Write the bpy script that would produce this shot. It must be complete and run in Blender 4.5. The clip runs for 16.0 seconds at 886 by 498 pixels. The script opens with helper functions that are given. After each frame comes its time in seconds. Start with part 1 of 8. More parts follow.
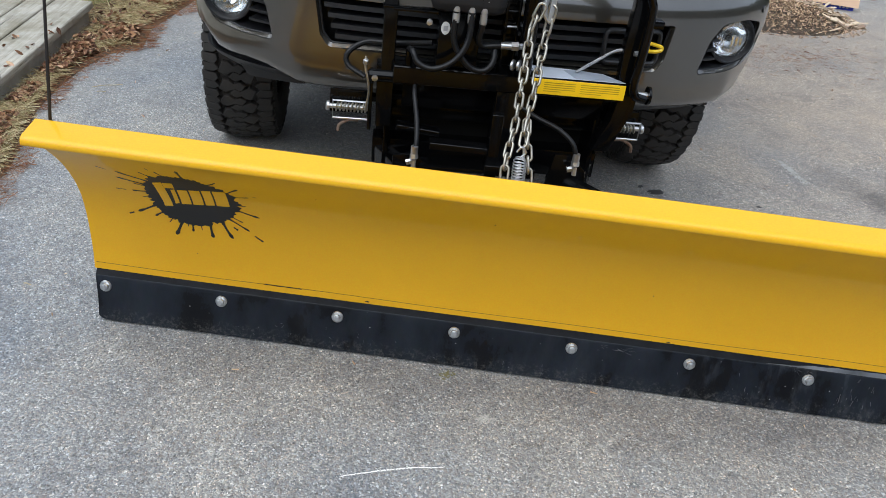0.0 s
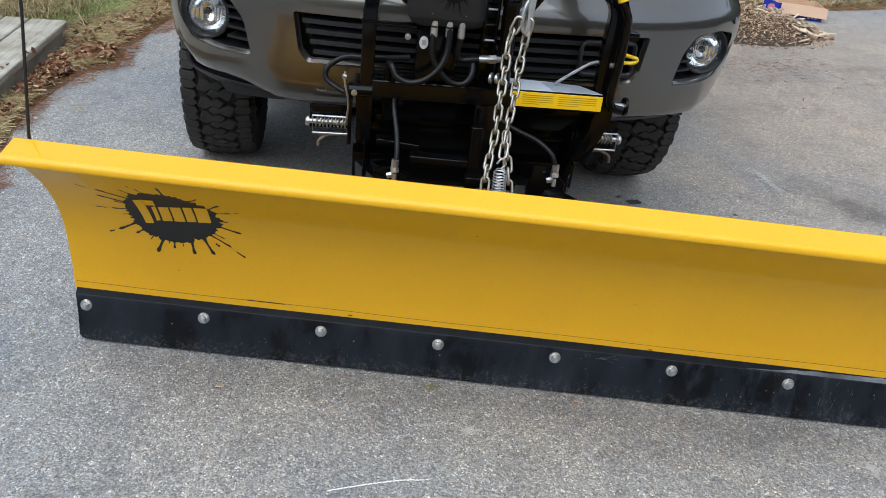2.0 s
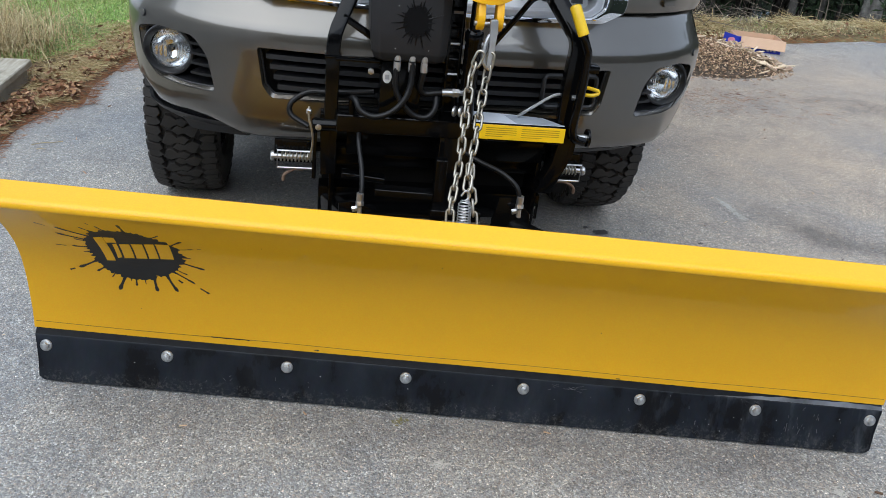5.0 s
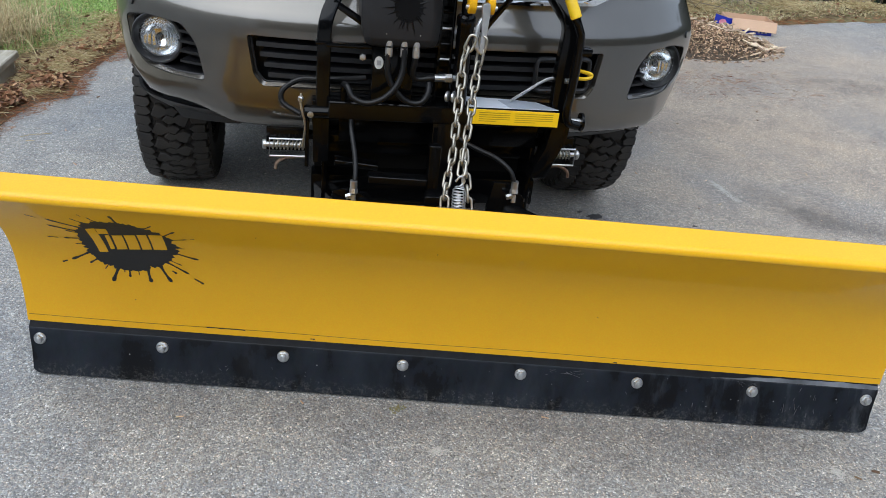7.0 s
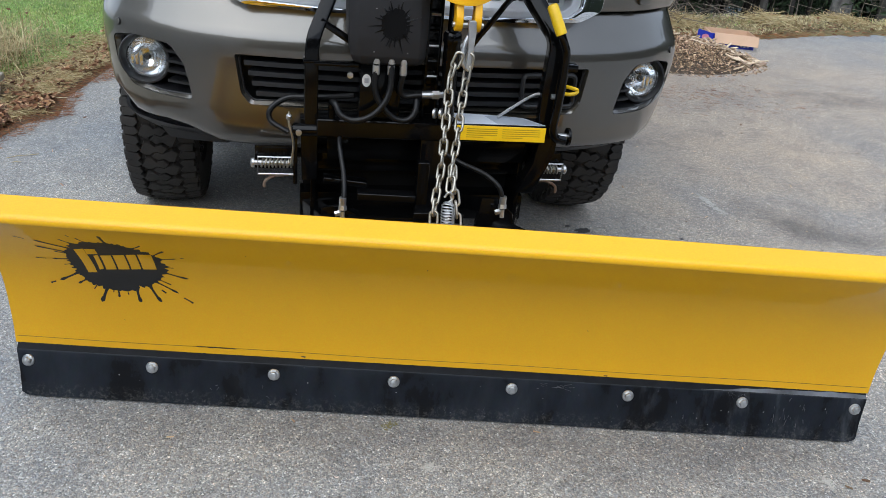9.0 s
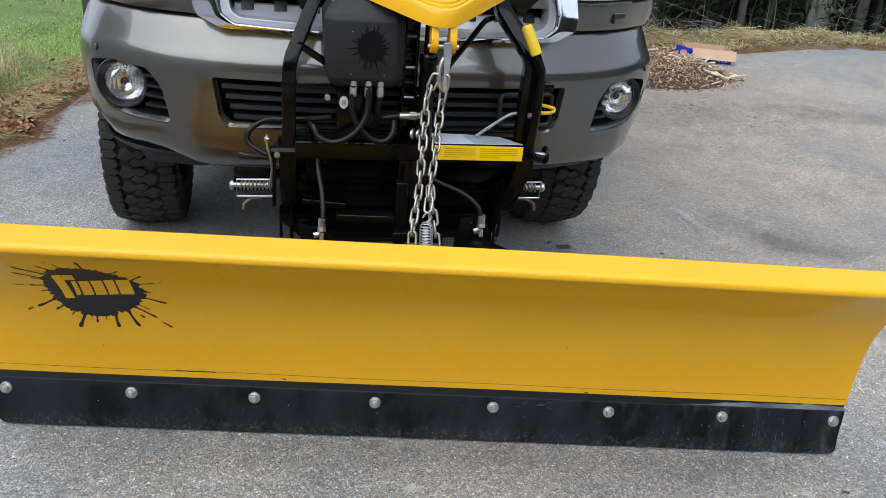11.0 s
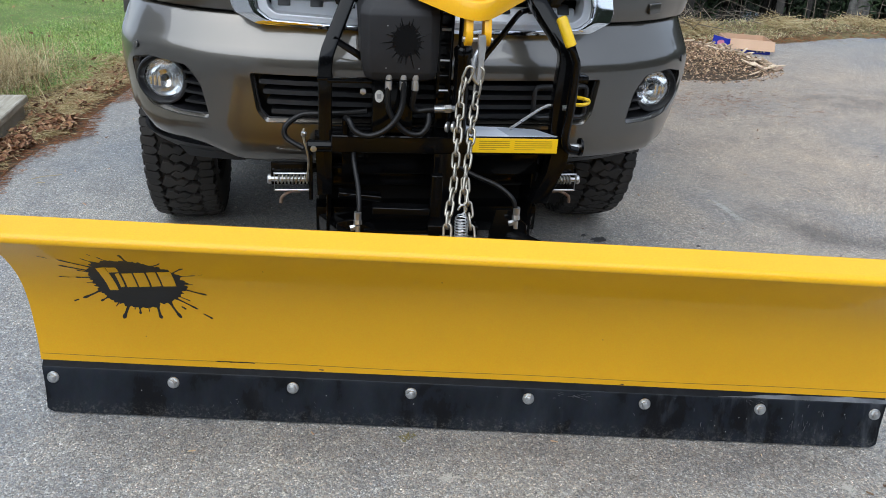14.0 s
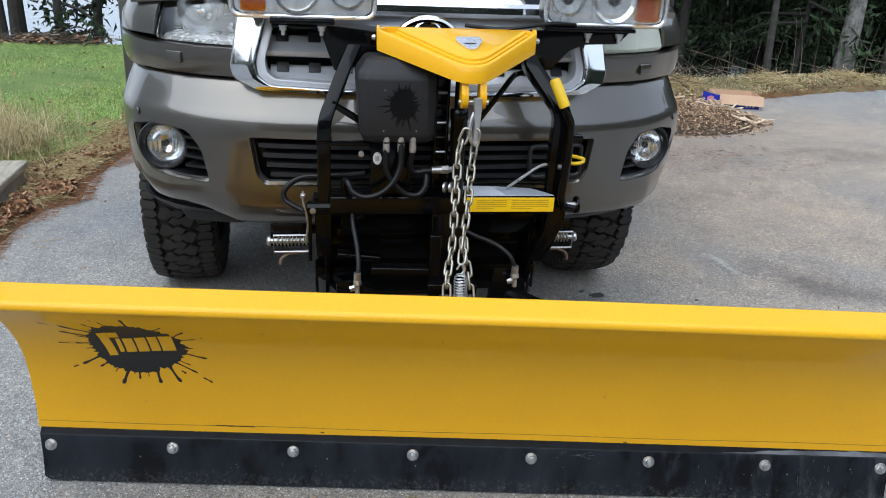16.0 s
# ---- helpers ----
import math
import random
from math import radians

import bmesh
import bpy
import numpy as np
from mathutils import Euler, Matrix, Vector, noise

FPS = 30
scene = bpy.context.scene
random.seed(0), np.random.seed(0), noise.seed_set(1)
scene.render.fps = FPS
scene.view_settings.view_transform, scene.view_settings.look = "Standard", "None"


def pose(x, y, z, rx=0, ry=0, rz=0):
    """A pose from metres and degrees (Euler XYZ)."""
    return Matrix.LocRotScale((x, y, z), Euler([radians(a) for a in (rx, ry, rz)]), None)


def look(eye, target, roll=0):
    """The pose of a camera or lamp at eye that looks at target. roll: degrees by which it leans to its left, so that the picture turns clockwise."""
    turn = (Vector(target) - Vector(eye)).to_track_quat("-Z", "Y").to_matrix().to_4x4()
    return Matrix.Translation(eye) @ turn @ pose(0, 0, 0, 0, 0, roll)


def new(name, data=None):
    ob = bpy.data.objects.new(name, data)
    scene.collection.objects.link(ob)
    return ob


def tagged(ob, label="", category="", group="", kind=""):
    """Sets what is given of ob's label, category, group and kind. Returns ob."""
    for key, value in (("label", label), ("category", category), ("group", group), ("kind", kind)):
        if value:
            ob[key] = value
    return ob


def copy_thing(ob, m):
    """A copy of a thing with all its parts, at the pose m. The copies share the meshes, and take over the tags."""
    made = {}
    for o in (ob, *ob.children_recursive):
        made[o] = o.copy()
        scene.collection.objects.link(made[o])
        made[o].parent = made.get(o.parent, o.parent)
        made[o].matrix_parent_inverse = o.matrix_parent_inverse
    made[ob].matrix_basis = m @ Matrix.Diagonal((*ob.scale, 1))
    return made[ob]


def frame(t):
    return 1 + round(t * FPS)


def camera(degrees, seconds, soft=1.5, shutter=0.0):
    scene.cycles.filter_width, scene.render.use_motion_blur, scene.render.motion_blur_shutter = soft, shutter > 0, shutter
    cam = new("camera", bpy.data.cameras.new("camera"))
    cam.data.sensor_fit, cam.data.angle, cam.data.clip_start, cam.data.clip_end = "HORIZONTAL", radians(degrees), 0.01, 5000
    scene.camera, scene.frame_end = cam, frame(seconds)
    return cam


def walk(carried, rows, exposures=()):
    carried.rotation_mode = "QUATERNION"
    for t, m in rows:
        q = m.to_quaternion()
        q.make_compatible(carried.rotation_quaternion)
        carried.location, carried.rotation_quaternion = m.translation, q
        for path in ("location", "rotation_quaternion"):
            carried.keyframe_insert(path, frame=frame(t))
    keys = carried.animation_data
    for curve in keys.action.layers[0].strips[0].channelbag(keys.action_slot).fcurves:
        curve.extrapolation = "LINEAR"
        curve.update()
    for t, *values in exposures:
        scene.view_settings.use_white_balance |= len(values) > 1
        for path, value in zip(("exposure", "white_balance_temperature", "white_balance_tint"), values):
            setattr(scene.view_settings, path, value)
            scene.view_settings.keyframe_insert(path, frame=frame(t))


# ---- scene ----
cam = camera(56.5, 16.0, soft=0.7, shutter=0.1)
PATH = [
    (0, (-0.371, -2.487, 1.47), (-0.169, -0.777, 0.453), 6.9),
    (0.5, (-0.367, -2.487, 1.471), (-0.156, -0.768, 0.471), 6.8),
    (1, (-0.366, -2.493, 1.487), (-0.143, -0.767, 0.502), 6.6),
    (1.5, (-0.373, -2.492, 1.484), (-0.14, -0.766, 0.501), 6.5),
    (2, (-0.381, -2.499, 1.468), (-0.13, -0.774, 0.487), 6.6),
    (2.5, (-0.369, -2.502, 1.469), (-0.101, -0.779, 0.489), 6.8),
    (3, (-0.365, -2.505, 1.471), (-0.079, -0.788, 0.487), 6.9),
    (3.5, (-0.369, -2.511, 1.468), (-0.066, -0.79, 0.495), 6.9),
    (4, (-0.357, -2.51, 1.473), (-0.047, -0.777, 0.523), 6.8),
    (4.2, (-0.352, -2.509, 1.474), (-0.039, -0.767, 0.543), 6.6),
    (6.3, (-0.377, -2.487, 1.447), (-0.068, -0.725, 0.554), 6.4),
    (6.5, (-0.375, -2.486, 1.453), (-0.061, -0.734, 0.542), 6.3),
    (7, (-0.364, -2.493, 1.458), (-0.035, -0.752, 0.53), 5.9),
    (7.5, (-0.355, -2.5, 1.452), (-0.015, -0.762, 0.523), 5.6),
    (8, (-0.36, -2.504, 1.458), (-0.015, -0.761, 0.54), 5.4),
    (8.5, (-0.363, -2.498, 1.459), (-0.013, -0.748, 0.555), 5.4),
    (9, (-0.369, -2.499, 1.46), (-0.012, -0.744, 0.569), 5.5),
    (9.5, (-0.361, -2.503, 1.467), (0.008, -0.744, 0.589), 5.6),
    (10, (-0.35, -2.506, 1.471), (0.033, -0.745, 0.605), 5.4),
    (12.5, (-0.356, -2.506, 1.479), (0.01, -0.734, 0.626), 4.1),
    (13, (-0.36, -2.513, 1.478), (-0.024, -0.741, 0.614), 3.8),
    (13.5, (-0.365, -2.521, 1.477), (-0.05, -0.748, 0.606), 3.7),
    (14, (-0.355, -2.521, 1.475), (-0.048, -0.747, 0.604), 3.7),
    (14.5, (-0.362, -2.514, 1.476), (-0.058, -0.738, 0.608), 3.9),
    (15, (-0.358, -2.52, 1.477), (-0.049, -0.737, 0.624), 3.8),
    (15.5, (-0.363, -2.523, 1.476), (-0.049, -0.73, 0.648), 3.5),
    (15.7, (-0.363, -2.524, 1.471), (-0.05, -0.722, 0.66), 3.2),
    (15.8, (-0.357, -2.521, 1.481), (-0.047, -0.715, 0.679), 3.1),
    (15.9, (-0.354, -2.519, 1.485), (-0.045, -0.704, 0.703), 2.9),
    (16, (-0.364, -2.527, 1.489), (-0.047, -0.699, 0.742), 2.8),
]
walk(cam, [(t, look(eye, target, roll)) for t, eye, target, roll in PATH])

# ---- world and light: a bright overcast day ----
world = bpy.data.worlds.new("overcast_sky")
scene.world = world
world.use_nodes = True
wn, wl = world.node_tree.nodes, world.node_tree.links
wn.clear()
sky = wn.new("ShaderNodeTexSky")
sky.sky_type, sky.sun_disc = "NISHITA", False
sky.sun_elevation, sky.sun_rotation = radians(56), radians(-142.4)
sky.air_density, sky.dust_density, sky.ozone_density = 1.0, 1.5, 1.5
soft_sky = wn.new("ShaderNodeHueSaturation")
soft_sky.inputs["Saturation"].default_value = 0.68
sky_bg = wn.new("ShaderNodeBackground")
sky_bg.inputs["Strength"].default_value = 0.15
sky_out = wn.new("ShaderNodeOutputWorld")
wl.new(sky.outputs["Color"], soft_sky.inputs["Color"])
deck = wn.new("ShaderNodeMix")
deck.data_type = "RGBA"
deck.inputs["Factor"].default_value = 0.5
deck.inputs[7].default_value = (4.5, 5.2, 6.3, 1)
wl.new(soft_sky.outputs["Color"], deck.inputs[6])
wl.new(deck.outputs[2], sky_bg.inputs["Color"])
wl.new(sky_bg.outputs["Background"], sky_out.inputs["Surface"])
sun_data = bpy.data.lights.new("sun", "SUN")
sun_data.energy, sun_data.angle, sun_data.color = 1.64, radians(84), (0.90, 0.965, 1.0)
sun = new("sun", sun_data)
sun.matrix_world = look((-3.0, -3.9, 7.3), (0, 0, 0))
scene.view_settings.exposure = 0.78


# ---- materials ----
def nodes_of(name):
    m = bpy.data.materials.new(name)
    m.use_nodes = True
    return m, m.node_tree.nodes, m.node_tree.links, m.node_tree.nodes["Principled BSDF"]


def ramp_of(nd, stops):
    r = nd.new("ShaderNodeValToRGB")
    r.color_ramp.elements[0].position, r.color_ramp.elements[0].color = stops[0][0], (*stops[0][1], 1)
    r.color_ramp.elements[1].position, r.color_ramp.elements[1].color = stops[-1][0], (*stops[-1][1], 1)
    for at, col in stops[1:-1]:
        r.color_ramp.elements.new(at).color = (*col, 1)
    return r


def noise_of(nd, ln, vec, scale, detail=4, rough=0.55):
    n = nd.new("ShaderNodeTexNoise")
    n.inputs["Scale"].default_value, n.inputs["Detail"].default_value, n.inputs["Roughness"].default_value = scale, detail, rough
    ln.new(vec, n.inputs["Vector"])
    return n


def mix_of(nd, ln, fac, a, b, blend="MIX"):
    m = nd.new("ShaderNodeMix")
    m.data_type, m.blend_type = "RGBA", blend
    for sock, val in ((m.inputs["Factor"], fac), (m.inputs[6], a), (m.inputs[7], b)):
        if isinstance(val, (int, float)):
            sock.default_value = val
        elif isinstance(val, tuple):
            sock.default_value = (*val, 1)
        else:
            ln.new(val, sock)
    return m.outputs[2]


def surface(name, col, col2=None, rough=0.5, metal=0.0, coat=0.0, coat_rough=0.08, scale=6.0, fine=160.0, bump=0.15, depth=0.001,
            rvar=0.12, island=0.0, spec=0.5, pieces=0.0):
    """Paint, plastic, metal or wood: two scales of mottling in colour and gloss, and fine relief."""
    m, nd, ln, bs = nodes_of(name)
    tc = nd.new("ShaderNodeTexCoord")
    big = noise_of(nd, ln, tc.outputs["Object"], scale)
    small = noise_of(nd, ln, tc.outputs["Object"], fine, 3)
    c2 = col2 or tuple(v * 0.7 for v in col)
    rr = ramp_of(nd, [(0.35, col), (0.7, c2)])
    ln.new(big.outputs["Fac"], rr.inputs["Fac"])
    out = mix_of(nd, ln, 0.12, rr.outputs["Color"], small.outputs["Color"], "OVERLAY")
    for amount, kind in ((island, "island"), (pieces, "piece")):
        if amount:
            if kind == "island":
                src = nd.new("ShaderNodeNewGeometry").outputs["Random Per Island"]
            else:
                src = nd.new("ShaderNodeObjectInfo").outputs["Random"]
            hs = nd.new("ShaderNodeHueSaturation")
            mr = nd.new("ShaderNodeMapRange")
            mr.inputs["To Min"].default_value, mr.inputs["To Max"].default_value = 1 - amount, 1 + amount
            ln.new(src, mr.inputs["Value"])
            ln.new(mr.outputs["Result"], hs.inputs["Value"])
            ln.new(out, hs.inputs["Color"])
            out = hs.outputs["Color"]
    ln.new(out, bs.inputs["Base Color"])
    mr = nd.new("ShaderNodeMapRange")
    mr.inputs["To Min"].default_value, mr.inputs["To Max"].default_value = max(0.02, rough - rvar), min(1, rough + rvar)
    ln.new(big.outputs["Fac"], mr.inputs["Value"])
    ln.new(mr.outputs["Result"], bs.inputs["Roughness"])
    bs.inputs["Metallic"].default_value, bs.inputs["Coat Weight"].default_value = metal, coat
    bs.inputs["Coat Roughness"].default_value, bs.inputs["Specular IOR Level"].default_value = coat_rough, spec
    if bump:
        b = nd.new("ShaderNodeBump")
        b.inputs["Strength"].default_value, b.inputs["Distance"].default_value = bump, depth
        ln.new(small.outputs["Fac"], b.inputs["Height"])
        ln.new(b.outputs["Normal"], bs.inputs["Normal"])
    return m


def asphalt_material():
    m, nd, ln, bs = nodes_of("worn_asphalt")
    tc = nd.new("ShaderNodeTexCoord").outputs["Object"]
    stones = nd.new("ShaderNodeTexVoronoi")
    stones.inputs["Scale"].default_value = 210
    ln.new(tc, stones.inputs["Vector"])
    grit = nd.new("ShaderNodeTexVoronoi")
    grit.inputs["Scale"].default_value = 520
    ln.new(tc, grit.inputs["Vector"])
    sep = nd.new("ShaderNodeSeparateColor")
    ln.new(stones.outputs["Color"], sep.inputs["Color"])
    tone = ramp_of(nd, [(0.0, (0.062, 0.063, 0.065)), (0.3, (0.150, 0.152, 0.152)), (0.6, (0.262, 0.264, 0.256)), (0.84, (0.356, 0.357, 0.342)), (0.94, (0.480, 0.479, 0.455)), (0.975, (0.690, 0.685, 0.650)), (1.0, (0.88, 0.88, 0.86))])
    ln.new(sep.outputs["Red"], tone.inputs["Fac"])
    sep2 = nd.new("ShaderNodeSeparateColor")
    ln.new(grit.outputs["Color"], sep2.inputs["Color"])
    tone2 = ramp_of(nd, [(0.0, (0.120, 0.124, 0.127)), (0.6, (0.258, 0.260, 0.255)), (0.9, (0.365, 0.365, 0.350)), (0.95, (0.66, 0.65, 0.62)), (1.0, (0.86, 0.85, 0.82))])
    ln.new(sep2.outputs["Green"], tone2.inputs["Fac"])
    base = mix_of(nd, ln, 0.46, tone.outputs["Color"], tone2.outputs["Color"])
    # each stone leans to blue, grey, tan or rust
    tint = ramp_of(nd, [(0.0, (0.93, 0.99, 1.07)), (0.3, (0.98, 1.0, 1.02)), (0.65, (1.01, 1.0, 0.98)), (0.88, (1.06, 1.0, 0.94)), (1.0, (1.14, 0.98, 0.88))])
    ln.new(sep.outputs["Green"], tint.inputs["Fac"])
    base = mix_of(nd, ln, 1.0, base, tint.outputs["Color"], "MULTIPLY")
    # sparse larger pale and dark stones
    coarse = nd.new("ShaderNodeTexVoronoi")
    coarse.inputs["Scale"].default_value = 95
    ln.new(tc, coarse.inputs["Vector"])
    pick = nd.new("ShaderNodeSeparateColor")
    ln.new(coarse.outputs["Color"], pick.inputs["Color"])
    near_c = ramp_of(nd, [(0.26, (1, 1, 1)), (0.36, (0, 0, 0))])
    ln.new(coarse.outputs["Distance"], near_c.inputs["Fac"])
    kind = ramp_of(nd, [(0.05, (0.55, 0.55, 0.56)), (0.10, (1, 1, 1)), (0.86, (1, 1, 1)), (0.93, (1.35, 1.34, 1.31)), (1.0, (1.8, 1.76, 1.7))])
    ln.new(pick.outputs["Blue"], kind.inputs["Fac"])
    base = mix_of(nd, ln, near_c.outputs["Color"], base, mix_of(nd, ln, 1.0, base, kind.outputs["Color"], "MULTIPLY"))
    # small bright chips of quartz
    fleck = nd.new("ShaderNodeTexVoronoi")
    fleck.inputs["Scale"].default_value = 300
    ln.new(tc, fleck.inputs["Vector"])
    fleck_pick = nd.new("ShaderNodeSeparateColor")
    ln.new(fleck.outputs["Color"], fleck_pick.inputs["Color"])
    inside = ramp_of(nd, [(0.24, (1, 1, 1)), (0.36, (0, 0, 0))])
    ln.new(fleck.outputs["Distance"], inside.inputs["Fac"])
    seldom = ramp_of(nd, [(0.90, (0, 0, 0)), (0.96, (0.9, 0.9, 0.9))])
    ln.new(fleck_pick.outputs["Green"], seldom.inputs["Fac"])
    base = mix_of(nd, ln, mix_of(nd, ln, 1.0, inside.outputs["Color"], seldom.outputs["Color"], "MULTIPLY"), base, (0.80, 0.80, 0.77))
    patch = noise_of(nd, ln, tc, 0.9, 5, 0.6)
    hue = ramp_of(nd, [(0.34, (0.78, 0.82, 0.88)), (0.5, (0.99, 0.97, 0.95)), (0.62, (1.08, 1.04, 0.99)), (0.75, (1.2, 1.11, 1.0))])
    ln.new(patch.outputs["Fac"], hue.inputs["Fac"])
    base = mix_of(nd, ln, 1.0, base, hue.outputs["Color"], "MULTIPLY")
    blot = noise_of(nd, ln, tc, 5.0, 6, 0.65)
    mid = noise_of(nd, ln, tc, 38.0, 5, 0.7)
    grain = ramp_of(nd, [(0.3, (0.80, 0.80, 0.81)), (0.5, (1.0, 1.0, 1.0)), (0.7, (1.16, 1.15, 1.13))])
    ln.new(mid.outputs["Fac"], grain.inputs["Fac"])
    base = mix_of(nd, ln, 1.0, base, grain.outputs["Color"], "MULTIPLY")
    spot = ramp_of(nd, [(0.3, (0.8, 0.8, 0.81)), (0.5, (1.0, 1.0, 1.0)), (0.72, (1.12, 1.1, 1.06))])
    ln.new(blot.outputs["Fac"], spot.inputs["Fac"])
    base = mix_of(nd, ln, 1.0, base, spot.outputs["Color"], "MULTIPLY")
    # pale tan dust trodden in round the wood chips
    axes = nd.new("ShaderNodeSeparateXYZ")
    ln.new(tc, axes.inputs["Vector"])
    drift = noise_of(nd, ln, tc, 1.7, 6, 0.65)
    reach = []
    for axis, lo, hi, sway in (("X", -0.2, 1.7, 1.6), ("Y", -1.2, 1.2, 1.2), ("Y", 5.2, 3.6, 1.8)):
        sw = nd.new("ShaderNodeMath")
        sw.operation = "MULTIPLY_ADD"
        ln.new(drift.outputs["Fac"], sw.inputs[0])
        sw.inputs[1].default_value = sway
        ln.new(axes.outputs[axis], sw.inputs[2])
        mr = nd.new("ShaderNodeMapRange")
        mr.inputs["From Min"].default_value, mr.inputs["From Max"].default_value = lo + sway * 0.5, hi + sway * 0.5
        ln.new(sw.outputs["Value"], mr.inputs["Value"])
        reach.append(mr.outputs["Result"])
    dust = nd.new("ShaderNodeMath")
    dust.operation = "MULTIPLY"
    ln.new(reach[0], dust.inputs[0])
    near = nd.new("ShaderNodeMath")
    near.operation = "MULTIPLY"
    ln.new(reach[1], near.inputs[0])
    ln.new(reach[2], near.inputs[1])
    ln.new(near.outputs["Value"], dust.inputs[1])
    base = mix_of(nd, ln, dust.outputs["Value"], base, mix_of(nd, ln, 1.0, base, (1.22, 1.06, 0.92), "MULTIPLY"))
    # the paving turns paler and bluer towards positive x
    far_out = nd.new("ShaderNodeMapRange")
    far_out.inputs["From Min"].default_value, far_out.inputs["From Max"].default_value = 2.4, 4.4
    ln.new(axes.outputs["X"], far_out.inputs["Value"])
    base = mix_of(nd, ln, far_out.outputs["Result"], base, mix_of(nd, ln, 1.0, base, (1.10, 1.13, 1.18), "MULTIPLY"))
    # darker worn spots beside the car and out on the yard;
    # the last row is contact shade of the plow blade, painted into the asphalt
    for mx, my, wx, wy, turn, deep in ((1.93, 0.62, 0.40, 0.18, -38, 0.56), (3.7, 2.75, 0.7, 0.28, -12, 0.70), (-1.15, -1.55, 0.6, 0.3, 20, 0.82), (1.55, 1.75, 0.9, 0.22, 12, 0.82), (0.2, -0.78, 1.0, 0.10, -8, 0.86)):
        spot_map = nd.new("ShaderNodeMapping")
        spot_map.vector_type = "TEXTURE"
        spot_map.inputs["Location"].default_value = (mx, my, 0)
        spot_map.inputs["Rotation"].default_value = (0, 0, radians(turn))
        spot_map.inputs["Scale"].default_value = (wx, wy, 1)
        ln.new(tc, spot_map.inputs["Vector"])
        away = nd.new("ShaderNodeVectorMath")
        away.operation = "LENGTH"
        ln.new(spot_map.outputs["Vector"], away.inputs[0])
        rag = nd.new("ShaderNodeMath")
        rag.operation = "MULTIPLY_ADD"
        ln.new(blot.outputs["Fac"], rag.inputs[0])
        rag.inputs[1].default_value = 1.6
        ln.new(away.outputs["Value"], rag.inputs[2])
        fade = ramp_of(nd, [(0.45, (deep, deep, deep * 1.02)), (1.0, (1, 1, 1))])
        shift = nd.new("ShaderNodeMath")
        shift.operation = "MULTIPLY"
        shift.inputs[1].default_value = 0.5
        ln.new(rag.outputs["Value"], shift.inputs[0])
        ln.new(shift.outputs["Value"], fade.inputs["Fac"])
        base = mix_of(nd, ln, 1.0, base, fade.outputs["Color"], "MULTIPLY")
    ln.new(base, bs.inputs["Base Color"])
    bs.inputs["Roughness"].default_value = 0.58
    bs.inputs["Specular IOR Level"].default_value = 0.5
    add = nd.new("ShaderNodeMath")
    add.operation = "ADD"
    ln.new(stones.outputs["Distance"], add.inputs[0])
    ln.new(blot.outputs["Fac"], add.inputs[1])
    b = nd.new("ShaderNodeBump")
    b.inputs["Strength"].default_value, b.inputs["Distance"].default_value, b.invert = 0.6, 0.003, True
    ln.new(add.outputs["Value"], b.inputs["Height"])
    ln.new(b.outputs["Normal"], bs.inputs["Normal"])
    return m


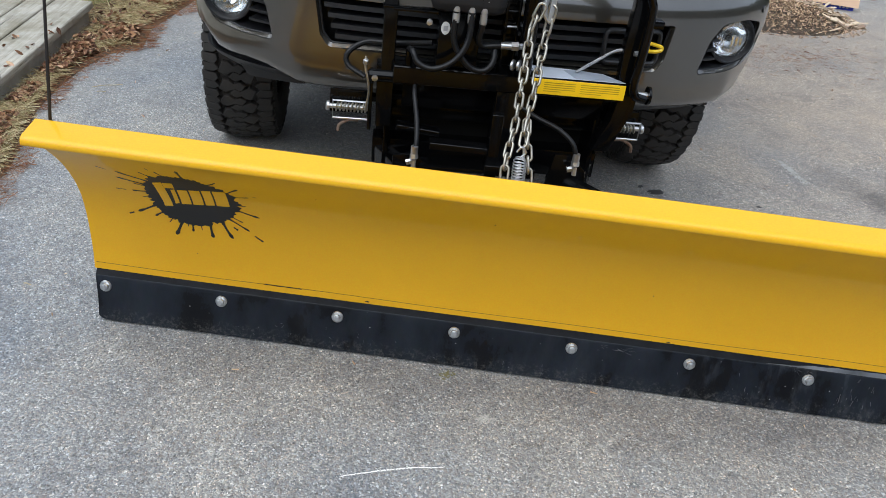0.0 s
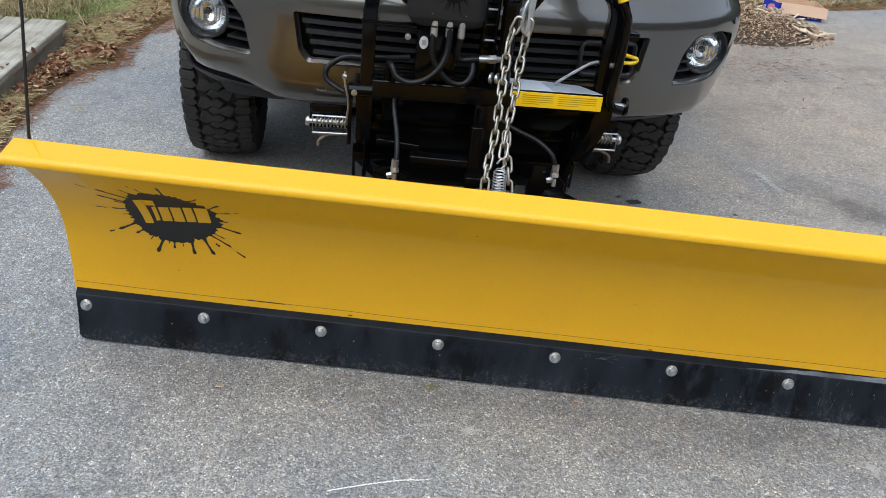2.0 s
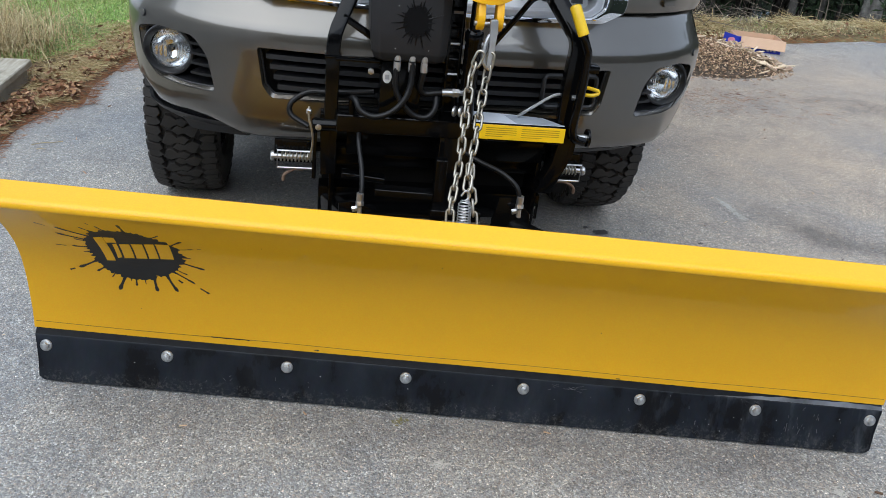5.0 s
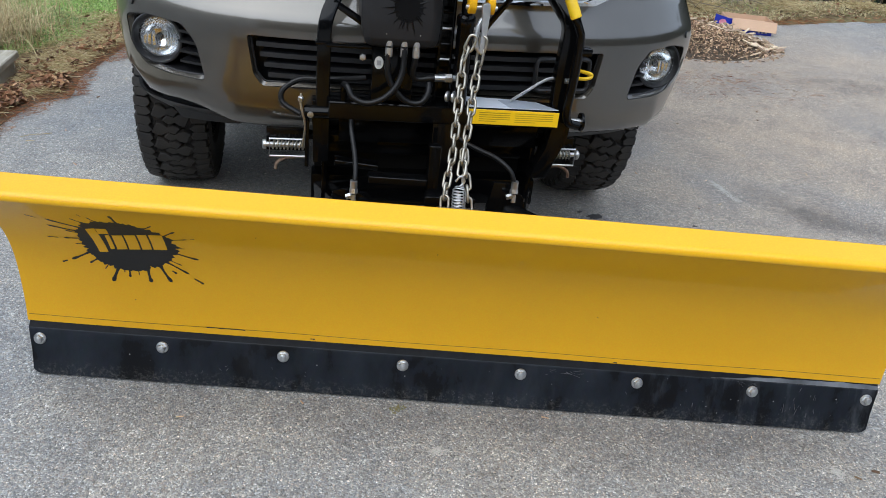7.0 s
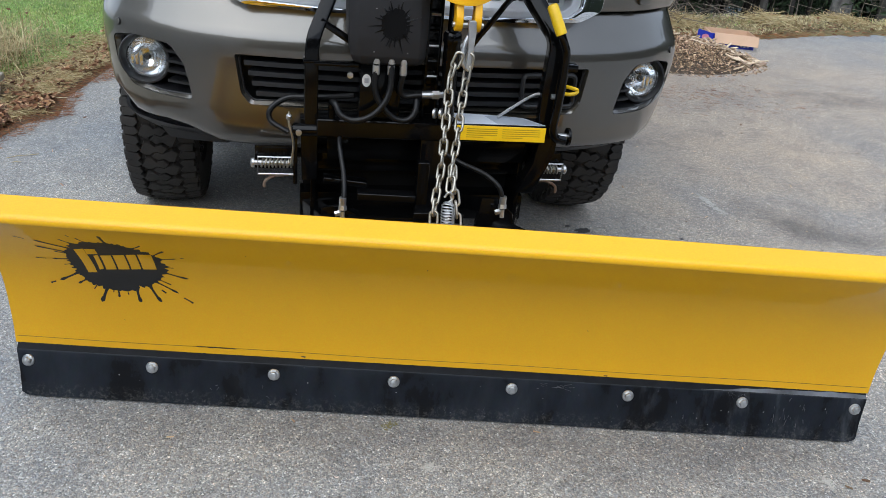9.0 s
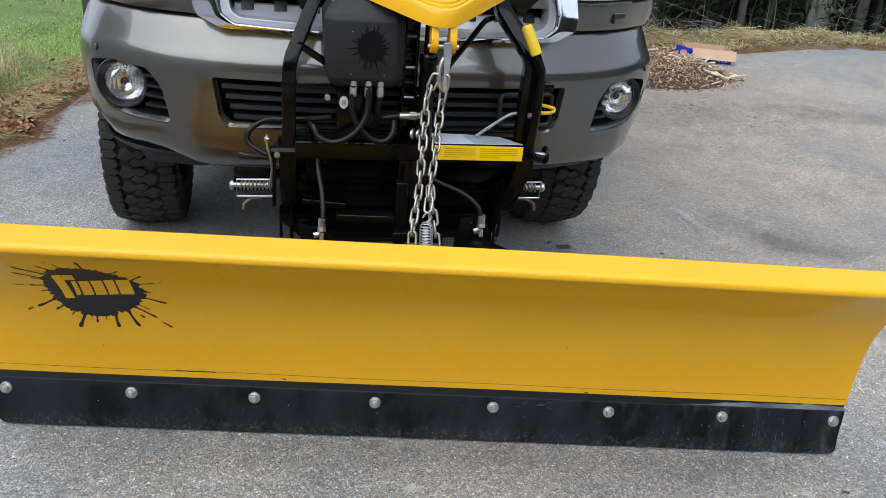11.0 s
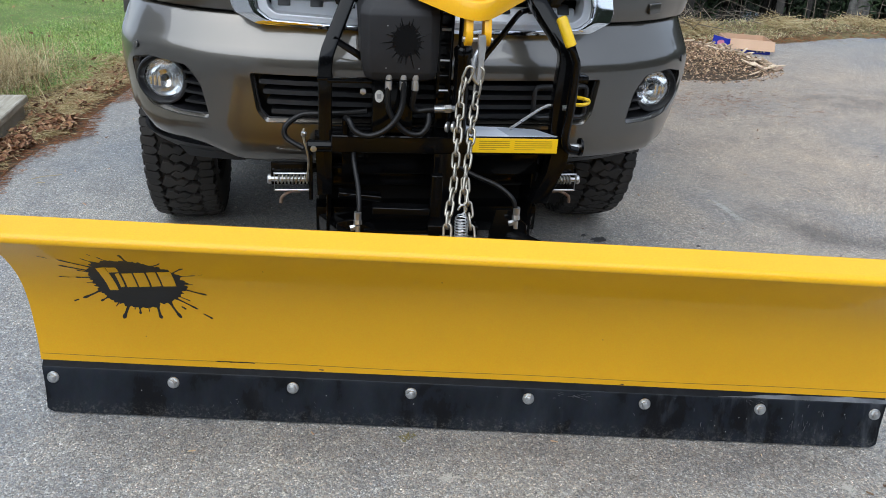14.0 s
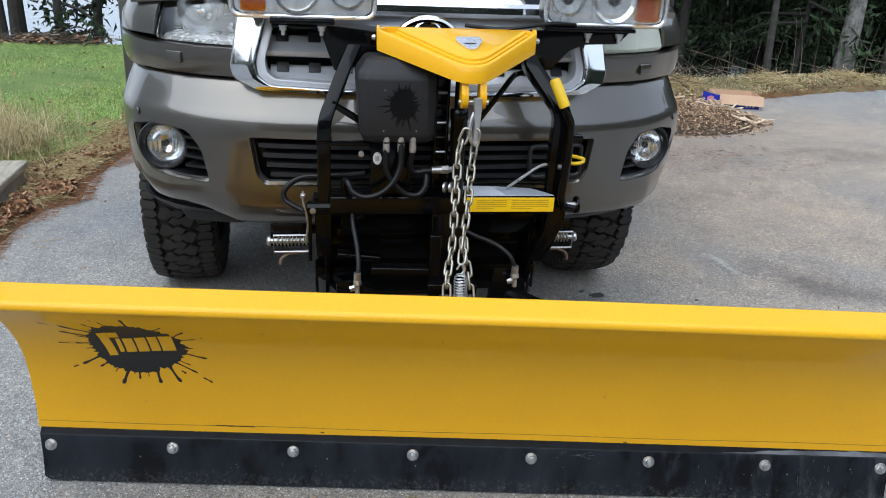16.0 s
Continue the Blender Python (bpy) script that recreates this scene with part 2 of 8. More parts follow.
def scuffed_steel():
    """Black painted steel under a patchy film of road dust, with pale specks."""
    m, nd, ln, bs = nodes_of("worn_black_steel")
    tc = nd.new("ShaderNodeTexCoord").outputs["Object"]
    mp = nd.new("ShaderNodeMapping")
    mp.inputs["Scale"].default_value = (1, 1, 0.5)
    ln.new(tc, mp.inputs["Vector"])
    film = noise_of(nd, ln, mp.outputs["Vector"], 9, 8, 0.62)
    streak = noise_of(nd, ln, mp.outputs["Vector"], 60, 5, 0.7)
    tone = ramp_of(nd, [(0.425, (0.0012, 0.0017, 0.0032)), (0.445, (0.0048, 0.0068, 0.0108)), (0.68, (0.0115, 0.0155, 0.0225))])
    ln.new(film.outputs["Fac"], tone.inputs["Fac"])
    base = mix_of(nd, ln, 0.35, tone.outputs["Color"], streak.outputs["Color"], "OVERLAY")
    specks = nd.new("ShaderNodeTexVoronoi")
    specks.inputs["Scale"].default_value = 90
    ln.new(tc, specks.inputs["Vector"])
    sep = nd.new("ShaderNodeSeparateColor")
    ln.new(specks.outputs["Color"], sep.inputs["Color"])
    dot = nd.new("ShaderNodeMath")
    dot.operation = "MULTIPLY"
    near = ramp_of(nd, [(0.10, (1, 1, 1)), (0.2, (0, 0, 0))])
    rare = ramp_of(nd, [(0.965, (0, 0, 0)), (0.985, (1, 1, 1))])
    ln.new(specks.outputs["Distance"], near.inputs["Fac"])
    ln.new(sep.outputs["Red"], rare.inputs["Fac"])
    ln.new(near.outputs["Color"], dot.inputs[0])
    ln.new(rare.outputs["Color"], dot.inputs[1])
    base = mix_of(nd, ln, dot.outputs["Value"], base, (0.28, 0.28, 0.27))
    axes = nd.new("ShaderNodeSeparateXYZ")
    ln.new(tc, axes.inputs["Vector"])
    # grey rubbed smears towards one end
    stretch = nd.new("ShaderNodeMapping")
    stretch.inputs["Scale"].default_value = (1, 1, 0.16)
    ln.new(tc, stretch.inputs["Vector"])
    smear = noise_of(nd, ln, stretch.outputs["Vector"], 16, 5, 0.6)
    sm = ramp_of(nd, [(0.54, (0, 0, 0)), (0.76, (0.75, 0.75, 0.75))])
    ln.new(smear.outputs["Fac"], sm.inputs["Fac"])
    far = nd.new("ShaderNodeMapRange")
    far.inputs["From Min"].default_value, far.inputs["From Max"].default_value, far.inputs["To Min"].default_value = 0.1, 1.0, 0.12
    ln.new(axes.outputs["X"], far.inputs["Value"])
    rub = nd.new("ShaderNodeMath")
    rub.operation = "MULTIPLY"
    ln.new(sm.outputs["Color"], rub.inputs[0])
    ln.new(far.outputs["Result"], rub.inputs[1])
    base = mix_of(nd, ln, rub.outputs["Value"], base, (0.075, 0.082, 0.092))
    # pale grit rubbed into the foot
    grime = noise_of(nd, ln, tc, 85, 7, 0.8)
    low = nd.new("ShaderNodeMapRange")
    low.inputs["From Min"].default_value, low.inputs["From Max"].default_value = 0.050, 0.0
    ln.new(axes.outputs["Z"], low.inputs["Value"])
    hit = nd.new("ShaderNodeMath")
    hit.operation = "MULTIPLY"
    gr = ramp_of(nd, [(0.5, (0, 0, 0)), (0.68, (0.9, 0.9, 0.9))])
    ln.new(grime.outputs["Fac"], gr.inputs["Fac"])
    ln.new(gr.outputs["Color"], hit.inputs[0])
    ln.new(low.outputs["Result"], hit.inputs[1])
    ln.new(mix_of(nd, ln, hit.outputs["Value"], base, (0.13, 0.125, 0.115)), bs.inputs["Base Color"])
    gl = nd.new("ShaderNodeMapRange")
    gl.inputs["To Min"].default_value, gl.inputs["To Max"].default_value = 0.24, 0.62
    ln.new(film.outputs["Fac"], gl.inputs["Value"])
    ln.new(gl.outputs["Result"], bs.inputs["Roughness"])
    bs.inputs["Specular IOR Level"].default_value = 0.24
    b = nd.new("ShaderNodeBump")
    b.inputs["Strength"].default_value, b.inputs["Distance"].default_value = 0.15, 0.001
    ln.new(streak.outputs["Fac"], b.inputs["Height"])
    ln.new(b.outputs["Normal"], bs.inputs["Normal"])
    return m


def weathered_board():
    """Grey boards with long grain, dark checks and stained patches."""
    m, nd, ln, bs = nodes_of("weathered_grey_board")
    tc = nd.new("ShaderNodeTexCoord").outputs["Object"]
    mp = nd.new("ShaderNodeMapping")
    mp.inputs["Scale"].default_value = (1, 0.06, 1)
    ln.new(tc, mp.inputs["Vector"])
    grain = noise_of(nd, ln, mp.outputs["Vector"], 70, 6, 0.7)
    stain = noise_of(nd, ln, tc, 3.2, 6, 0.65)
    a = ramp_of(nd, [(0.28, (0.10, 0.09, 0.07)), (0.38, (0.36, 0.33, 0.27)), (0.6, (0.50, 0.465, 0.39)), (0.75, (0.58, 0.54, 0.46))])
    b = ramp_of(nd, [(0.35, (0.62, 0.60, 0.52)), (0.55, (1, 1, 1)), (0.7, (1.12, 1.1, 1.06))])
    ln.new(grain.outputs["Fac"], a.inputs["Fac"])
    ln.new(stain.outputs["Fac"], b.inputs["Fac"])
    ln.new(mix_of(nd, ln, 1.0, a.outputs["Color"], b.outputs["Color"], "MULTIPLY"), bs.inputs["Base Color"])
    bs.inputs["Roughness"].default_value = 0.9
    bump = nd.new("ShaderNodeBump")
    bump.inputs["Strength"].default_value, bump.inputs["Distance"].default_value = 0.9, 0.006
    ln.new(grain.outputs["Fac"], bump.inputs["Height"])
    ln.new(bump.outputs["Normal"], bs.inputs["Normal"])
    return m


def earth_material(name, stops, scale):
    m, nd, ln, bs = nodes_of(name)
    tc = nd.new("ShaderNodeTexCoord").outputs["Object"]
    a, f = noise_of(nd, ln, tc, scale, 8, 0.7), noise_of(nd, ln, tc, scale * 9, 4, 0.6)
    r = ramp_of(nd, stops)
    ln.new(a.outputs["Fac"], r.inputs["Fac"])
    ln.new(mix_of(nd, ln, 0.4, r.outputs["Color"], f.outputs["Color"], "OVERLAY"), bs.inputs["Base Color"])
    bs.inputs["Roughness"].default_value = 0.95
    b = nd.new("ShaderNodeBump")
    b.inputs["Strength"].default_value, b.inputs["Distance"].default_value = 0.8, 0.02
    ln.new(f.outputs["Fac"], b.inputs["Height"])
    ln.new(b.outputs["Normal"], bs.inputs["Normal"])
    return m


def litter_material(name, stops, rough=0.8, patch=None):
    """Blades, leaves or chips that each take one of several tones."""
    m, nd, ln, bs = nodes_of(name)
    g = nd.new("ShaderNodeNewGeometry")
    r = ramp_of(nd, stops)
    ln.new(g.outputs["Random Per Island"], r.inputs["Fac"])
    f = noise_of(nd, ln, nd.new("ShaderNodeTexCoord").outputs["Object"], 60, 3)
    out = mix_of(nd, ln, 0.25, r.outputs["Color"], f.outputs["Color"], "OVERLAY")
    if patch:
        big = noise_of(nd, ln, nd.new("ShaderNodeTexCoord").outputs["Object"], 2.2, 6, 0.65)
        pr = ramp_of(nd, patch)
        ln.new(big.outputs["Fac"], pr.inputs["Fac"])
        out = mix_of(nd, ln, 1.0, out, pr.outputs["Color"], "MULTIPLY")
    ln.new(out, bs.inputs["Base Color"])
    bs.inputs["Roughness"].default_value = rough
    return m


def glass_material(name, tint=(0.95, 0.97, 0.97), rough=0.005):
    m, nd, ln, bs = nodes_of(name)
    bs.inputs["Base Color"].default_value = (*tint, 1)
    bs.inputs["Roughness"].default_value, bs.inputs["Transmission Weight"].default_value = rough, 1.0
    bs.inputs["IOR"].default_value = 1.45
    f = noise_of(nd, ln, nd.new("ShaderNodeTexCoord").outputs["Object"], 30, 3)
    mr = nd.new("ShaderNodeMapRange")
    mr.inputs["To Min"].default_value, mr.inputs["To Max"].default_value = rough, rough + 0.02
    ln.new(f.outputs["Fac"], mr.inputs["Value"])
    ln.new(mr.outputs["Result"], bs.inputs["Roughness"])
    return m


ASPHALT = asphalt_material()
SOIL = earth_material("lawn_soil", [(0.3, (0.07, 0.12, 0.025)), (0.55, (0.12, 0.18, 0.045)), (0.75, (0.20, 0.19, 0.08))], 3)
DIRT = earth_material("leafy_dirt", [(0.3, (0.05, 0.033, 0.02)), (0.5, (0.12, 0.075, 0.042)), (0.7, (0.21, 0.125, 0.066))], 6)
VERGE = earth_material("verge_earth", [(0.3, (0.07, 0.05, 0.03)), (0.5, (0.16, 0.13, 0.06)), (0.7, (0.22, 0.17, 0.09))], 4)
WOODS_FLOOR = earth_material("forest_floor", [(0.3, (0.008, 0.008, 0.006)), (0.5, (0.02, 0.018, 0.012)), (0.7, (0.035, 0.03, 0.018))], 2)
YELLOW = surface("plow_yellow_paint", (0.745, 0.388, 0.007), (0.72, 0.372, 0.006), rough=0.45, coat=0.48, coat_rough=0.06, scale=3, fine=220, bump=0.025, rvar=0.06, spec=0.2)
BLACK = surface("gloss_black_paint", (0.0018, 0.0019, 0.0022), (0.0032, 0.0033, 0.0037), rough=0.12, scale=9, fine=300, bump=0.03, rvar=0.05, spec=0.2)
EDGE_BLACK = scuffed_steel()
PLASTIC = surface("textured_black_plastic", (0.012, 0.012, 0.0135), (0.016, 0.016, 0.0175), rough=0.55, spec=0.32, scale=12, fine=500, bump=0.25, rvar=0.06)
DARK_TRIM = surface("dark_trim_plastic", (0.012, 0.0125, 0.014), rough=0.4, spec=0.42, scale=15, fine=400, bump=0.1)
RUBBER = surface("tyre_rubber", (0.0105, 0.0098, 0.0093), (0.027, 0.0222, 0.018), rough=0.66, scale=9, fine=160, bump=0.3, depth=0.002)
EMBOSS = surface("smooth_black_plastic", (0.002, 0.002, 0.0025), (0.003, 0.003, 0.0035), rough=0.3, spec=0.16, scale=12, fine=300, bump=0.15, rvar=0.06)
HOSE = surface("hose_rubber", (0.0042, 0.0044, 0.005), rough=0.42, spec=0.28, scale=20, fine=500, bump=0.1)
CAR_PAINT = surface("grey_brown_metallic_paint", (0.116, 0.106, 0.092), (0.108, 0.099, 0.085), rough=0.34, metal=0.9, coat=1.0, coat_rough=0.035, scale=4, fine=900, bump=0.03, depth=0.0004, rvar=0.04)
CAR_PAINT.node_tree.nodes["Principled BSDF"].inputs["Coat IOR"].default_value = 1.68
CHROME = surface("chrome", (0.82, 0.83, 0.85), (0.75, 0.76, 0.78), rough=0.07, metal=1.0, scale=10, fine=200, bump=0.02, rvar=0.04)
SATIN = surface("satin_silver_plastic", (0.78, 0.79, 0.81), (0.70, 0.71, 0.73), rough=0.22, metal=0.85, scale=8, fine=300, bump=0.03)
GRILLE_SILVER = surface("silver_painted_plastic", (0.52, 0.54, 0.57), (0.48, 0.50, 0.53), rough=0.34, metal=0.25, coat=0.4, coat_rough=0.08, scale=8, fine=300, bump=0.03)
ZINC = surface("zinc_plated_steel", (0.55, 0.56, 0.57), (0.42, 0.42, 0.42), rough=0.32, metal=0.9, scale=30, fine=300, bump=0.2)
CHAIN = surface("dull_zinc_chain", (0.42, 0.40, 0.35), (0.30, 0.27, 0.21), rough=0.36, metal=0.9, scale=40, fine=300, bump=0.2, pieces=0.12)
RUST = surface("rusty_steel", (0.12, 0.06, 0.035), (0.22, 0.17, 0.13), rough=0.65, metal=0.4, scale=40, fine=300, bump=0.3)
UNDER = surface("underbody_black", (0.003, 0.003, 0.0032), rough=0.7, spec=0.2, scale=6, fine=100, bump=0.2)
LENS = glass_material("clear_lens")
TINT_GLASS = surface("tinted_window_glass", (0.012, 0.014, 0.015), rough=0.04, rvar=0.02, coat=1.0, coat_rough=0.02, bump=0.0)
REFLECTOR = surface("lamp_reflector", (0.80, 0.81, 0.83), (0.66, 0.67, 0.69), rough=0.10, metal=0.9, scale=60, fine=90, bump=0.05, depth=0.003)
LAMP_SILVER = surface("metallised_lamp_shell", (0.66, 0.67, 0.69), (0.56, 0.57, 0.59), rough=0.26, metal=0.7, scale=50, fine=90, bump=0.05, depth=0.003)
DECAL_YELLOW = surface("label_yellow", (0.86, 0.54, 0.012), (0.83, 0.52, 0.012), rough=0.35, bump=0.02, rvar=0.05)
DECAL_GREY = surface("label_grey", (0.60, 0.64, 0.70), (0.54, 0.58, 0.64), rough=0.3, bump=0.02, rvar=0.05)
INK = surface("black_ink", (0.010, 0.010, 0.010), rough=0.42, bump=0.02, rvar=0.05)
INK_BROWN = surface("faded_print", (0.48, 0.31, 0.015), rough=0.5, bump=0.0)
GRIP = surface("yellow_grip_vinyl", (0.80, 0.52, 0.01), rough=0.42, bump=0.05)
HAZY_LENS = glass_material("hazed_lens", (0.86, 0.90, 0.80), 0.22)
HAZY_LENS.node_tree.nodes["Principled BSDF"].inputs["Transmission Weight"].default_value = 0.72
AMBER = glass_material("amber_lens", (0.9, 0.35, 0.04))


# ---- mesh helpers ----
def mesh_of(name, bm, material, smooth=32):
    me = bpy.data.meshes.new(name)
    bmesh.ops.recalc_face_normals(bm, faces=bm.faces[:])
    bm.to_mesh(me)
    bm.free()
    me.materials.append(material)
    if smooth:
        me.shade_smooth()
        me.set_sharp_from_angle(angle=radians(smooth))
    return me


def part(name, bm, material, parent, label="", smooth=32):
    """Links a bmesh as one mesh object under a thing or a part."""
    ob = new(name, mesh_of(name, bm, material, smooth))
    ob.parent = parent
    return tagged(ob, label) if label else ob


def again(ob, m, parent=None):
    """One more piece on the same mesh."""
    o = new(ob.name.split(".")[0], ob.data)
    o.parent, o.matrix_basis = parent or ob.parent, m
    return o


def thing(name, m, label, category, group="", kind=""):
    ob = new(name)
    ob.empty_display_size = 0.1
    ob.matrix_basis = m
    return tagged(ob, label, category, group, kind)


def single(name, bm, material, m, label, category, group="", kind="", smooth=32):
    ob = new(name, mesh_of(name, bm, material, smooth))
    ob.matrix_basis = m
    return tagged(ob, label, category, group, kind)


def bulk(name, verts, faces, material, smooth=False):
    me = bpy.data.meshes.new(name)
    me.from_pydata(verts, [], faces)
    me.materials.append(material)
    if smooth:
        me.shade_smooth()
    return me


def box(bm, c, s, rot=(0, 0, 0), bev=0.0, seg=2, m=None):
    made = bmesh.ops.create_cube(bm, size=1.0, matrix=(m or Matrix()) @ pose(*c, *rot) @ Matrix.Diagonal((*s, 1)))
    if bev:
        vs = set(made["verts"])
        es = [e for e in bm.edges if e.verts[0] in vs and e.verts[1] in vs]
        bmesh.ops.bevel(bm, geom=es, offset=bev, segments=seg, profile=0.6, affect="EDGES")
    return bm


def prism(bm, poly, axis, lo, hi, bev=0.0, m=None):
    """A polygon drawn in the two other axes (xy, xz or yz order), drawn out along axis."""
    def at(p, d):
        v = {"x": (d, p[0], p[1]), "y": (p[0], d, p[1]), "z": (p[0], p[1], d)}[axis]
        return (m @ Vector(v)) if m else Vector(v)
    a, b = [bm.verts.new(at(p, lo)) for p in poly], [bm.verts.new(at(p, hi)) for p in poly]
    fs = [bm.faces.new(a), bm.faces.new(b[::-1])]
    for i in range(len(poly)):
        j = (i + 1) % len(poly)
        fs.append(bm.faces.new((a[i], b[i], b[j], a[j])))
    bmesh.ops.recalc_face_normals(bm, faces=fs)
    if bev:
        es = list({e for f in fs for e in f.edges})
        bmesh.ops.bevel(bm, geom=es, offset=bev, segments=2, profile=0.6, affect="EDGES")
    return bm


def spline(pts, n=8, closed=False):
    """A smooth curve through points."""
    P = [Vector(p) for p in pts]
    k, out = len(P), []
    for i in range(k if closed else k - 1):
        p1, p2 = P[i], P[(i + 1) % k]
        p0 = P[i - 1] if (i > 0 or closed) else p1 * 2 - p2
        p3 = P[(i + 2) % k] if (i + 2 < k or closed) else p2 * 2 - p1
        for j in range(n):
            t = j / n
            out.append(0.5 * (2 * p1 + (p2 - p0) * t + (2 * p0 - 5 * p1 + 4 * p2 - p3) * t * t + (3 * p1 - p0 - 3 * p2 + p3) * t ** 3))
    if not closed:
        out.append(P[-1])
    return out


def tube(bm, pts, r, n=10, closed=False):
    """A round bar along points; r is one radius or one for each point."""
    P = [Vector(p) for p in pts]
    k = len(P)
    rad = r if isinstance(r, (list, tuple)) else [r] * k
    rings, side = [], None
    for i in range(k):
        d = (P[(i + 1) % k] - P[i - 1]) if closed else (P[min(i + 1, k - 1)] - P[max(i - 1, 0)])
        d.normalize()
        if side is None:
            side = d.orthogonal().normalized()
        side = (side - d * side.dot(d)).normalized()
        up = d.cross(side)
        rings.append([bm.verts.new(P[i] + (side * math.cos(a) + up * math.sin(a)) * rad[i]) for a in (2 * math.pi * q / n for q in range(n))])
    for i in range(k if closed else k - 1):
        a, b = rings[i], rings[(i + 1) % k]
        for q in range(n):
            bm.faces.new((a[q], a[(q + 1) % n], b[(q + 1) % n], b[q]))
    if not closed:
        bm.faces.new(rings[0][::-1])
        bm.faces.new(rings[-1])
    return bm


def lathe(bm, prof, m=None, n=32, cap=True):
    """(radius, height) pairs turned about the z axis."""
    m = m or Matrix()
    rings = [[bm.verts.new(m @ Vector((r * math.cos(2 * math.pi * q / n), r * math.sin(2 * math.pi * q / n), h))) for q in range(n)] for r, h in prof]
    for a, b in zip(rings, rings[1:]):
        for q in range(n):
            bm.faces.new((a[q], a[(q + 1) % n], b[(q + 1) % n], b[q]))
    if cap:
        bm.faces.new(rings[0][::-1])
        bm.faces.new(rings[-1])
    return bm


def grid_shell(bm, front, back):
    """Closed thick sheet between two equal grids of points."""
    nu, nv = len(front), len(front[0])
    A = [[bm.verts.new(p) for p in row] for row in front]
    B = [[bm.verts.new(p) for p in row] for row in back]
    for i in range(nu - 1):
        for j in range(nv - 1):
            bm.faces.new((A[i][j], A[i + 1][j], A[i + 1][j + 1], A[i][j + 1]))
            bm.faces.new((B[i][j], B[i][j + 1], B[i + 1][j + 1], B[i + 1][j]))
    for i in range(nu - 1):
        bm.faces.new((A[i][0], B[i][0], B[i + 1][0], A[i + 1][0]))
        bm.faces.new((A[i][-1], A[i + 1][-1], B[i + 1][-1], B[i][-1]))
    for j in range(nv - 1):
        bm.faces.new((A[0][j], A[0][j + 1], B[0][j + 1], B[0][j]))
        bm.faces.new((A[-1][j], B[-1][j], B[-1][j + 1], A[-1][j + 1]))
    return bm


def carve(bm, cutters):
    """The bmesh with other bmeshes cut out of it."""
    me = bpy.data.meshes.new("carved")
    bmesh.ops.recalc_face_normals(bm, faces=bm.faces[:])
    bm.to_mesh(me)
    bm.free()
    ob = new("carved", me)
    tools = []
    for c in cutters:
        bmesh.ops.recalc_face_normals(c, faces=c.faces[:])
        cm = bpy.data.meshes.new("cutter")
        c.to_mesh(cm)
        c.free()
        co = new("cutter", cm)
        tools.append(co)
        mod = ob.modifiers.new("cut", "BOOLEAN")
        mod.operation, mod.solver, mod.object = "DIFFERENCE", "EXACT", co
    dg = bpy.context.evaluated_depsgraph_get()
    dg.update()
    res = bmesh.new()
    tmp = ob.evaluated_get(dg).to_mesh()
    res.from_mesh(tmp)
    for o in [ob, *tools]:
        d = o.data
        bpy.data.objects.remove(o)
        bpy.data.meshes.remove(d)
    return res


def sample(table, x):
    """Straight-line reading of a table of (x, y)."""
    return float(np.interp(x, [p[0] for p in table], [p[1] for p in table]))


# ---- ground ----
def ground_height(x, y):
    crest = 5.75 + 0.12 * min(4.0, max(0.0, x - 3.0)) if x > 0.5 else 7.05
    d = y - crest
    h = 0.0
    if d > 0:
        h = -2.6 * min(1.0, d / 6.0) ** 1.3
    if x > 2.2 and 4.2 < y < 7.2:
        h += (0.05 + 0.03 * math.sin(1.7 * x)) * math.exp(-((y - 5.25 - 0.12 * (x - 3)) / 0.32) ** 2)
    return h


def build_ground():
    xs = sorted(set([-600, -200, -60, -25, -14] + [round(-10 + 0.5 * i, 2) for i in range(49)] + [18, 25, 60, 200, 600]))
    ys = sorted(set([-600, -200, -60, -20, -8] + [round(-5 + 0.4 * i, 2) for i in range(54)] + [18, 25, 60, 200, 600]))
    verts = [(x, y, ground_height(x, y)) for x in xs for y in ys]
    n = len(ys)
    faces, mats = [], []
    for i in range(len(xs) - 1):
        for j in range(n - 1):
            faces.append((i * n + j, (i + 1) * n + j, (i + 1) * n + j + 1, i * n + j + 1))
            cx, cy = (xs[i] + xs[i + 1]) / 2, (ys[j] + ys[j + 1]) / 2
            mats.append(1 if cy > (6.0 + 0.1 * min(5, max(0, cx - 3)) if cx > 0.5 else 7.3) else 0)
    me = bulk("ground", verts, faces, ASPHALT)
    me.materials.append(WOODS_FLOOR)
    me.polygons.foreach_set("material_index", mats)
    return tagged(new("ground", me), "worn grey asphalt driveway with small stones", "driveway", kind="structure")


build_ground()


def sheet(name, outline, z, material, label, category, step=0.4, lift=0.0):
    """A thin, softly uneven layer of ground inside an outline."""
    bm = bmesh.new()
    vs = [bm.verts.new((x, y, 0)) for x, y in outline]
    f = bm.faces.new(vs)
    bmesh.ops.triangulate(bm, faces=[f])
    for _ in range(4):
        bmesh.ops.subdivide_edges(bm, edges=[e for e in bm.edges if e.calc_length() > step], cuts=1)
        bmesh.ops.triangulate(bm, faces=bm.faces[:])
    edge = {v for e in bm.edges if len(e.link_faces) == 1 for v in e.verts}
    for v in bm.verts:
        v.co.z = ground_height(v.co.x, v.co.y) + (z if v not in edge else 0.003) + (lift * noise.noise(v.co * 1.3) if v not in edge else 0)
    ob = new(name, mesh_of(name, bm, material))
    return tagged(ob, label, category, kind="structure")


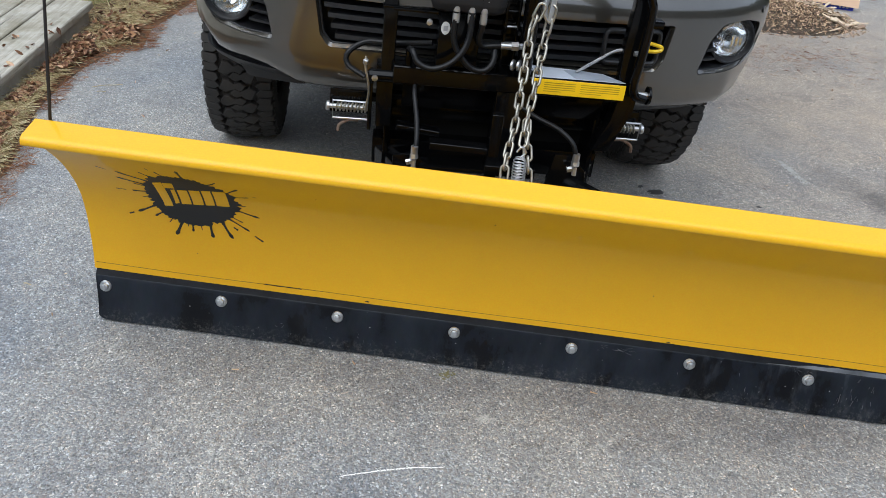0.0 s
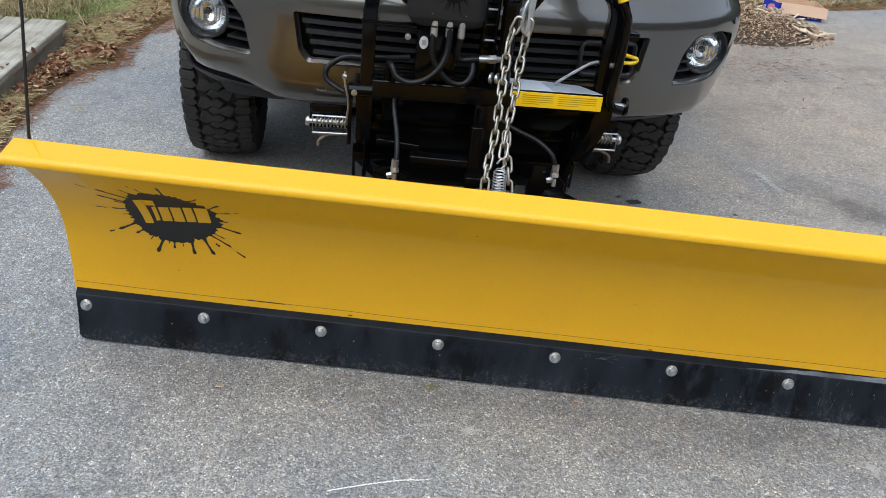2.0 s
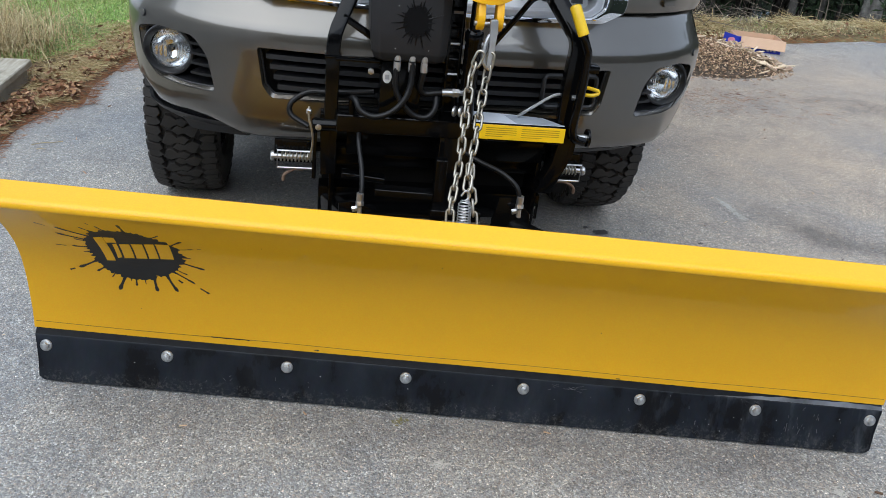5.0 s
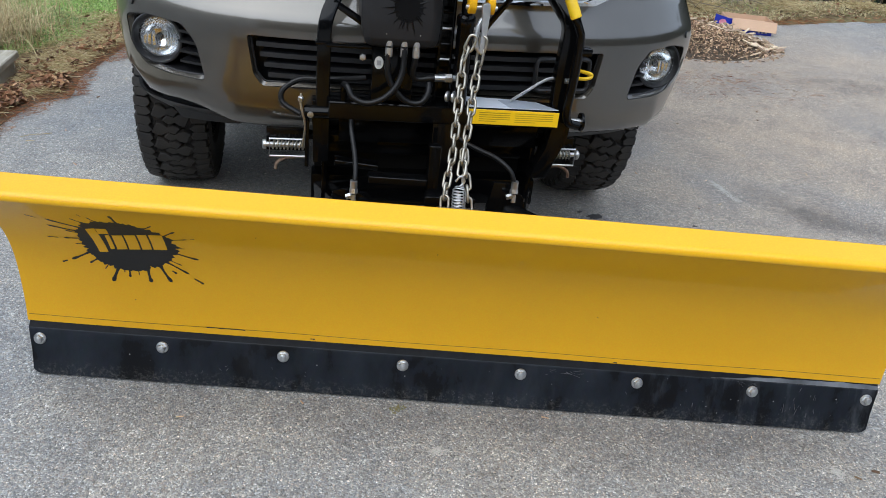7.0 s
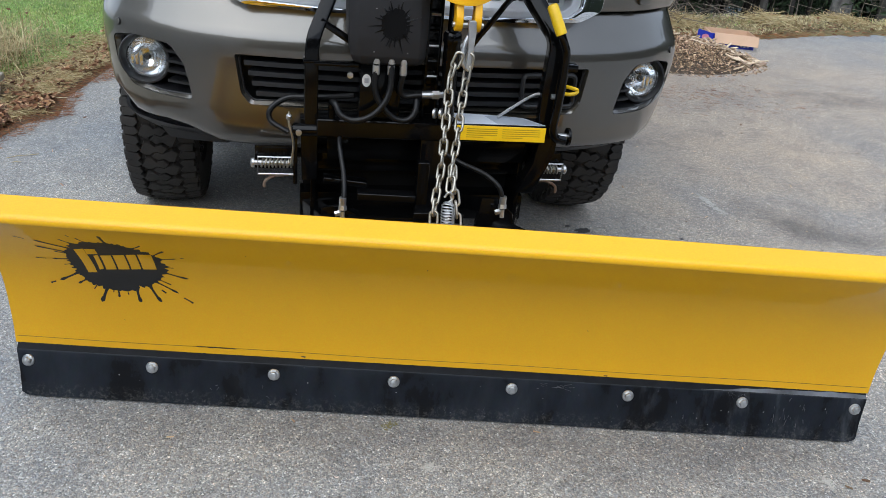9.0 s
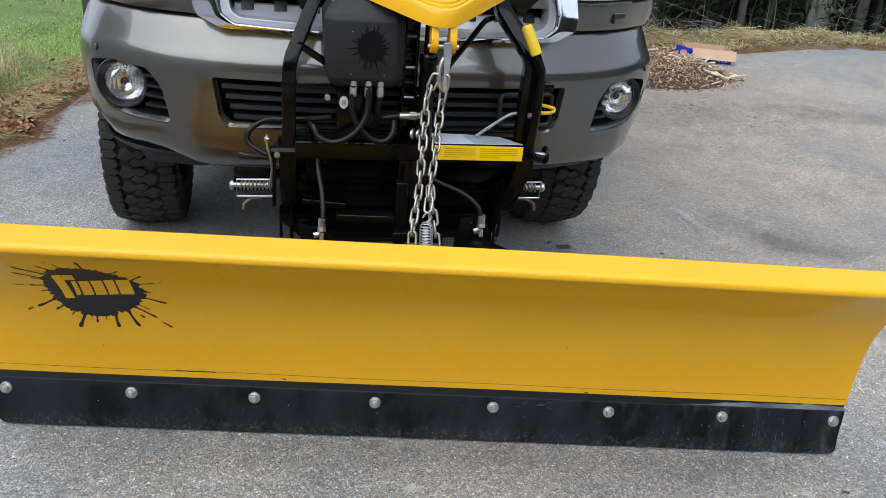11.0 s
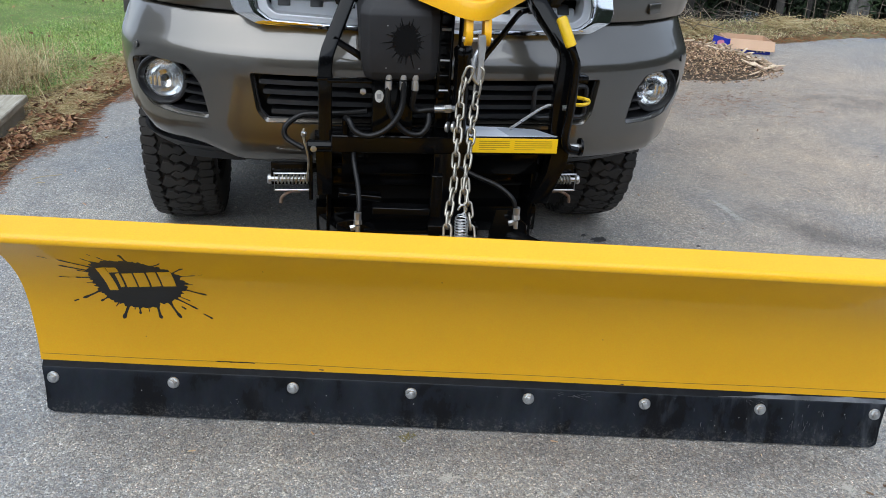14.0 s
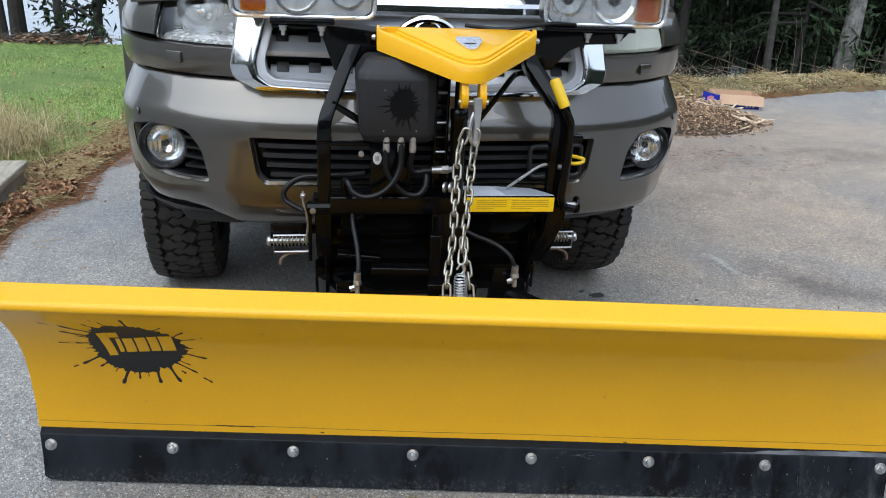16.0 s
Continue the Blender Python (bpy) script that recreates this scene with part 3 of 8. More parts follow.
LITTER_EDGE = [(-1.67, -0.6), (-1.68, 0.40), (-1.71, 0.55), (-1.775, 0.93), (-1.78, 1.20), (-1.755, 1.49), (-1.70, 1.72), (-1.57, 1.88), (-1.60, 2.2), (-1.55, 2.5), (-1.51, 2.75), (-1.42, 3.4), (-1.25, 4.4), (-1.0, 6.0), (-0.8, 7.2)]
LAWN_EDGE = [(-2.1, 2.45), (-1.78, 2.9), (-1.62, 3.6), (-1.42, 4.6), (-1.15, 6.0), (-1.0, 7.0)]
sheet("lawn", LAWN_EDGE + [(-1.0, 7.25), (-12, 7.5), (-12, 2.5)], 0.03, SOIL, "green spring lawn beside the driveway", "lawn", lift=0.012)
sheet("leaf_bed", LITTER_EDGE + [(-1.05, 7.4), (-2.4, 5.0), (-3.2, 2.6), (-3.4, -0.6)], 0.008, DIRT, "brown leaf bed along the driveway edge", "leaf bed", lift=0.01)
sheet("verge", [(2.2, 4.45), (2.98, 4.62), (3.46, 4.60), (3.97, 4.76), (4.63, 5.02), (5.43, 5.19), (7.0, 5.4), (10, 5.6), (16, 5.6), (16, 6.7), (7.0, 6.3), (4.0, 6.0), (2.2, 5.9), (1.6, 5.0)], 0.02, VERGE, "dry grassy verge between driveway and woods", "verge", lift=0.03)


def build_house_wall():
    """The long plain wall that the platform runs along; it stands beside the walk."""
    prof = [(-4.45, -0.05)]
    for k in range(24):
        prof += [(-4.20, -0.05 + 0.11 * k), (-4.225, -0.05 + 0.11 * (k + 1))]
    prof.append((-4.45, prof[-1][1]))
    bm = prism(bmesh.new(), prof, "y", -7.5, 1.8)
    m = surface("pale_siding", (0.70, 0.70, 0.68), (0.64, 0.64, 0.62), rough=0.6, scale=2, fine=60, bump=0.3, depth=0.003)
    return tagged(new("wall_west", mesh_of("wall_west", bm, m)), "plain pale lap-sided house wall behind the platform", "wall", kind="structure")


build_house_wall()


def build_water():
    bm = bmesh.new()
    bmesh.ops.create_grid(bm, x_segments=1, y_segments=1, size=1, matrix=pose(-60, 90, -2.45) @ Matrix.Diagonal((75, 75, 1, 1)))
    m = surface("lake_water", (0.16, 0.20, 0.24), rough=0.18, rvar=0.05, fine=3, bump=0.25, depth=0.05)
    return tagged(new("water", mesh_of("water", bm, m)), "pale lake water below the lawn", "lake", kind="structure")


build_water()


def square_tube(bm, pts, w, d, bev=0.005):
    """A box-section bar along points, its first side square to the x axis."""
    P = [Vector(p) for p in pts]
    k = len(P)
    sect = []
    for sx, sy, a0 in ((1, 1, 0), (-1, 1, 90), (-1, -1, 180), (1, -1, 270)):
        for q in range(4):
            a = radians(a0 + 30 * q)
            sect.append((sx * (w / 2 - bev) + bev * math.cos(a), sy * (d / 2 - bev) + bev * math.sin(a)))
    rings, side = [], Vector((1, 0, 0))
    for i in range(k):
        t = (P[min(i + 1, k - 1)] - P[max(i - 1, 0)]).normalized()
        side = (Vector((1, 0, 0)) - t * t.x).normalized()
        up = t.cross(side)
        rings.append([bm.verts.new(P[i] + side * a + up * b) for a, b in sect])
    n = len(sect)
    for a, b in zip(rings, rings[1:]):
        for q in range(n):
            bm.faces.new((a[q], a[(q + 1) % n], b[(q + 1) % n], b[q]))
    bm.faces.new(rings[0][::-1])
    bm.faces.new(rings[-1])
    return bm


def eased(pts, r=0.02, n=4):
    """A path of straight runs with short rounded bends."""
    P = [Vector(p) for p in pts]
    out = [P[0]]
    for a, p, b in zip(P, P[1:], P[2:]):
        s, e = p + (a - p).normalized() * r, p + (b - p).normalized() * r
        for j in range(n + 1):
            t = j / n
            out.append((1 - t) ** 2 * s + 2 * t * (1 - t) * p + t * t * e)
    return out + [P[-1]]


# ---- the sport utility vehicle ----
PLAN = spline([(0, 0, 0), (0.2, 0.003, 0), (0.4, 0.015, 0), (0.55, 0.04, 0), (0.69, 0.082, 0), (0.78, 0.125, 0), (0.85, 0.172, 0), (0.925, 0.243, 0), (0.972, 0.322, 0), (1.0, 0.43, 0), (1.006, 0.56, 0), (1.006, 0.72, 0)], 6)
AXLE_Y, TYRE_R, HALF_TRACK = 0.923, 0.41, 0.852


def plan_at(u):
    """Place and inward normal of the car's nose in plan; u runs from -1 (one flank) to 1."""
    s = abs(u) * (len(PLAN) - 1)
    i = min(int(s), len(PLAN) - 2)
    p = PLAN[i].lerp(PLAN[i + 1], s - i)
    a, b = PLAN[max(i - 1, 0)], PLAN[min(i + 2, len(PLAN) - 1)]
    t = (b - a).normalized()
    nrm = Vector((-t.y, t.x, 0))
    if u < 0:
        return Vector((-p.x, p.y, 0)), Vector((-nrm.x, nrm.y, 0))
    return p + Vector((0.022 * min(1.0, max(0.0, (p.x - 0.6) / 0.35)), 0, 0)), nrm


def u_of_x(x):
    xs = [p.x for p in PLAN]
    return math.copysign(float(np.interp(abs(x), xs, range(len(xs)))) / (len(xs) - 1), x)


def nose_point(x, z, inset=0.0):
    p, n = plan_at(u_of_x(x))
    q = p + n * inset
    return Vector((q.x, q.y, z))


def nose_shell(bm, u0, u1, prof, nu=60, thick=0.012):
    """A thick panel that follows the nose in plan; prof: (z, inset) or functions of u."""
    front, back = [], []
    for i in range(nu + 1):
        u = u0 + (u1 - u0) * i / nu
        p, n = plan_at(u)
        pr = prof(u) if callable(prof) else prof
        front.append([Vector((*(p + n * d).xy, z)) for z, d in pr])
        back.append([Vector((*(p + n * (d + thick)).xy, z)) for z, d in pr])
    return grid_shell(bm, front, back)


def flank(u):
    return min(1.0, max(0.0, (abs(u) - 0.62) / 0.3))


def arch_cutter(r=0.485):
    c = bmesh.new()
    for s in (-1, 1):
        lathe(c, [(r, -0.35), (r, 0.35)], pose(s * 0.95, AXLE_Y, 0.42, 0, 90, 0), 48)
    return c


def rounded(poly, r, n=5):
    """A polygon with rounded corners."""
    out, k = [], len(poly)
    for i in range(k):
        p, a, b = Vector(poly[i]), Vector(poly[i - 1]), Vector(poly[(i + 1) % k])
        da, db = (a - p), (b - p)
        ra = min(r, da.length * 0.45, db.length * 0.45)
        s, e = p + da.normalized() * ra, p + db.normalized() * ra
        for j in range(n + 1):
            t = j / n
            out.append(tuple((1 - t) ** 2 * s + 2 * t * (1 - t) * p + t * t * e))
    return out


GRILLE_RIM = rounded([(-0.543, 0.823), (0.572, 0.824), (0.556, 0.715), (0.533, 0.685), (-0.500, 0.682), (-0.526, 0.712)], 0.012)
GRILLE_HOLE = rounded([(-0.549, 0.825), (0.579, 0.826), (0.562, 0.711), (0.537, 0.676), (-0.504, 0.673), (-0.531, 0.708)], 0.012)
FOG_RIM = [(-0.928, 0.818), (-0.86, 0.836), (-0.745, 0.828), (-0.706, 0.775), (-0.681, 0.676), (-0.78, 0.674), (-0.868, 0.684), (-0.917, 0.738)]
FOG_HOLE = rounded([(-0.933, 0.820), (-0.86, 0.838), (-0.745, 0.830), (-0.702, 0.775), (-0.677, 0.666), (-0.78, 0.667), (-0.873, 0.676), (-0.924, 0.733)], 0.018)


def fog_x(s, x):
    """The fog lamp outlines on one side or the other; the inner foot differs a little."""
    return x if s < 0 else -x + (0.016 if x > -0.8 else 0.0)


FLAP_FOOT = [(0.30, 0.512), (0.31, 0.507), (0.37, 0.503), (0.50, 0.495), (0.58, 0.545), (0.62, 0.56), (0.7, 0.58)]


def bumper_profile(u):
    k = min(1.0, abs(u) / 0.9)
    low = 0.545 - 0.010 * math.sin(math.pi * k) + 0.030 * flank(u)
    if u < 0:
        low = sample([(0.0, 0.545), (0.20, 0.530), (0.27, 0.522), (0.312, 0.524), (0.34, 0.541), (0.385, 0.559), (0.465, 0.568), (0.56, 0.562), (0.60, 0.565), (0.667, 0.597), (1.0, 0.60)], -u)
    under = min(1.0, max(0.0, (abs(u) - 0.50) / 0.25))

    def tuck(z):
        return (0.07 if u > 0 else 0.042) * under * max(0.0, (0.82 - z) / 0.27) ** 1.35
    e = 1 - 0.55 * min(1.0, max(0.0, (abs(u) - 0.72) / 0.25))
    shelf = [(0.845, 0.005), (0.868, 0.008), (0.884, 0.013), (0.898, 0.021), (0.914, 0.029), (0.934, 0.039), (0.958, 0.051), (0.978, 0.062), (0.985, 0.067), (0.989, 0.073)]
    return [(low, 0.085 + tuck(low)), (low + 0.006, 0.045 + tuck(low)), (low + 0.022, 0.018 + tuck(low + 0.02)), (low + 0.05, 0.004 + tuck(low + 0.05)), (0.65, tuck(0.65)), (0.70, 0.001 + tuck(0.70)), (0.76, 0.003 + tuck(0.76)), (0.80, 0.004)] + [(z, d * e) for z, d in shelf] + [(0.990, 0.10)]


def tyre_lug(bm, poly, turn, low=0.384, high=0.4125, shrink=0.93):
    """One raised block of tread: its outline across the tyre (x) and along it, wrapped round the wheel at a turn."""
    cx, cs = sum(p[0] for p in poly) / len(poly), sum(p[1] for p in poly) / len(poly)
    rings = []
    for r0, k in ((low, 1.10), (high - 0.003, 1.02), (high, shrink)):
        ring = []
        for x, q in poly:
            xx, qq = cx + (x - cx) * k, cs + (q - cs) * k
            r = r0 - 0.014 * (min(1.2, abs(xx) / 0.125)) ** 3
            th = turn + qq / 0.405
            ring.append(bm.verts.new((xx, r * math.sin(th), r * math.cos(th))))
        rings.append(ring)
    for lo, hi in zip(rings, rings[1:]):
        for i in range(len(poly)):
            j = (i + 1) % len(poly)
            bm.faces.new((lo[i], lo[j], hi[j], hi[i]))
    bm.faces.new(rings[-1])


def tyre_mesh():
    bm = bmesh.new()
    ax = pose(0, 0, 0, 0, 90, 0)
    lathe(bm, [(0.235, -0.094), (0.26, -0.120), (0.31, -0.133), (0.355, -0.132), (0.378, -0.122), (0.388, -0.094), (0.392, 0), (0.388, 0.094), (0.378, 0.122), (0.355, 0.132), (0.31, 0.133), (0.26, 0.120), (0.235, 0.094)], ax, 72, cap=False)
    rng = random.Random(5)
    hook = [(-0.070, 0.002), (-0.044, -0.014), (-0.012, 0.006), (0.012, -0.004), (0.030, 0.022), (0.008, 0.040), (-0.014, 0.030), (-0.030, 0.046), (-0.052, 0.050), (-0.060, 0.026)]
    wide = [(-0.127, 0.000), (-0.084, -0.010), (-0.068, 0.012), (-0.076, 0.034), (-0.127, 0.037)]
    short = [(-0.121, 0.044), (-0.086, 0.040), (-0.066, 0.058), (-0.080, 0.078), (-0.121, 0.079)]
    hook, wide, short = [[(x, 0.83 * q) for x, q in poly] for poly in (hook, wide, short)]
    n = 36
    for i in range(n):
        pitch = 2 * math.pi / n
        turn = pitch * i + rng.uniform(-0.004, 0.004)
        for side in (1, -1):
            t = turn if side > 0 else turn + 0.5 * pitch
            for poly in (hook, wide, short):
                tyre_lug(bm, [(side * x, side * q) for x, q in poly], turn if poly is hook else t)
            for q, w, l in ((0.015, 0.030, 0.044), (0.053, 0.022, 0.030)):
                m = pose(0, 0, 0, -math.degrees(t + side * q / 0.405), 0, 0)
                box(bm, (side * -0.1240, 0, 0.384 - l / 2), (0.008, w * 0.9, l), (0, side * -16, 0), 0.003, 1, m)
    return bm


def rim_mesh():
    bm = bmesh.new()
    ax = pose(0, 0, 0, 0, 90, 0)
    lathe(bm, [(0.238, -0.11), (0.232, -0.09), (0.20, -0.06), (0.20, 0.06), (0.232, 0.10), (0.238, 0.115), (0.225, 0.115), (0.205, 0.085), (0.10, 0.07), (0.05, 0.085), (0.001, 0.088)], ax, 40, cap=False)
    for i in range(6):
        box(bm, (0.085, 0, 0.135), (0.03, 0.05, 0.16), (0, -6, 0), 0.008, 2, pose(0, 0, 0, i * 60, 0, 0))
    return bm


def build_vehicle():
    car = thing("sport_utility_vehicle", pose(0, 0, 0), "grey-brown metallic sport utility vehicle parked on the driveway", "car")
    # bumper with its openings cut through
    bm = nose_shell(bmesh.new(), -1, 1, bumper_profile, 110, 0.014)
    cg = prism(bmesh.new(), GRILLE_HOLE, "y", -0.2, 0.35)
    cl = prism(bmesh.new(), FOG_HOLE, "y", -0.2, 0.8)
    cr = prism(bmesh.new(), [(fog_x(1, x), z) for x, z in FOG_HOLE], "y", -0.2, 0.8)
    part("front_bumper", carve(bm, [cg, cl, cr, arch_cutter(0.475)]), CAR_PAINT, car, "glossy painted front bumper with wide air intake", 40)
    # lower lip below the paint
    part("air_dam", nose_shell(bmesh.new(), -0.86, 0.86, [(0.50, 0.12), (0.53, 0.075), (0.552, 0.055)], 60), DARK_TRIM, car)
    # intake recess, frame and slats
    part("intake_back", box(bmesh.new(), (0, 0.16, 0.75), (1.2, 0.02, 0.2)), DARK_TRIM, car)
    ring = bmesh.new()
    tube(ring, [nose_point(x, z, 0.020) for x, z in GRILLE_RIM], 0.0045, 8, True)
    part("intake_rim", ring, DARK_TRIM, car)
    lip = bmesh.new()
    pairs = list(zip(GRILLE_HOLE, GRILLE_RIM))
    pairs.append(pairs[0])
    grid_shell(lip, [[nose_point(*a, 0.003), nose_point(*b, 0.014)] for a, b in pairs], [[nose_point(*a, 0.018), nose_point(*b, 0.028)] for a, b in pairs])
    part("intake_ledge", lip, CAR_PAINT, car)
    for i in range(4):
        z = 0.798 - i * 0.031
        w = 0.525 - 0.012 * i
        s = bmesh.new()
        grid_shell(s, [[nose_point(x, z + 0.006, 0.022), nose_point(x, z - 0.008, 0.02)] for x in np.linspace(-w, w, 25)],
                   [[nose_point(x, z + 0.009, 0.075), nose_point(x, z - 0.002, 0.075)] for x in np.linspace(-w, w, 25)])
        part("intake_slat", s, DARK_TRIM, car)
    # tow eye cover in the intake
    fr = rounded([(0.352, 0.806), (0.535, 0.806), (0.535, 0.702), (0.352, 0.702)], 0.02)
    t = tube(bmesh.new(), [nose_point(x, z, 0.008) for x, z in fr], 0.008, 8, True)
    part("tow_eye_frame", t, DARK_TRIM, car)
    hook = spline([(0.46, 0.04, 0.755), (0.485, -0.01, 0.757), (0.515, -0.02, 0.762), (0.524, -0.018, 0.772), (0.508, -0.015, 0.778), (0.46, 0.04, 0.776)], 6)
    part("tow_hook", tube(bmesh.new(), hook, 0.006, 8), GRIP, car, "yellow tow hook")
    # fog lamps
    for s in (-1, 1):
        edge = rounded(FOG_RIM, 0.022)
        rim = tube(bmesh.new(), [nose_point(fog_x(s, x), z, 0.022) for x, z in edge], 0.0035, 8, True)
        part("fog_bezel_rim", rim, DARK_TRIM, car)
        # slanting painted ledge round the recess, and the black tunnel behind it
        lip, tun = bmesh.new(), bmesh.new()
        pairs = list(zip(FOG_HOLE, rounded(FOG_RIM, 0.018)))
        pairs.append(pairs[0])
        grid_shell(lip, [[nose_point(fog_x(s, a[0]), a[1], 0.005 + 0.05 * max(0, 0.72 - a[1])), nose_point(fog_x(s, b[0]), b[1], 0.020)] for a, b in pairs], [[nose_point(fog_x(s, a[0]), a[1], 0.020 + 0.05 * max(0, 0.72 - a[1])), nose_point(fog_x(s, b[0]), b[1], 0.030)] for a, b in pairs])
        part("fog_ledge", lip, CAR_PAINT, car)
        grid_shell(tun, [[nose_point(fog_x(s, b[0]), b[1], 0.024), nose_point(fog_x(s, b[0]), b[1], 0.112)] for a, b in pairs], [[nose_point(fog_x(s, a[0]), a[1], 0.034), nose_point(fog_x(s, a[0]), a[1], 0.112)] for a, b in pairs])
        part("fog_tunnel", tun, DARK_TRIM, car)
        bk = bmesh.new()
        xs = np.linspace(0.67, 0.95, 14)
        grid_shell(bk, [[nose_point(s * x, z, 0.11) for z in (0.68, 0.85)] for x in xs], [[nose_point(s * x, z, 0.125) for z in (0.68, 0.85)] for x in xs])
        part("fog_bezel", bk, DARK_TRIM, car)
        for k in range(4):
            z = 0.802 - 0.031 * k
            sl = bmesh.new()
            xs = np.linspace(0.712 - 0.008 * k + (0.014 if s > 0 else 0), 0.775, 5)
            grid_shell(sl, [[nose_point(s * x, z, 0.03), nose_point(s * x, z - 0.008, 0.03)] for x in xs], [[nose_point(s * x, z + 0.004, 0.075), nose_point(s * x, z - 0.004, 0.075)] for x in xs])
            part("fog_slat", sl, DARK_TRIM, car)
        m = pose(s * 0.828, 0.205, 0.762, 90, 0, 0) @ pose(0, 0, 0, 0, s * 10, 0)
        hs = lathe(bmesh.new(), [(0.062, -0.05), (0.072, -0.02), (0.080, 0.0), (0.082, 0.018), (0.079, 0.024), (0.074, 0.024), (0.065, 0.010), (0.062, 0.0)], m, 40, cap=False)
        lamp = part("fog_lamp", hs, DARK_TRIM, car, "round fog lamp in a black housing")
        part("reflector", lathe(bmesh.new(), [(0.062, 0.004), (0.055, -0.02), (0.035, -0.04), (0.012, -0.048), (0.002, -0.048)], m, 32, cap=False), REFLECTOR, lamp)
        part("bulb", lathe(bmesh.new(), [(0.009, -0.046), (0.010, -0.016), (0.007, -0.010), (0.001, -0.009)], m, 16), ZINC, lamp)
        part("bulb_cap", lathe(bmesh.new(), [(0.011, -0.012), (0.0115, -0.004), (0.009, -0.001), (0.001, 0.0)], m, 16), PLASTIC, lamp)
        for off in (-0.046, -0.034, -0.022, 0.022, 0.034, 0.046):
            fl = m @ Matrix.Translation((off, -0.008, -0.020 + 0.35 * abs(off)))
            part("reflector_flute", box(bmesh.new(), (0, 0, 0), (0.010, 0.060 - 0.5 * abs(off), 0.005), (0, -off * 700, 0), 0.002, 2, fl), REFLECTOR, lamp)
        lens = part("lens", lathe(bmesh.new(), [(0.063, 0.004), (0.060, 0.014), (0.045, 0.021), (0.02, 0.025), (0.001, 0.026), (0.001, 0.023), (0.02, 0.022), (0.045, 0.018), (0.058, 0.010), (0.061, 0.004)], m, 40, cap=False), LENS, lamp)
        lens.visible_shadow = False
        sp = nose_point(s * 0.915, 0.863, 0.0030)
        nrm = (-plan_at(u_of_x(s * 0.918))[1] + Vector((0, 0, 0.12))).normalized()
        seat = Matrix.Translation(sp) @ nrm.to_track_quat("Z", "Y").to_matrix().to_4x4()
        part("sensor_gap", lathe(bmesh.new(), [(0.0122, -0.012), (0.0122, -0.0005), (0.0110, 0.0), (0.0100, -0.0005)], seat, 24), DARK_TRIM, car)
        part("parking_sensor", lathe(bmesh.new(), [(0.0104, -0.01), (0.0104, 0.0), (0.0095, 0.0009), (0.001, 0.0012)], seat, 24), CAR_PAINT, car)
    # panels under the headlights
    for s in (-1, 1):
        a, b = u_of_x(0.606), 1.0
        pan = nose_shell(bmesh.new(), s * a, s * b, lambda u: [(0.988, 0.09), (0.9955, 0.082 - 0.042 * flank(u)), (0.9980, 0.064 - 0.040 * flank(u)), (1.015, 0.056 - 0.040 * flank(u)), (1.05, 0.050 - 0.042 * flank(u)), (1.083 + 0.022 * flank(u), 0.052 - 0.042 * flank(u)), (1.089 + 0.022 * flank(u), 0.066 - 0.042 * flank(u))], 40)
        part("headlight_panel", carve(pan, [arch_cutter(0.475)]), CAR_PAINT, car)
        wx, wz = (0.800, 1.047) if s < 0 else (0.785, 1.038)
        face = -plan_at(u_of_x(s * wx))[1]
        wp = box(bmesh.new(), (0, 0, 0), (0.056, 0.014, 0.035), (-4, 0, 0), 0.005, 3, Matrix.Translation(nose_point(s * wx, wz, 0.049 - 0.042 * flank(u_of_x(s * wx)))) @ pose(0, 0, 0, 0, 0, math.degrees(math.atan2(face.x, -face.y))))
        part("washer_cap", wp, CAR_PAINT, car)
        lo, hi = 1.094, 1.30
        # the fender's front corner beside the lamp
        fen = nose_shell(bmesh.new(), s * u_of_x(0.874), s * 1.0, lambda u: [(1.100, 0.066 - 0.042 * flank(u)), (1.106, 0.052 - 0.042 * flank(u)), (1.15, 0.058 - 0.042 * flank(u)), (1.20, 0.080 - 0.042 * flank(u)), (1.26, 0.115 - 0.04 * flank(u))], 16)
        part("front_fender", fen, CAR_PAINT, car)
        lens = nose_shell(bmesh.new(), s * u_of_x(0.60), s * u_of_x(0.870), lambda u: [(lo + 0.022 * flank(u), 0.066 - 0.042 * flank(u)), (lo + 0.012 + 0.022 * flank(u), 0.058 - 0.042 * flank(u)), (1.15, 0.074 - 0.04 * flank(u)), (1.20, 0.098 - 0.04 * flank(u)), (1.25, 0.126 - 0.038 * flank(u)), (hi, 0.160 - 0.035 * flank(u))], 24, 0.005)
        lamp = part("headlight", lens, LENS if s < 0 else HAZY_LENS, car, "clear headlight with chrome reflector bowls" if s < 0 else "slightly hazed headlight")
        lamp.visible_shadow = False
        hb = nose_shell(bmesh.new(), s * u_of_x(0.60), s * u_of_x(0.870), lambda u: [(lo + 0.016 * flank(u), 0.07 - 0.03 * flank(u)), (lo + 0.03, 0.17), (1.2, 0.21), (hi, 0.23)], 24, 0.006)
        part("housing", hb, LAMP_SILVER, lamp)
        trim = nose_shell(bmesh.new(), s * u_of_x(0.605), s * u_of_x(0.862), lambda u: [(lo + 0.004 + 0.02 * flank(u), 0.078 - 0.042 * flank(u)), (lo + 0.016 + 0.02 * flank(u), 0.094 - 0.042 * flank(u)), (lo + 0.022 + 0.02 * flank(u), 0.13 - 0.04 * flank(u))], 24, 0.004)
        part("reflector_step", trim, LAMP_SILVER, lamp)
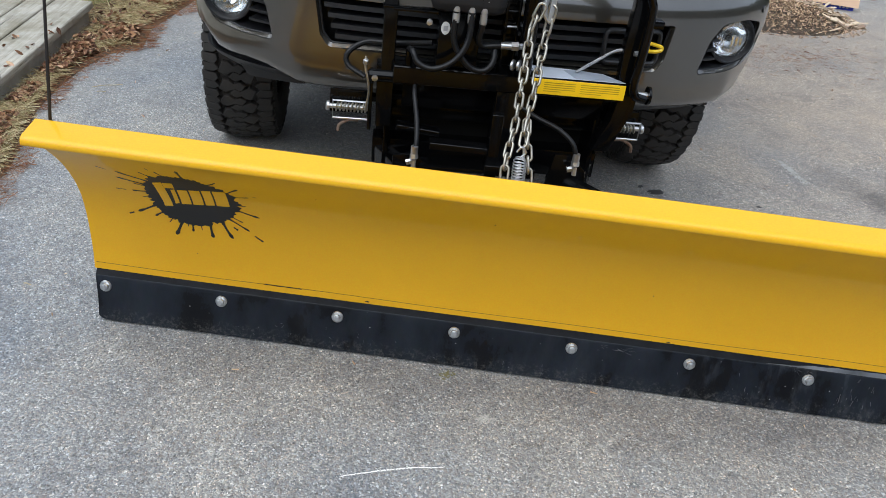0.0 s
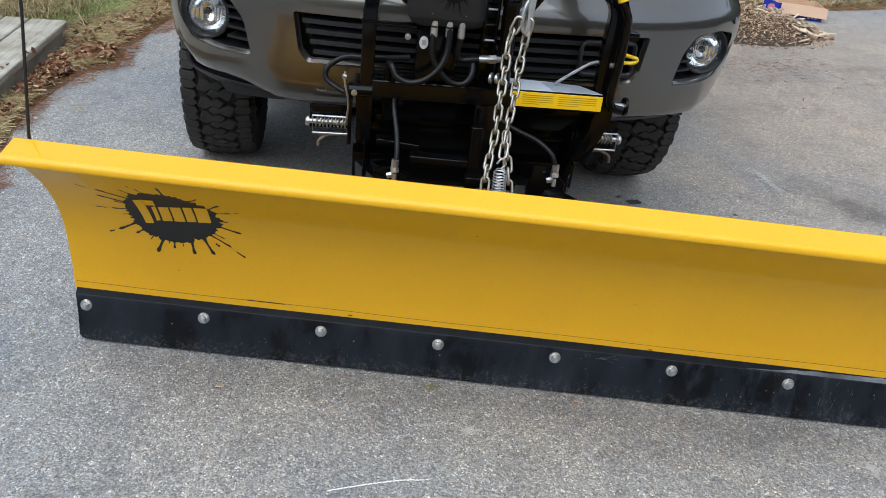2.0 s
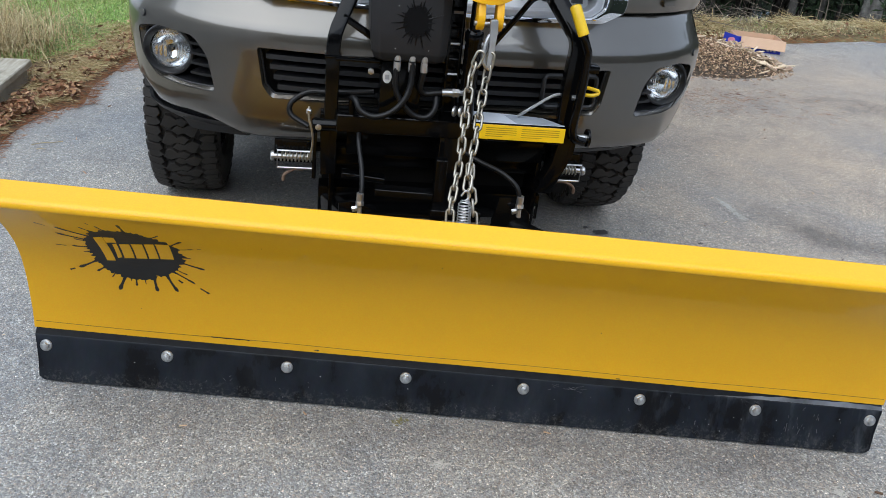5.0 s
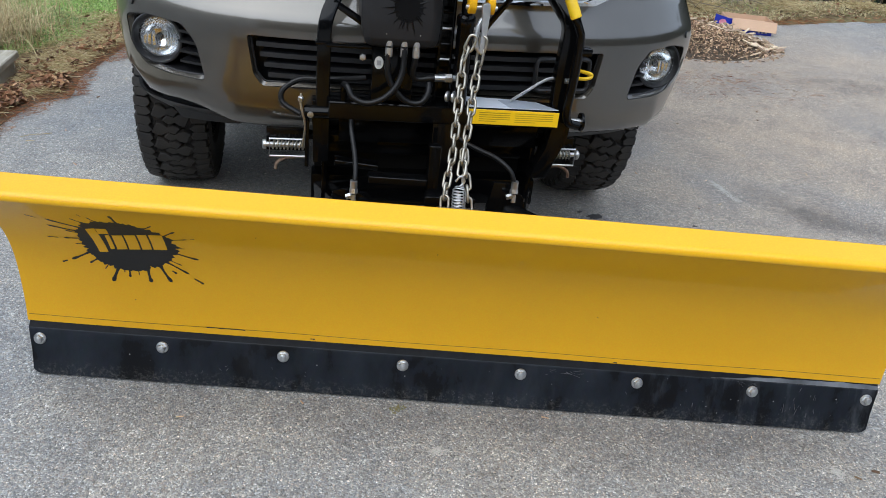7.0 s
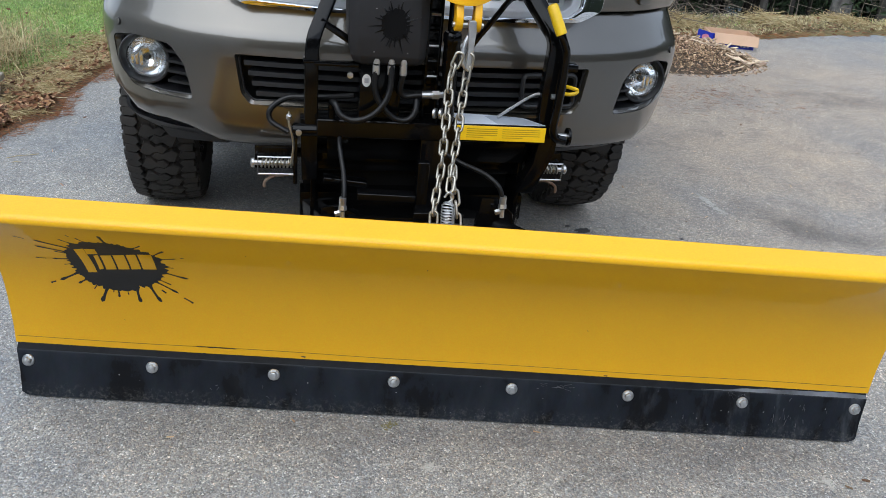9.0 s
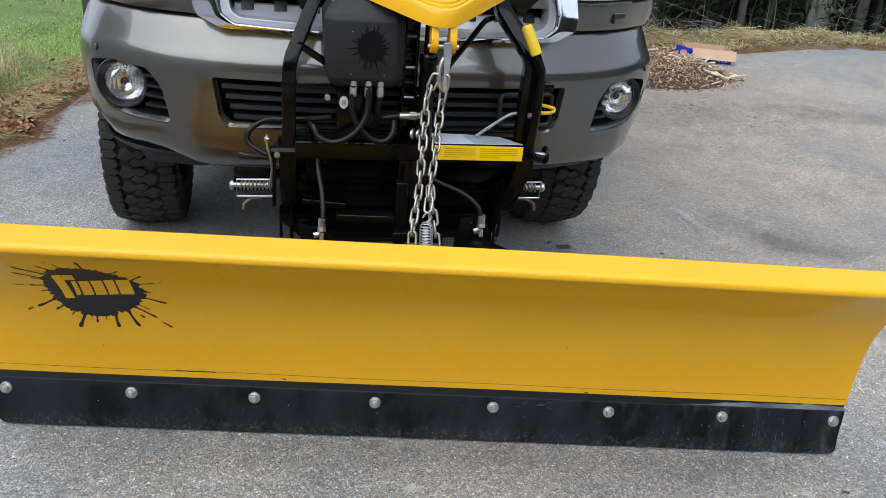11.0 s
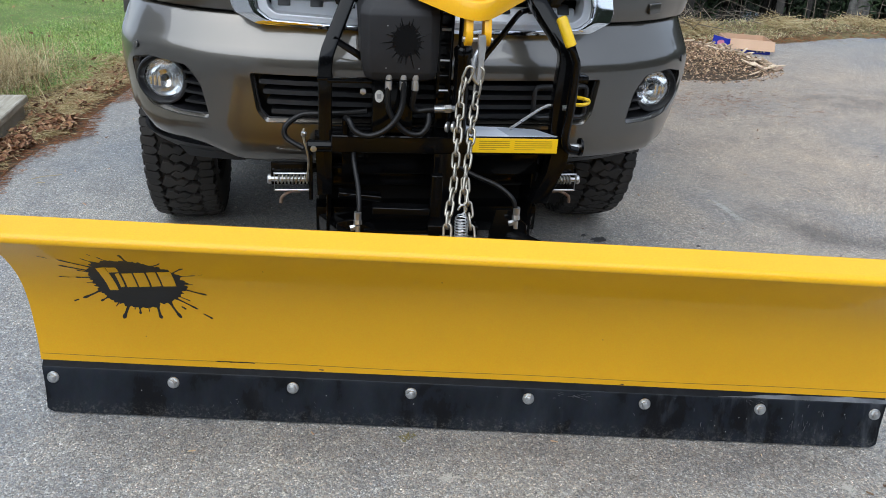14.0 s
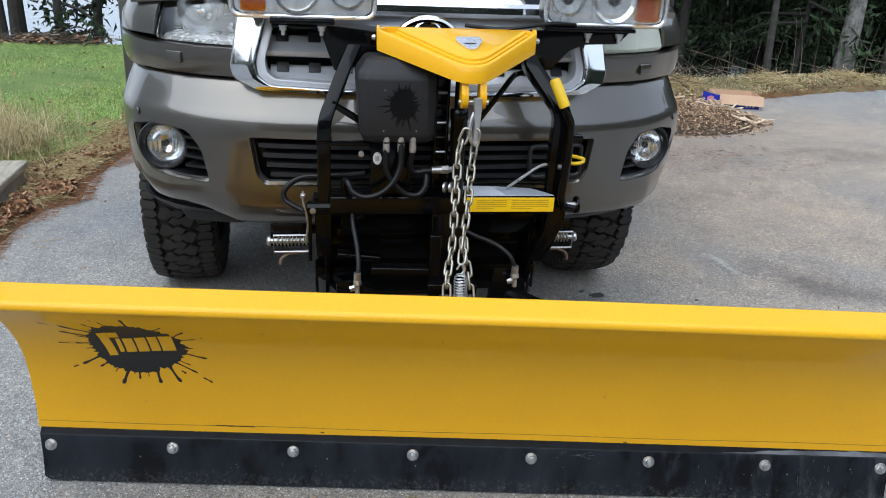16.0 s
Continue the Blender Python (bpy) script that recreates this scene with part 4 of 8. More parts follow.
        for cx, r in ((0.648, 0.050), (0.775, 0.072)):
            q = nose_point(s * cx, 1.140 if r < 0.06 else 1.185, 0.155)
            m = pose(*q, 90, 0, 0) @ pose(0, 0, 0, 0, -s * 12, 0)
            part("bowl", lathe(bmesh.new(), [(r, 0.05), (r * 0.96, 0.04), (r * 0.85, 0.012), (r * 0.55, -0.022), (r * 0.2, -0.035), (0.002, -0.036)], m, 32, cap=False), REFLECTOR, lamp)
            part("bulb", lathe(bmesh.new(), [(0.018, -0.03), (0.019, 0.01), (0.012, 0.022), (0.001, 0.025)], m, 16), CHROME, lamp)
    # chrome grille
    outer = [(-0.56, 1.262), (-0.598, 1.04), (-0.588, 1.006), (-0.520, 0.973), (-0.3, 0.964), (0.3, 0.964), (0.520, 0.973), (0.588, 1.006), (0.598, 1.04), (0.56, 1.262)]
    inner = [(-0.482, 1.212), (-0.522, 1.055), (-0.516, 1.014), (-0.480, 0.988), (-0.28, 0.979), (0.28, 0.979), (0.480, 0.988), (0.516, 1.014), (0.522, 1.055), (0.482, 1.212)]
    core = [(-0.455, 1.195), (-0.492, 1.062), (-0.486, 1.024), (-0.462, 1.006), (-0.28, 0.998), (0.28, 0.998), (0.462, 1.006), (0.486, 1.024), (0.492, 1.062), (0.455, 1.195)]

    def hoop(o, i, y0, y1, bulge, turn):
        """A flat band between two outlines, its front edges rounded over."""
        g = bmesh.new()
        O, I = rounded(o, 0.011, 5), rounded(i, 0.011, 5)
        def at(f, y):
            out = []
            for p, q in zip(O, I):
                x, z = p[0] + (q[0] - p[0]) * f, p[1] + (q[1] - p[1]) * f
                out.append(g.verts.new((x, y + sample([(0, 0.0), (0.4, 0.010), (0.52, 0.020), (0.61, 0.030)], abs(x)) + (z - 0.96) * bulge, z)))
            return out
        loops = [at(0, y1), at(0, y0 + turn + 0.004), at(0.05, y0 + 0.94 * turn), at(0.3, y0 + 0.66 * turn), at(0.6, y0 + 0.33 * turn), at(0.85, y0 + 0.08 * turn), at(0.95, y0 + 0.001), at(1, y0 + 0.006), at(1, y1)]
        n = len(O)
        for a, b in zip(loops, loops[1:] + loops[:1]):
            for k in range(n):
                g.faces.new((a[k], a[(k + 1) % n], b[(k + 1) % n], b[k]))
        return g
    frame_ob = part("grille_surround", hoop(outer, inner, 0.010, 0.08, 0.22, 0.010), CHROME, car, "wide chrome grille surround")
    part("inner_rim", hoop([(x * 0.998, z) for x, z in inner], core, 0.022, 0.10, 0.22, 0.004), GRILLE_SILVER, frame_ob)
    part("grille_back", box(bmesh.new(), (0, 0.20, 1.10), (1.1, 0.02, 0.3)), DARK_TRIM, car)
    sect = ((0.031, 0.040), (0.028, 0.030), (-0.002, 0.009), (-0.008, 0.003), (-0.014, 0.0), (-0.027, 0.004), (-0.031, 0.012), (-0.030, 0.05))
    for z, w in ((1.006, 0.478), (1.097, 0.494), (1.182, 0.475)):
        bar = bmesh.new()
        xs = np.linspace(-w, w, 31)
        yb = [0.055 + sample([(0, 0.0), (0.5, 0.03)], abs(x)) + max(0, z - 1.05) * 0.18 for x in xs]
        grid_shell(bar, [[Vector((x, y + d, z + h)) for h, d in sect] for x, y in zip(xs, yb)],
                   [[Vector((x, y + 0.066, z + h * 0.9)) for h, d in sect] for x, y in zip(xs, yb)])
        part("grille_bar", bar, GRILLE_SILVER, car, smooth=24)
        for x in np.linspace(-0.44, 0.44, 10):
            y = 0.055 + 0.03 * abs(x) * 2 + max(0, z - 1.05) * 0.18
            tab = prism(bmesh.new(), [(y + 0.016, z + 0.014), (y + 0.036, z + 0.012), (y + 0.060, z + 0.040), (y + 0.030, z + 0.042)], "x", x - 0.019, x + 0.019, 0.002)
            part("grille_tab", tab, DARK_TRIM, car)
    topbar = nose_shell(bmesh.new(), -u_of_x(0.55), u_of_x(0.55), [(1.206, 0.055), (1.216, 0.045), (1.235, 0.048), (1.247, 0.06)], 40, 0.02)
    part("grille_top_bar", topbar, CHROME, car)
    e = bmesh.new()
    tube(e, [(0.088 * math.cos(a), 0.035, 1.140 + 0.058 * math.sin(a)) for a in np.linspace(0, 2 * math.pi, 40, endpoint=False)], 0.011, 8, True)
    tube(e, [(0.040 * math.cos(a), 0.036, 1.150 + 0.040 * math.sin(a)) for a in np.linspace(0, 2 * math.pi, 32, endpoint=False)], 0.008, 8, True)
    emb = part("grille_badge", e, CHROME, car, "plain oval chrome badge")
    part("badge_back", lathe(bmesh.new(), [(0.085, 0), (0.085, 0.01), (0.001, 0.012)], pose(0, 0.048, 1.140, 90, 0, 0) @ Matrix.Diagonal((1, 0.66, 1, 1)), 40), DARK_TRIM, emb)
    # hood
    front, back = [], []
    for x in np.linspace(-0.93, 0.93, 41):
        p = nose_point(x, 0, 0.10)
        row, under = [], []
        for k in range(13):
            v = k / 12
            y = p.y + (1.5 - p.y) * v
            z = 1.262 + 0.035 * min(1, v * 7) ** 0.5 + 0.115 * v - 0.05 * (abs(x) / 0.93) ** 3 + (0.015 if 0.25 < abs(x) < 0.6 else 0) * v
            row.append(Vector((x * (0.985 + 0.015 * v), y, z)))
            under.append(Vector((x * (0.985 + 0.015 * v), y + 0.002, z - 0.02)))
        front.append(row)
        back.append(under)
    part("hood", grid_shell(bmesh.new(), front, back), CAR_PAINT, car)
    # body sides with wheel arches
    side = [(0.50, 0.62), (0.50, 1.27), (1.45, 1.40), (5.05, 1.36), (5.10, 0.95), (5.02, 0.46), (1.6, 0.34), (1.3, 0.36)]
    hull = prism(bmesh.new(), [(y, z) for y, z in side], "x", -1.0, 1.0, 0.03)
    rear = bmesh.new()
    for s in (-1, 1):
        lathe(rear, [(0.485, -0.35), (0.485, 0.35)], pose(s * 0.95, AXLE_Y + 3.1, 0.42, 0, 90, 0), 48)
    bay = box(bmesh.new(), (0, 0.7, 0.9), (1.72, 0.9, 0.70))
    part("body_shell", carve(hull, [arch_cutter(0.475), rear, bay]), CAR_PAINT, car)
    cab = bmesh.new()
    lo = [(-0.94, 1.42), (0.94, 1.42), (0.94, 5.05), (-0.94, 5.05)]
    hi = [(-0.70, 2.25), (0.70, 2.25), (0.72, 4.85), (-0.72, 4.85)]
    a = [cab.verts.new((x, y, 1.37)) for x, y in lo]
    b = [cab.verts.new((x, y, 1.96)) for x, y in hi]
    cab.faces.new(a)
    cab.faces.new(b)
    for i in range(4):
        j = (i + 1) % 4
        cab.faces.new((a[i], a[j], b[j], b[i]))
    bmesh.ops.bevel(cab, geom=cab.edges[:], offset=0.06, segments=3, affect="EDGES")
    part("cabin", cab, CAR_PAINT, car)

    def pane(name, quad, out):
        g = bmesh.new()
        q = [Vector(p) for p in quad]
        nrm = (q[1] - q[0]).cross(q[3] - q[0]).normalized()
        if nrm.dot(Vector(out)) < 0:
            nrm = -nrm
        grid_shell(g, [[q[0] + nrm * 0.012, q[3] + nrm * 0.012], [q[1] + nrm * 0.012, q[2] + nrm * 0.012]], [[q[0], q[3]], [q[1], q[2]]])
        part(name, g, TINT_GLASS, car)
    pane("windshield", [(-0.84, 1.50, 1.425), (0.84, 1.50, 1.425), (0.66, 2.17, 1.90), (-0.66, 2.17, 1.90)], (0, -1, 1))
    pane("rear_window", [(-0.80, 5.02, 1.45), (0.80, 5.02, 1.45), (0.66, 4.89, 1.88), (-0.66, 4.89, 1.88)], (0, 1, 0.3))
    for s in (-1, 1):
        for y0, y1 in ((1.95, 2.85), (2.95, 3.75), (3.85, 4.75)):
            pane("side_window", [(s * 0.92, y0, 1.43), (s * 0.92, y1, 1.43), (s * 0.745, y1 - 0.02, 1.88), (s * 0.745, max(y0, 2.3) + 0.02, 1.88)], (s, 0, 0.3))
    # inner wings and the dark engine bay underside
    part("splash_guard", box(bmesh.new(), (0, 0.60, 0.56), (1.0, 0.80, 0.03), (4, 0, 0), 0.01), UNDER, car)
    part("radiator_support", box(bmesh.new(), (0, 0.30, 0.85), (1.3, 0.10, 0.62), (0, 0, 0), 0.01), UNDER, car)
    for s in (-1, 1):
        li = bmesh.new()
        aa = np.linspace(radians(15), radians(165), 22)
        grid_shell(li, [[Vector((s * 0.60, AXLE_Y - 0.478 * math.cos(a), 0.42 + 0.478 * math.sin(a))), Vector((s * 0.93, AXLE_Y - 0.478 * math.cos(a), 0.42 + 0.478 * math.sin(a)))] for a in aa],
                   [[Vector((s * 0.60, AXLE_Y - 0.49 * math.cos(a), 0.42 + 0.49 * math.sin(a))), Vector((s * 0.93, AXLE_Y - 0.49 * math.cos(a), 0.42 + 0.49 * math.sin(a)))] for a in aa])
        part("wheel_arch_liner", li, UNDER, car)
        flap = nose_shell(bmesh.new(), s * u_of_x(0.60), s * u_of_x(0.93 if s < 0 else 0.84), (lambda u: [(sample(FLAP_FOOT, abs(u)), 0.088), (sample(FLAP_FOOT, abs(u)) + 0.003, 0.076), (0.61, 0.074)]) if s < 0 else (lambda u: [(0.528 - 0.050 * min(1, max(0, (abs(u) - 0.45) / 0.2)), 0.085), (0.530, 0.072), (0.56, 0.070)]), 20, 0.010)
        part("lower_flap", flap, DARK_TRIM, car)
    part("front_axle", tube(bmesh.new(), [(-0.75, AXLE_Y, 0.40), (0.75, AXLE_Y, 0.40)], 0.045, 12), UNDER, car)
    part("chassis_floor", box(bmesh.new(), (0, 3.0, 0.42), (1.7, 4.0, 0.10)), UNDER, car)
    part("skid_plate", box(bmesh.new(), (0, 0.76, 0.37), (1.0, 0.86, 0.02), (-4, 0, 0), 0.006), UNDER, car)
    # wheels
    tm, rm = mesh_of("tyre", tyre_mesh(), RUBBER, 30), mesh_of("rim", rim_mesh(), SATIN, 35)
    for y in (AXLE_Y, AXLE_Y + 3.1):
        for s in (-1, 1):
            hub = bmesh.new()
            lathe(hub, [(0.07, -0.02), (0.075, 0.05), (0.06, 0.06), (0.001, 0.06)], pose(0, 0, 0, 0, 90, 0), 24)
            w = part("wheel", hub, UNDER, car, "knobbly off-road wheel")
            w.matrix_basis = pose(-0.862 if s < 0 else 0.828, y, 0.412, 0, 0, 0 if s > 0 else 180) @ pose(0, 0, 0, 37 * (s + 2) + 11 * y, 0, 0)
            for nm, me in (("tyre", tm), ("rim", rm)):
                o = new(nm, me)
                o.parent = w
    return car


build_vehicle()


# ---- the snow plow blade (its own axes: x along the blade, y to the back, z up) ----
BLADE = pose(0.07, -0.657, 0, 0, 0, -7.98)
BOLT_GAP, BLADE_HALF = 0.329, 1.186
MOLD = [(0.150, -0.010), (0.20, -0.012), (0.25, -0.010), (0.30, -0.006), (0.342, 0.000), (0.39, 0.012), (0.433, 0.030), (0.475, 0.055), (0.514, 0.084), (0.553, 0.120), (0.59, 0.160), (0.614, 0.195), (0.6255, 0.224)]
MOLD_CURVE = spline([(0, -b, z) for z, b in MOLD], 4)
MZ, MY = [p.z for p in MOLD_CURVE], [p.y for p in MOLD_CURVE]


def on_blade(a, z, off=0.0015):
    """A point on the face of the moldboard."""
    y = float(np.interp(z, MZ, MY))
    dy = float(np.interp(z + 0.01, MZ, MY)) - float(np.interp(z - 0.01, MZ, MY))
    n = Vector((0, -0.02, dy)).normalized()
    return Vector((a, y, z)) + Vector((0, n.y, n.z * 1)) * off


def build_blade():
    plow = thing("snow_plow_blade", BLADE, "yellow steel snow plow blade with a black cutting edge", "snow plow")
    # moldboard sheet with its rolled top edge
    prof = [(p.y, p.z) for p in MOLD_CURVE] + [(-0.238, 0.6280), (-0.2445, 0.6315), (-0.2465, 0.6362), (-0.2460, 0.6420), (-0.2435, 0.6480), (-0.2395, 0.6518), (-0.2345, 0.6541), (-0.2325, 0.6545), (-0.20, 0.6608), (-0.172, 0.6664), (-0.170, 0.6668), (-0.163, 0.664), (-0.160, 0.655)]
    bm = bmesh.new()
    n = 60
    front, back = [], []
    for i in range(n + 1):
        a = -BLADE_HALF + 2 * BLADE_HALF * i / n
        front.append([Vector((a, y, z + 0.0015 * math.sin(3.1 * a + 1))) for y, z in prof])
        row = []
        for k, (y, z) in enumerate(prof):
            p0, p1 = prof[max(k - 1, 0)], prof[min(k + 1, len(prof) - 1)]
            t = Vector((0, p1[0] - p0[0], p1[1] - p0[1])).normalized()
            nb = Vector((0, t.z, -t.y)) * 0.006
            row.append(Vector((a, y, z + 0.0015 * math.sin(3.1 * a + 1))) + nb)
        back.append(row)
    grid_shell(bm, front, back)
    part("moldboard", bm, YELLOW, plow, "curved yellow painted moldboard with rolled top lip", 50)
    # weld seam along the foot of the sheet
    seam = tube(bmesh.new(), [on_blade(a, 0.1685 + 0.0012 * math.sin(9 * a), 0.0) for a in np.linspace(-1.18, 1.18, 60)], 0.0008, 6)
    part("foot_seam", seam, surface("seam_shadow_yellow", (0.20, 0.10, 0.006), rough=0.7), plow)
    # chipped paint marks
    rng = random.Random(3)
    for a0, a1, z in ((-0.705, -0.60, 0.170), (-0.422, -0.410, 0.158), (0.42, 0.43, 0.156)):
        ch = bmesh.new()
        grid_shell(ch, [[on_blade(a, z + 0.0015 * rng.random(), 0.002), on_blade(a, z - 0.001 - 0.002 * rng.random(), 0.002)] for a in np.linspace(a0, a1, 9)],
                   [[on_blade(a, z, 0.0), on_blade(a, z - 0.002, 0.0)] for a in np.linspace(a0, a1, 9)])
        part("paint_chip", ch, INK, plow)
    for a, z in ((-0.10, 0.49), (-0.55, 0.50), (0.35, 0.30), (-0.89, 0.24)):
        ch = lathe(bmesh.new(), [(0.0013, -0.001), (0.0013, 0.0005), (0.0005, 0.0008)], Matrix.Translation(on_blade(a, z, 0.0005)) @ pose(0, 0, 0, 80, 0, 0), 8)
        part("paint_chip", ch, INK, plow)
    # cutting edge with a bevelled top and an uneven foot
    bm = bmesh.new()
    front, back = [], []
    n = 320
    for i in range(n + 1):
        a = -1.181 + 2.362 * i / n
        foot = 0.001 + 0.0035 * (0.5 + 0.5 * noise.noise(Vector((a * 9, 3, 1)))) + 0.002 * (0.5 + 0.5 * noise.noise(Vector((a * 40, 7, 1))))
        corner = max(0.0, 0.010 - (1.181 - abs(a)))
        foot += corner * 1.2
        top = 0.1610 + 0.0014 * noise.noise(Vector((a * 12, 0, 5))) + 0.0022 * noise.noise(Vector((a * 61, 0, 8))) + 0.0034 * max(0.0, noise.noise(Vector((a * 110, 3, 2))))
        front.append([Vector((a * (1 - 0.012 * max(0, 1 - z / 0.137)), y, z)) for y, z in ((-0.030, foot), (-0.034, foot + 0.004), (-0.018, 0.065), (-0.0075, 0.112), (-0.0035, 0.1325), (-0.0015, 0.1358), (0.013, 0.1505), (0.024, top))])
        back.append([Vector((a * (1 - 0.012 * max(0, 1 - z / 0.137)), y + 0.016, z)) for y, z in ((-0.024, foot), (-0.020, foot + 0.001), (-0.006, 0.065), (0.004, 0.112), (0.009, 0.1305), (0.012, 0.1345), (0.020, 0.148), (0.026, top - 0.003))])
    grid_shell(bm, front, back)
    edge = part("cutting_edge", bm, EDGE_BLACK, plow, "scuffed black steel cutting edge", 25)
    bevel = surface("thick_black_paint", (0.0028, 0.0033, 0.0044), (0.0110, 0.0125, 0.0155), rough=0.45, spec=0.10, scale=14, fine=120, bump=0.5, depth=0.002, rvar=0.15)
    edge.data.materials.append(bevel)
    for f in edge.data.polygons:
        f.material_index = 1 if f.center.z > 0.137 else 0
    # lighter grey strip on the bevel, widening towards the right end
    ws = bmesh.new()
    aa = np.linspace(0.70, 1.181, 30)
    hs = [0.75 * min(1, (a - 0.70) / 0.2) + 0.25 * noise.noise(Vector((a * 20, 0, 0))) * min(1, (a - 0.70) / 0.1) for a in aa]
    grid_shell(ws, [[Vector((a, -0.0012, 0.1368)), Vector((a, -0.0012 + 0.0120 * max(0.05, h), 0.1368 + 0.0122 * max(0.05, h)))] for a, h in zip(aa, hs)],
               [[Vector((a, -0.0002, 0.1356)), Vector((a, -0.0002 + 0.0120 * max(0.05, h), 0.1356 + 0.0122 * max(0.05, h)))] for a, h in zip(aa, hs)])
    part("worn_strip", ws, surface("rubbed_grey_steel", (0.13, 0.14, 0.155), (0.03, 0.032, 0.036), rough=0.4, scale=9, fine=120, bump=0.1, metal=0.3), plow, "grey strip on the bevel of the cutting edge")
    # bolts
    bm = bmesh.new()
    lathe(bm, [(0.0165, 0.0), (0.0165, 0.003), (0.0145, 0.0055), (0.0125, 0.006)], None, 24)
    bolt = part("bolt", bm, ZINC, plow, "zinc hex bolt")
    hexm = mesh_of("bolt_head", lathe(bmesh.new(), [(0.0115, 0.004), (0.0115, 0.012), (0.0100, 0.0145), (0.0075, 0.015), (0.007, 0.017), (0.001, 0.018)], None, 6), ZINC, 20)
    rng = random.Random(9)
    for i in range(8):
        m = Matrix.Translation((BOLT_GAP * (i - 3.5), -0.0080, 0.105)) @ pose(0, 0, 0, 72, 0, 0) @ pose(0, 0, 0, 0, 0, rng.uniform(0, 60))
        o = bolt if i == 0 else again(bolt, m, plow)
        o.matrix_basis = m
        h = new("bolt_head", hexm)
        h.parent = o
    # scuffs on the edge
    grey = surface("grey_scratch", (0.085, 0.085, 0.092), (0.03, 0.03, 0.035), rough=0.6, scale=60, bump=0.3)
    for a, z, l, tilt in ((0.92, 0.05, 0.06, 84), (0.955, 0.045, 0.04, 96), (0.99, 0.04, 0.03, 80), (1.01, 0.055, 0.025, 70), (0.30, 0.118, 0.02, 20), (0.66, 0.05, 0.02, 85), (-0.2, 0.02, 0.03, 20), (0.10, 0.015, 0.02, 50)):
        y = sample([(0.0, -0.034), (0.065, -0.018), (0.112, -0.0075), (0.132, -0.0035)], z)
        part("scuff_mark", box(bmesh.new(), (a, y - 0.0003, z), (l, 0.001, 0.0014), (-16, tilt, 0)), grey, plow)
    rng = random.Random(77)
    for a0, z0, da, dz, count, t0, t1 in ((-0.75, 0.035, 0.06, 0.018, 16, 20, 160), (-0.42, 0.035, 0.05, 0.015, 9, 30, 150), (0.10, 0.030, 0.10, 0.012, 10, 40, 140), (0.30, 0.121, 0.035, 0.006, 12, -15, 25),
                                          (0.62, 0.045, 0.10, 0.02, 10, 60, 120), (0.98, 0.060, 0.05, 0.025, 22, 70, 110), (0.80, 0.125, 0.02, 0.004, 7, 20, 60)):
        for _ in range(count):
            a, z = a0 + rng.gauss(0, da), min(0.128, max(0.012, z0 + rng.gauss(0, dz)))
            y = sample([(0.0, -0.034), (0.065, -0.018), (0.112, -0.0075), (0.132, -0.0035)], z)
            part("scuff_mark", box(bmesh.new(), (a, y - 0.0002, z), (rng.uniform(0.006, 0.022), 0.0008, rng.uniform(0.0005, 0.0011)), (-14, rng.uniform(t0, t1), 0)), grey, plow, smooth=0)
    # splash decal: a ragged black blot with yellow bars where its letters stand
    rng = random.Random(21)
    bm = bmesh.new()
    cx, cz, rx, rz, sl = -0.884, 0.429, 0.121, 0.092, -3

    def loc(u, v, off=0.0012):
        c, s = math.cos(radians(sl)), math.sin(radians(sl))
        return on_blade(cx + u * c - v * s, cz + (u * s + v * c), off)
    ring_n = 220
    edge_r = []
    for i in range(ring_n):
        th = 2 * math.pi * i / ring_n
        r = 1 + 0.05 * math.sin(3 * th + 1) + 0.09 * noise.noise(Vector((math.cos(th) * 5, math.sin(th) * 5, 2))) + 0.10 * noise.noise(Vector((math.cos(th) * 14, math.sin(th) * 14, 4)))
        edge_r.append(r)
    rings = []
    for k in range(0, 9):
        f = k / 8
        rings.append([bm.verts.new(loc(rx * f * r * math.cos(2 * math.pi * i / ring_n), rz * f * r * math.sin(2 * math.pi * i / ring_n))) for i, r in enumerate(edge_r)] if k else None)
    c0 = bm.verts.new(loc(0, 0))
    for i in range(ring_n):
        j = (i + 1) % ring_n
        bm.faces.new((c0, rings[1][i], rings[1][j]))
        for k in range(1, 8):
            bm.faces.new((rings[k][i], rings[k + 1][i], rings[k + 1][j], rings[k][j]))

    decal = part("splash_decal", bm, INK, plow, "black paint splash emblem with yellow bars", 0)

    def drip(turn, start, reach, w0, w1, bend, knob):
        """One splash running outward: its turn in degrees and its reach in radii of the blot."""
        g = bmesh.new()
        L, R = [], []
        steps = 14
        pts = []
        for q in range(steps + 1):
            f = q / steps
            r, th = start + (reach - start) * f, radians(turn + bend * (1 - f) ** 2)
            pts.append(Vector((rx * r * math.cos(th), rz * r * math.sin(th), 0)))
        for q in range(steps + 1):
            f = q / steps
            d = pts[min(q + 1, steps)] - pts[max(q - 1, 0)]
            nn = Vector((-d.y, d.x, 0)).normalized()
            w = w1 + (w0 - w1) * max(0, 1 - 2.6 * f) ** 2
            if f > 0.7:
                w += knob * max(0.0, math.sin(math.pi * (f - 0.7) / 0.3)) ** 0.8
            if q == steps or (q == 0 and start > 1.05):
                w = w * 0.35
            L.append(g.verts.new(loc(pts[q].x + nn.x * w, pts[q].y + nn.y * w, 0.0014)))
            R.append(g.verts.new(loc(pts[q].x - nn.x * w, pts[q].y - nn.y * w, 0.0014)))
        for q in range(steps):
            g.faces.new((L[q], L[q + 1], R[q + 1], R[q]))
        part("drip", g, INK, decal, smooth=0)
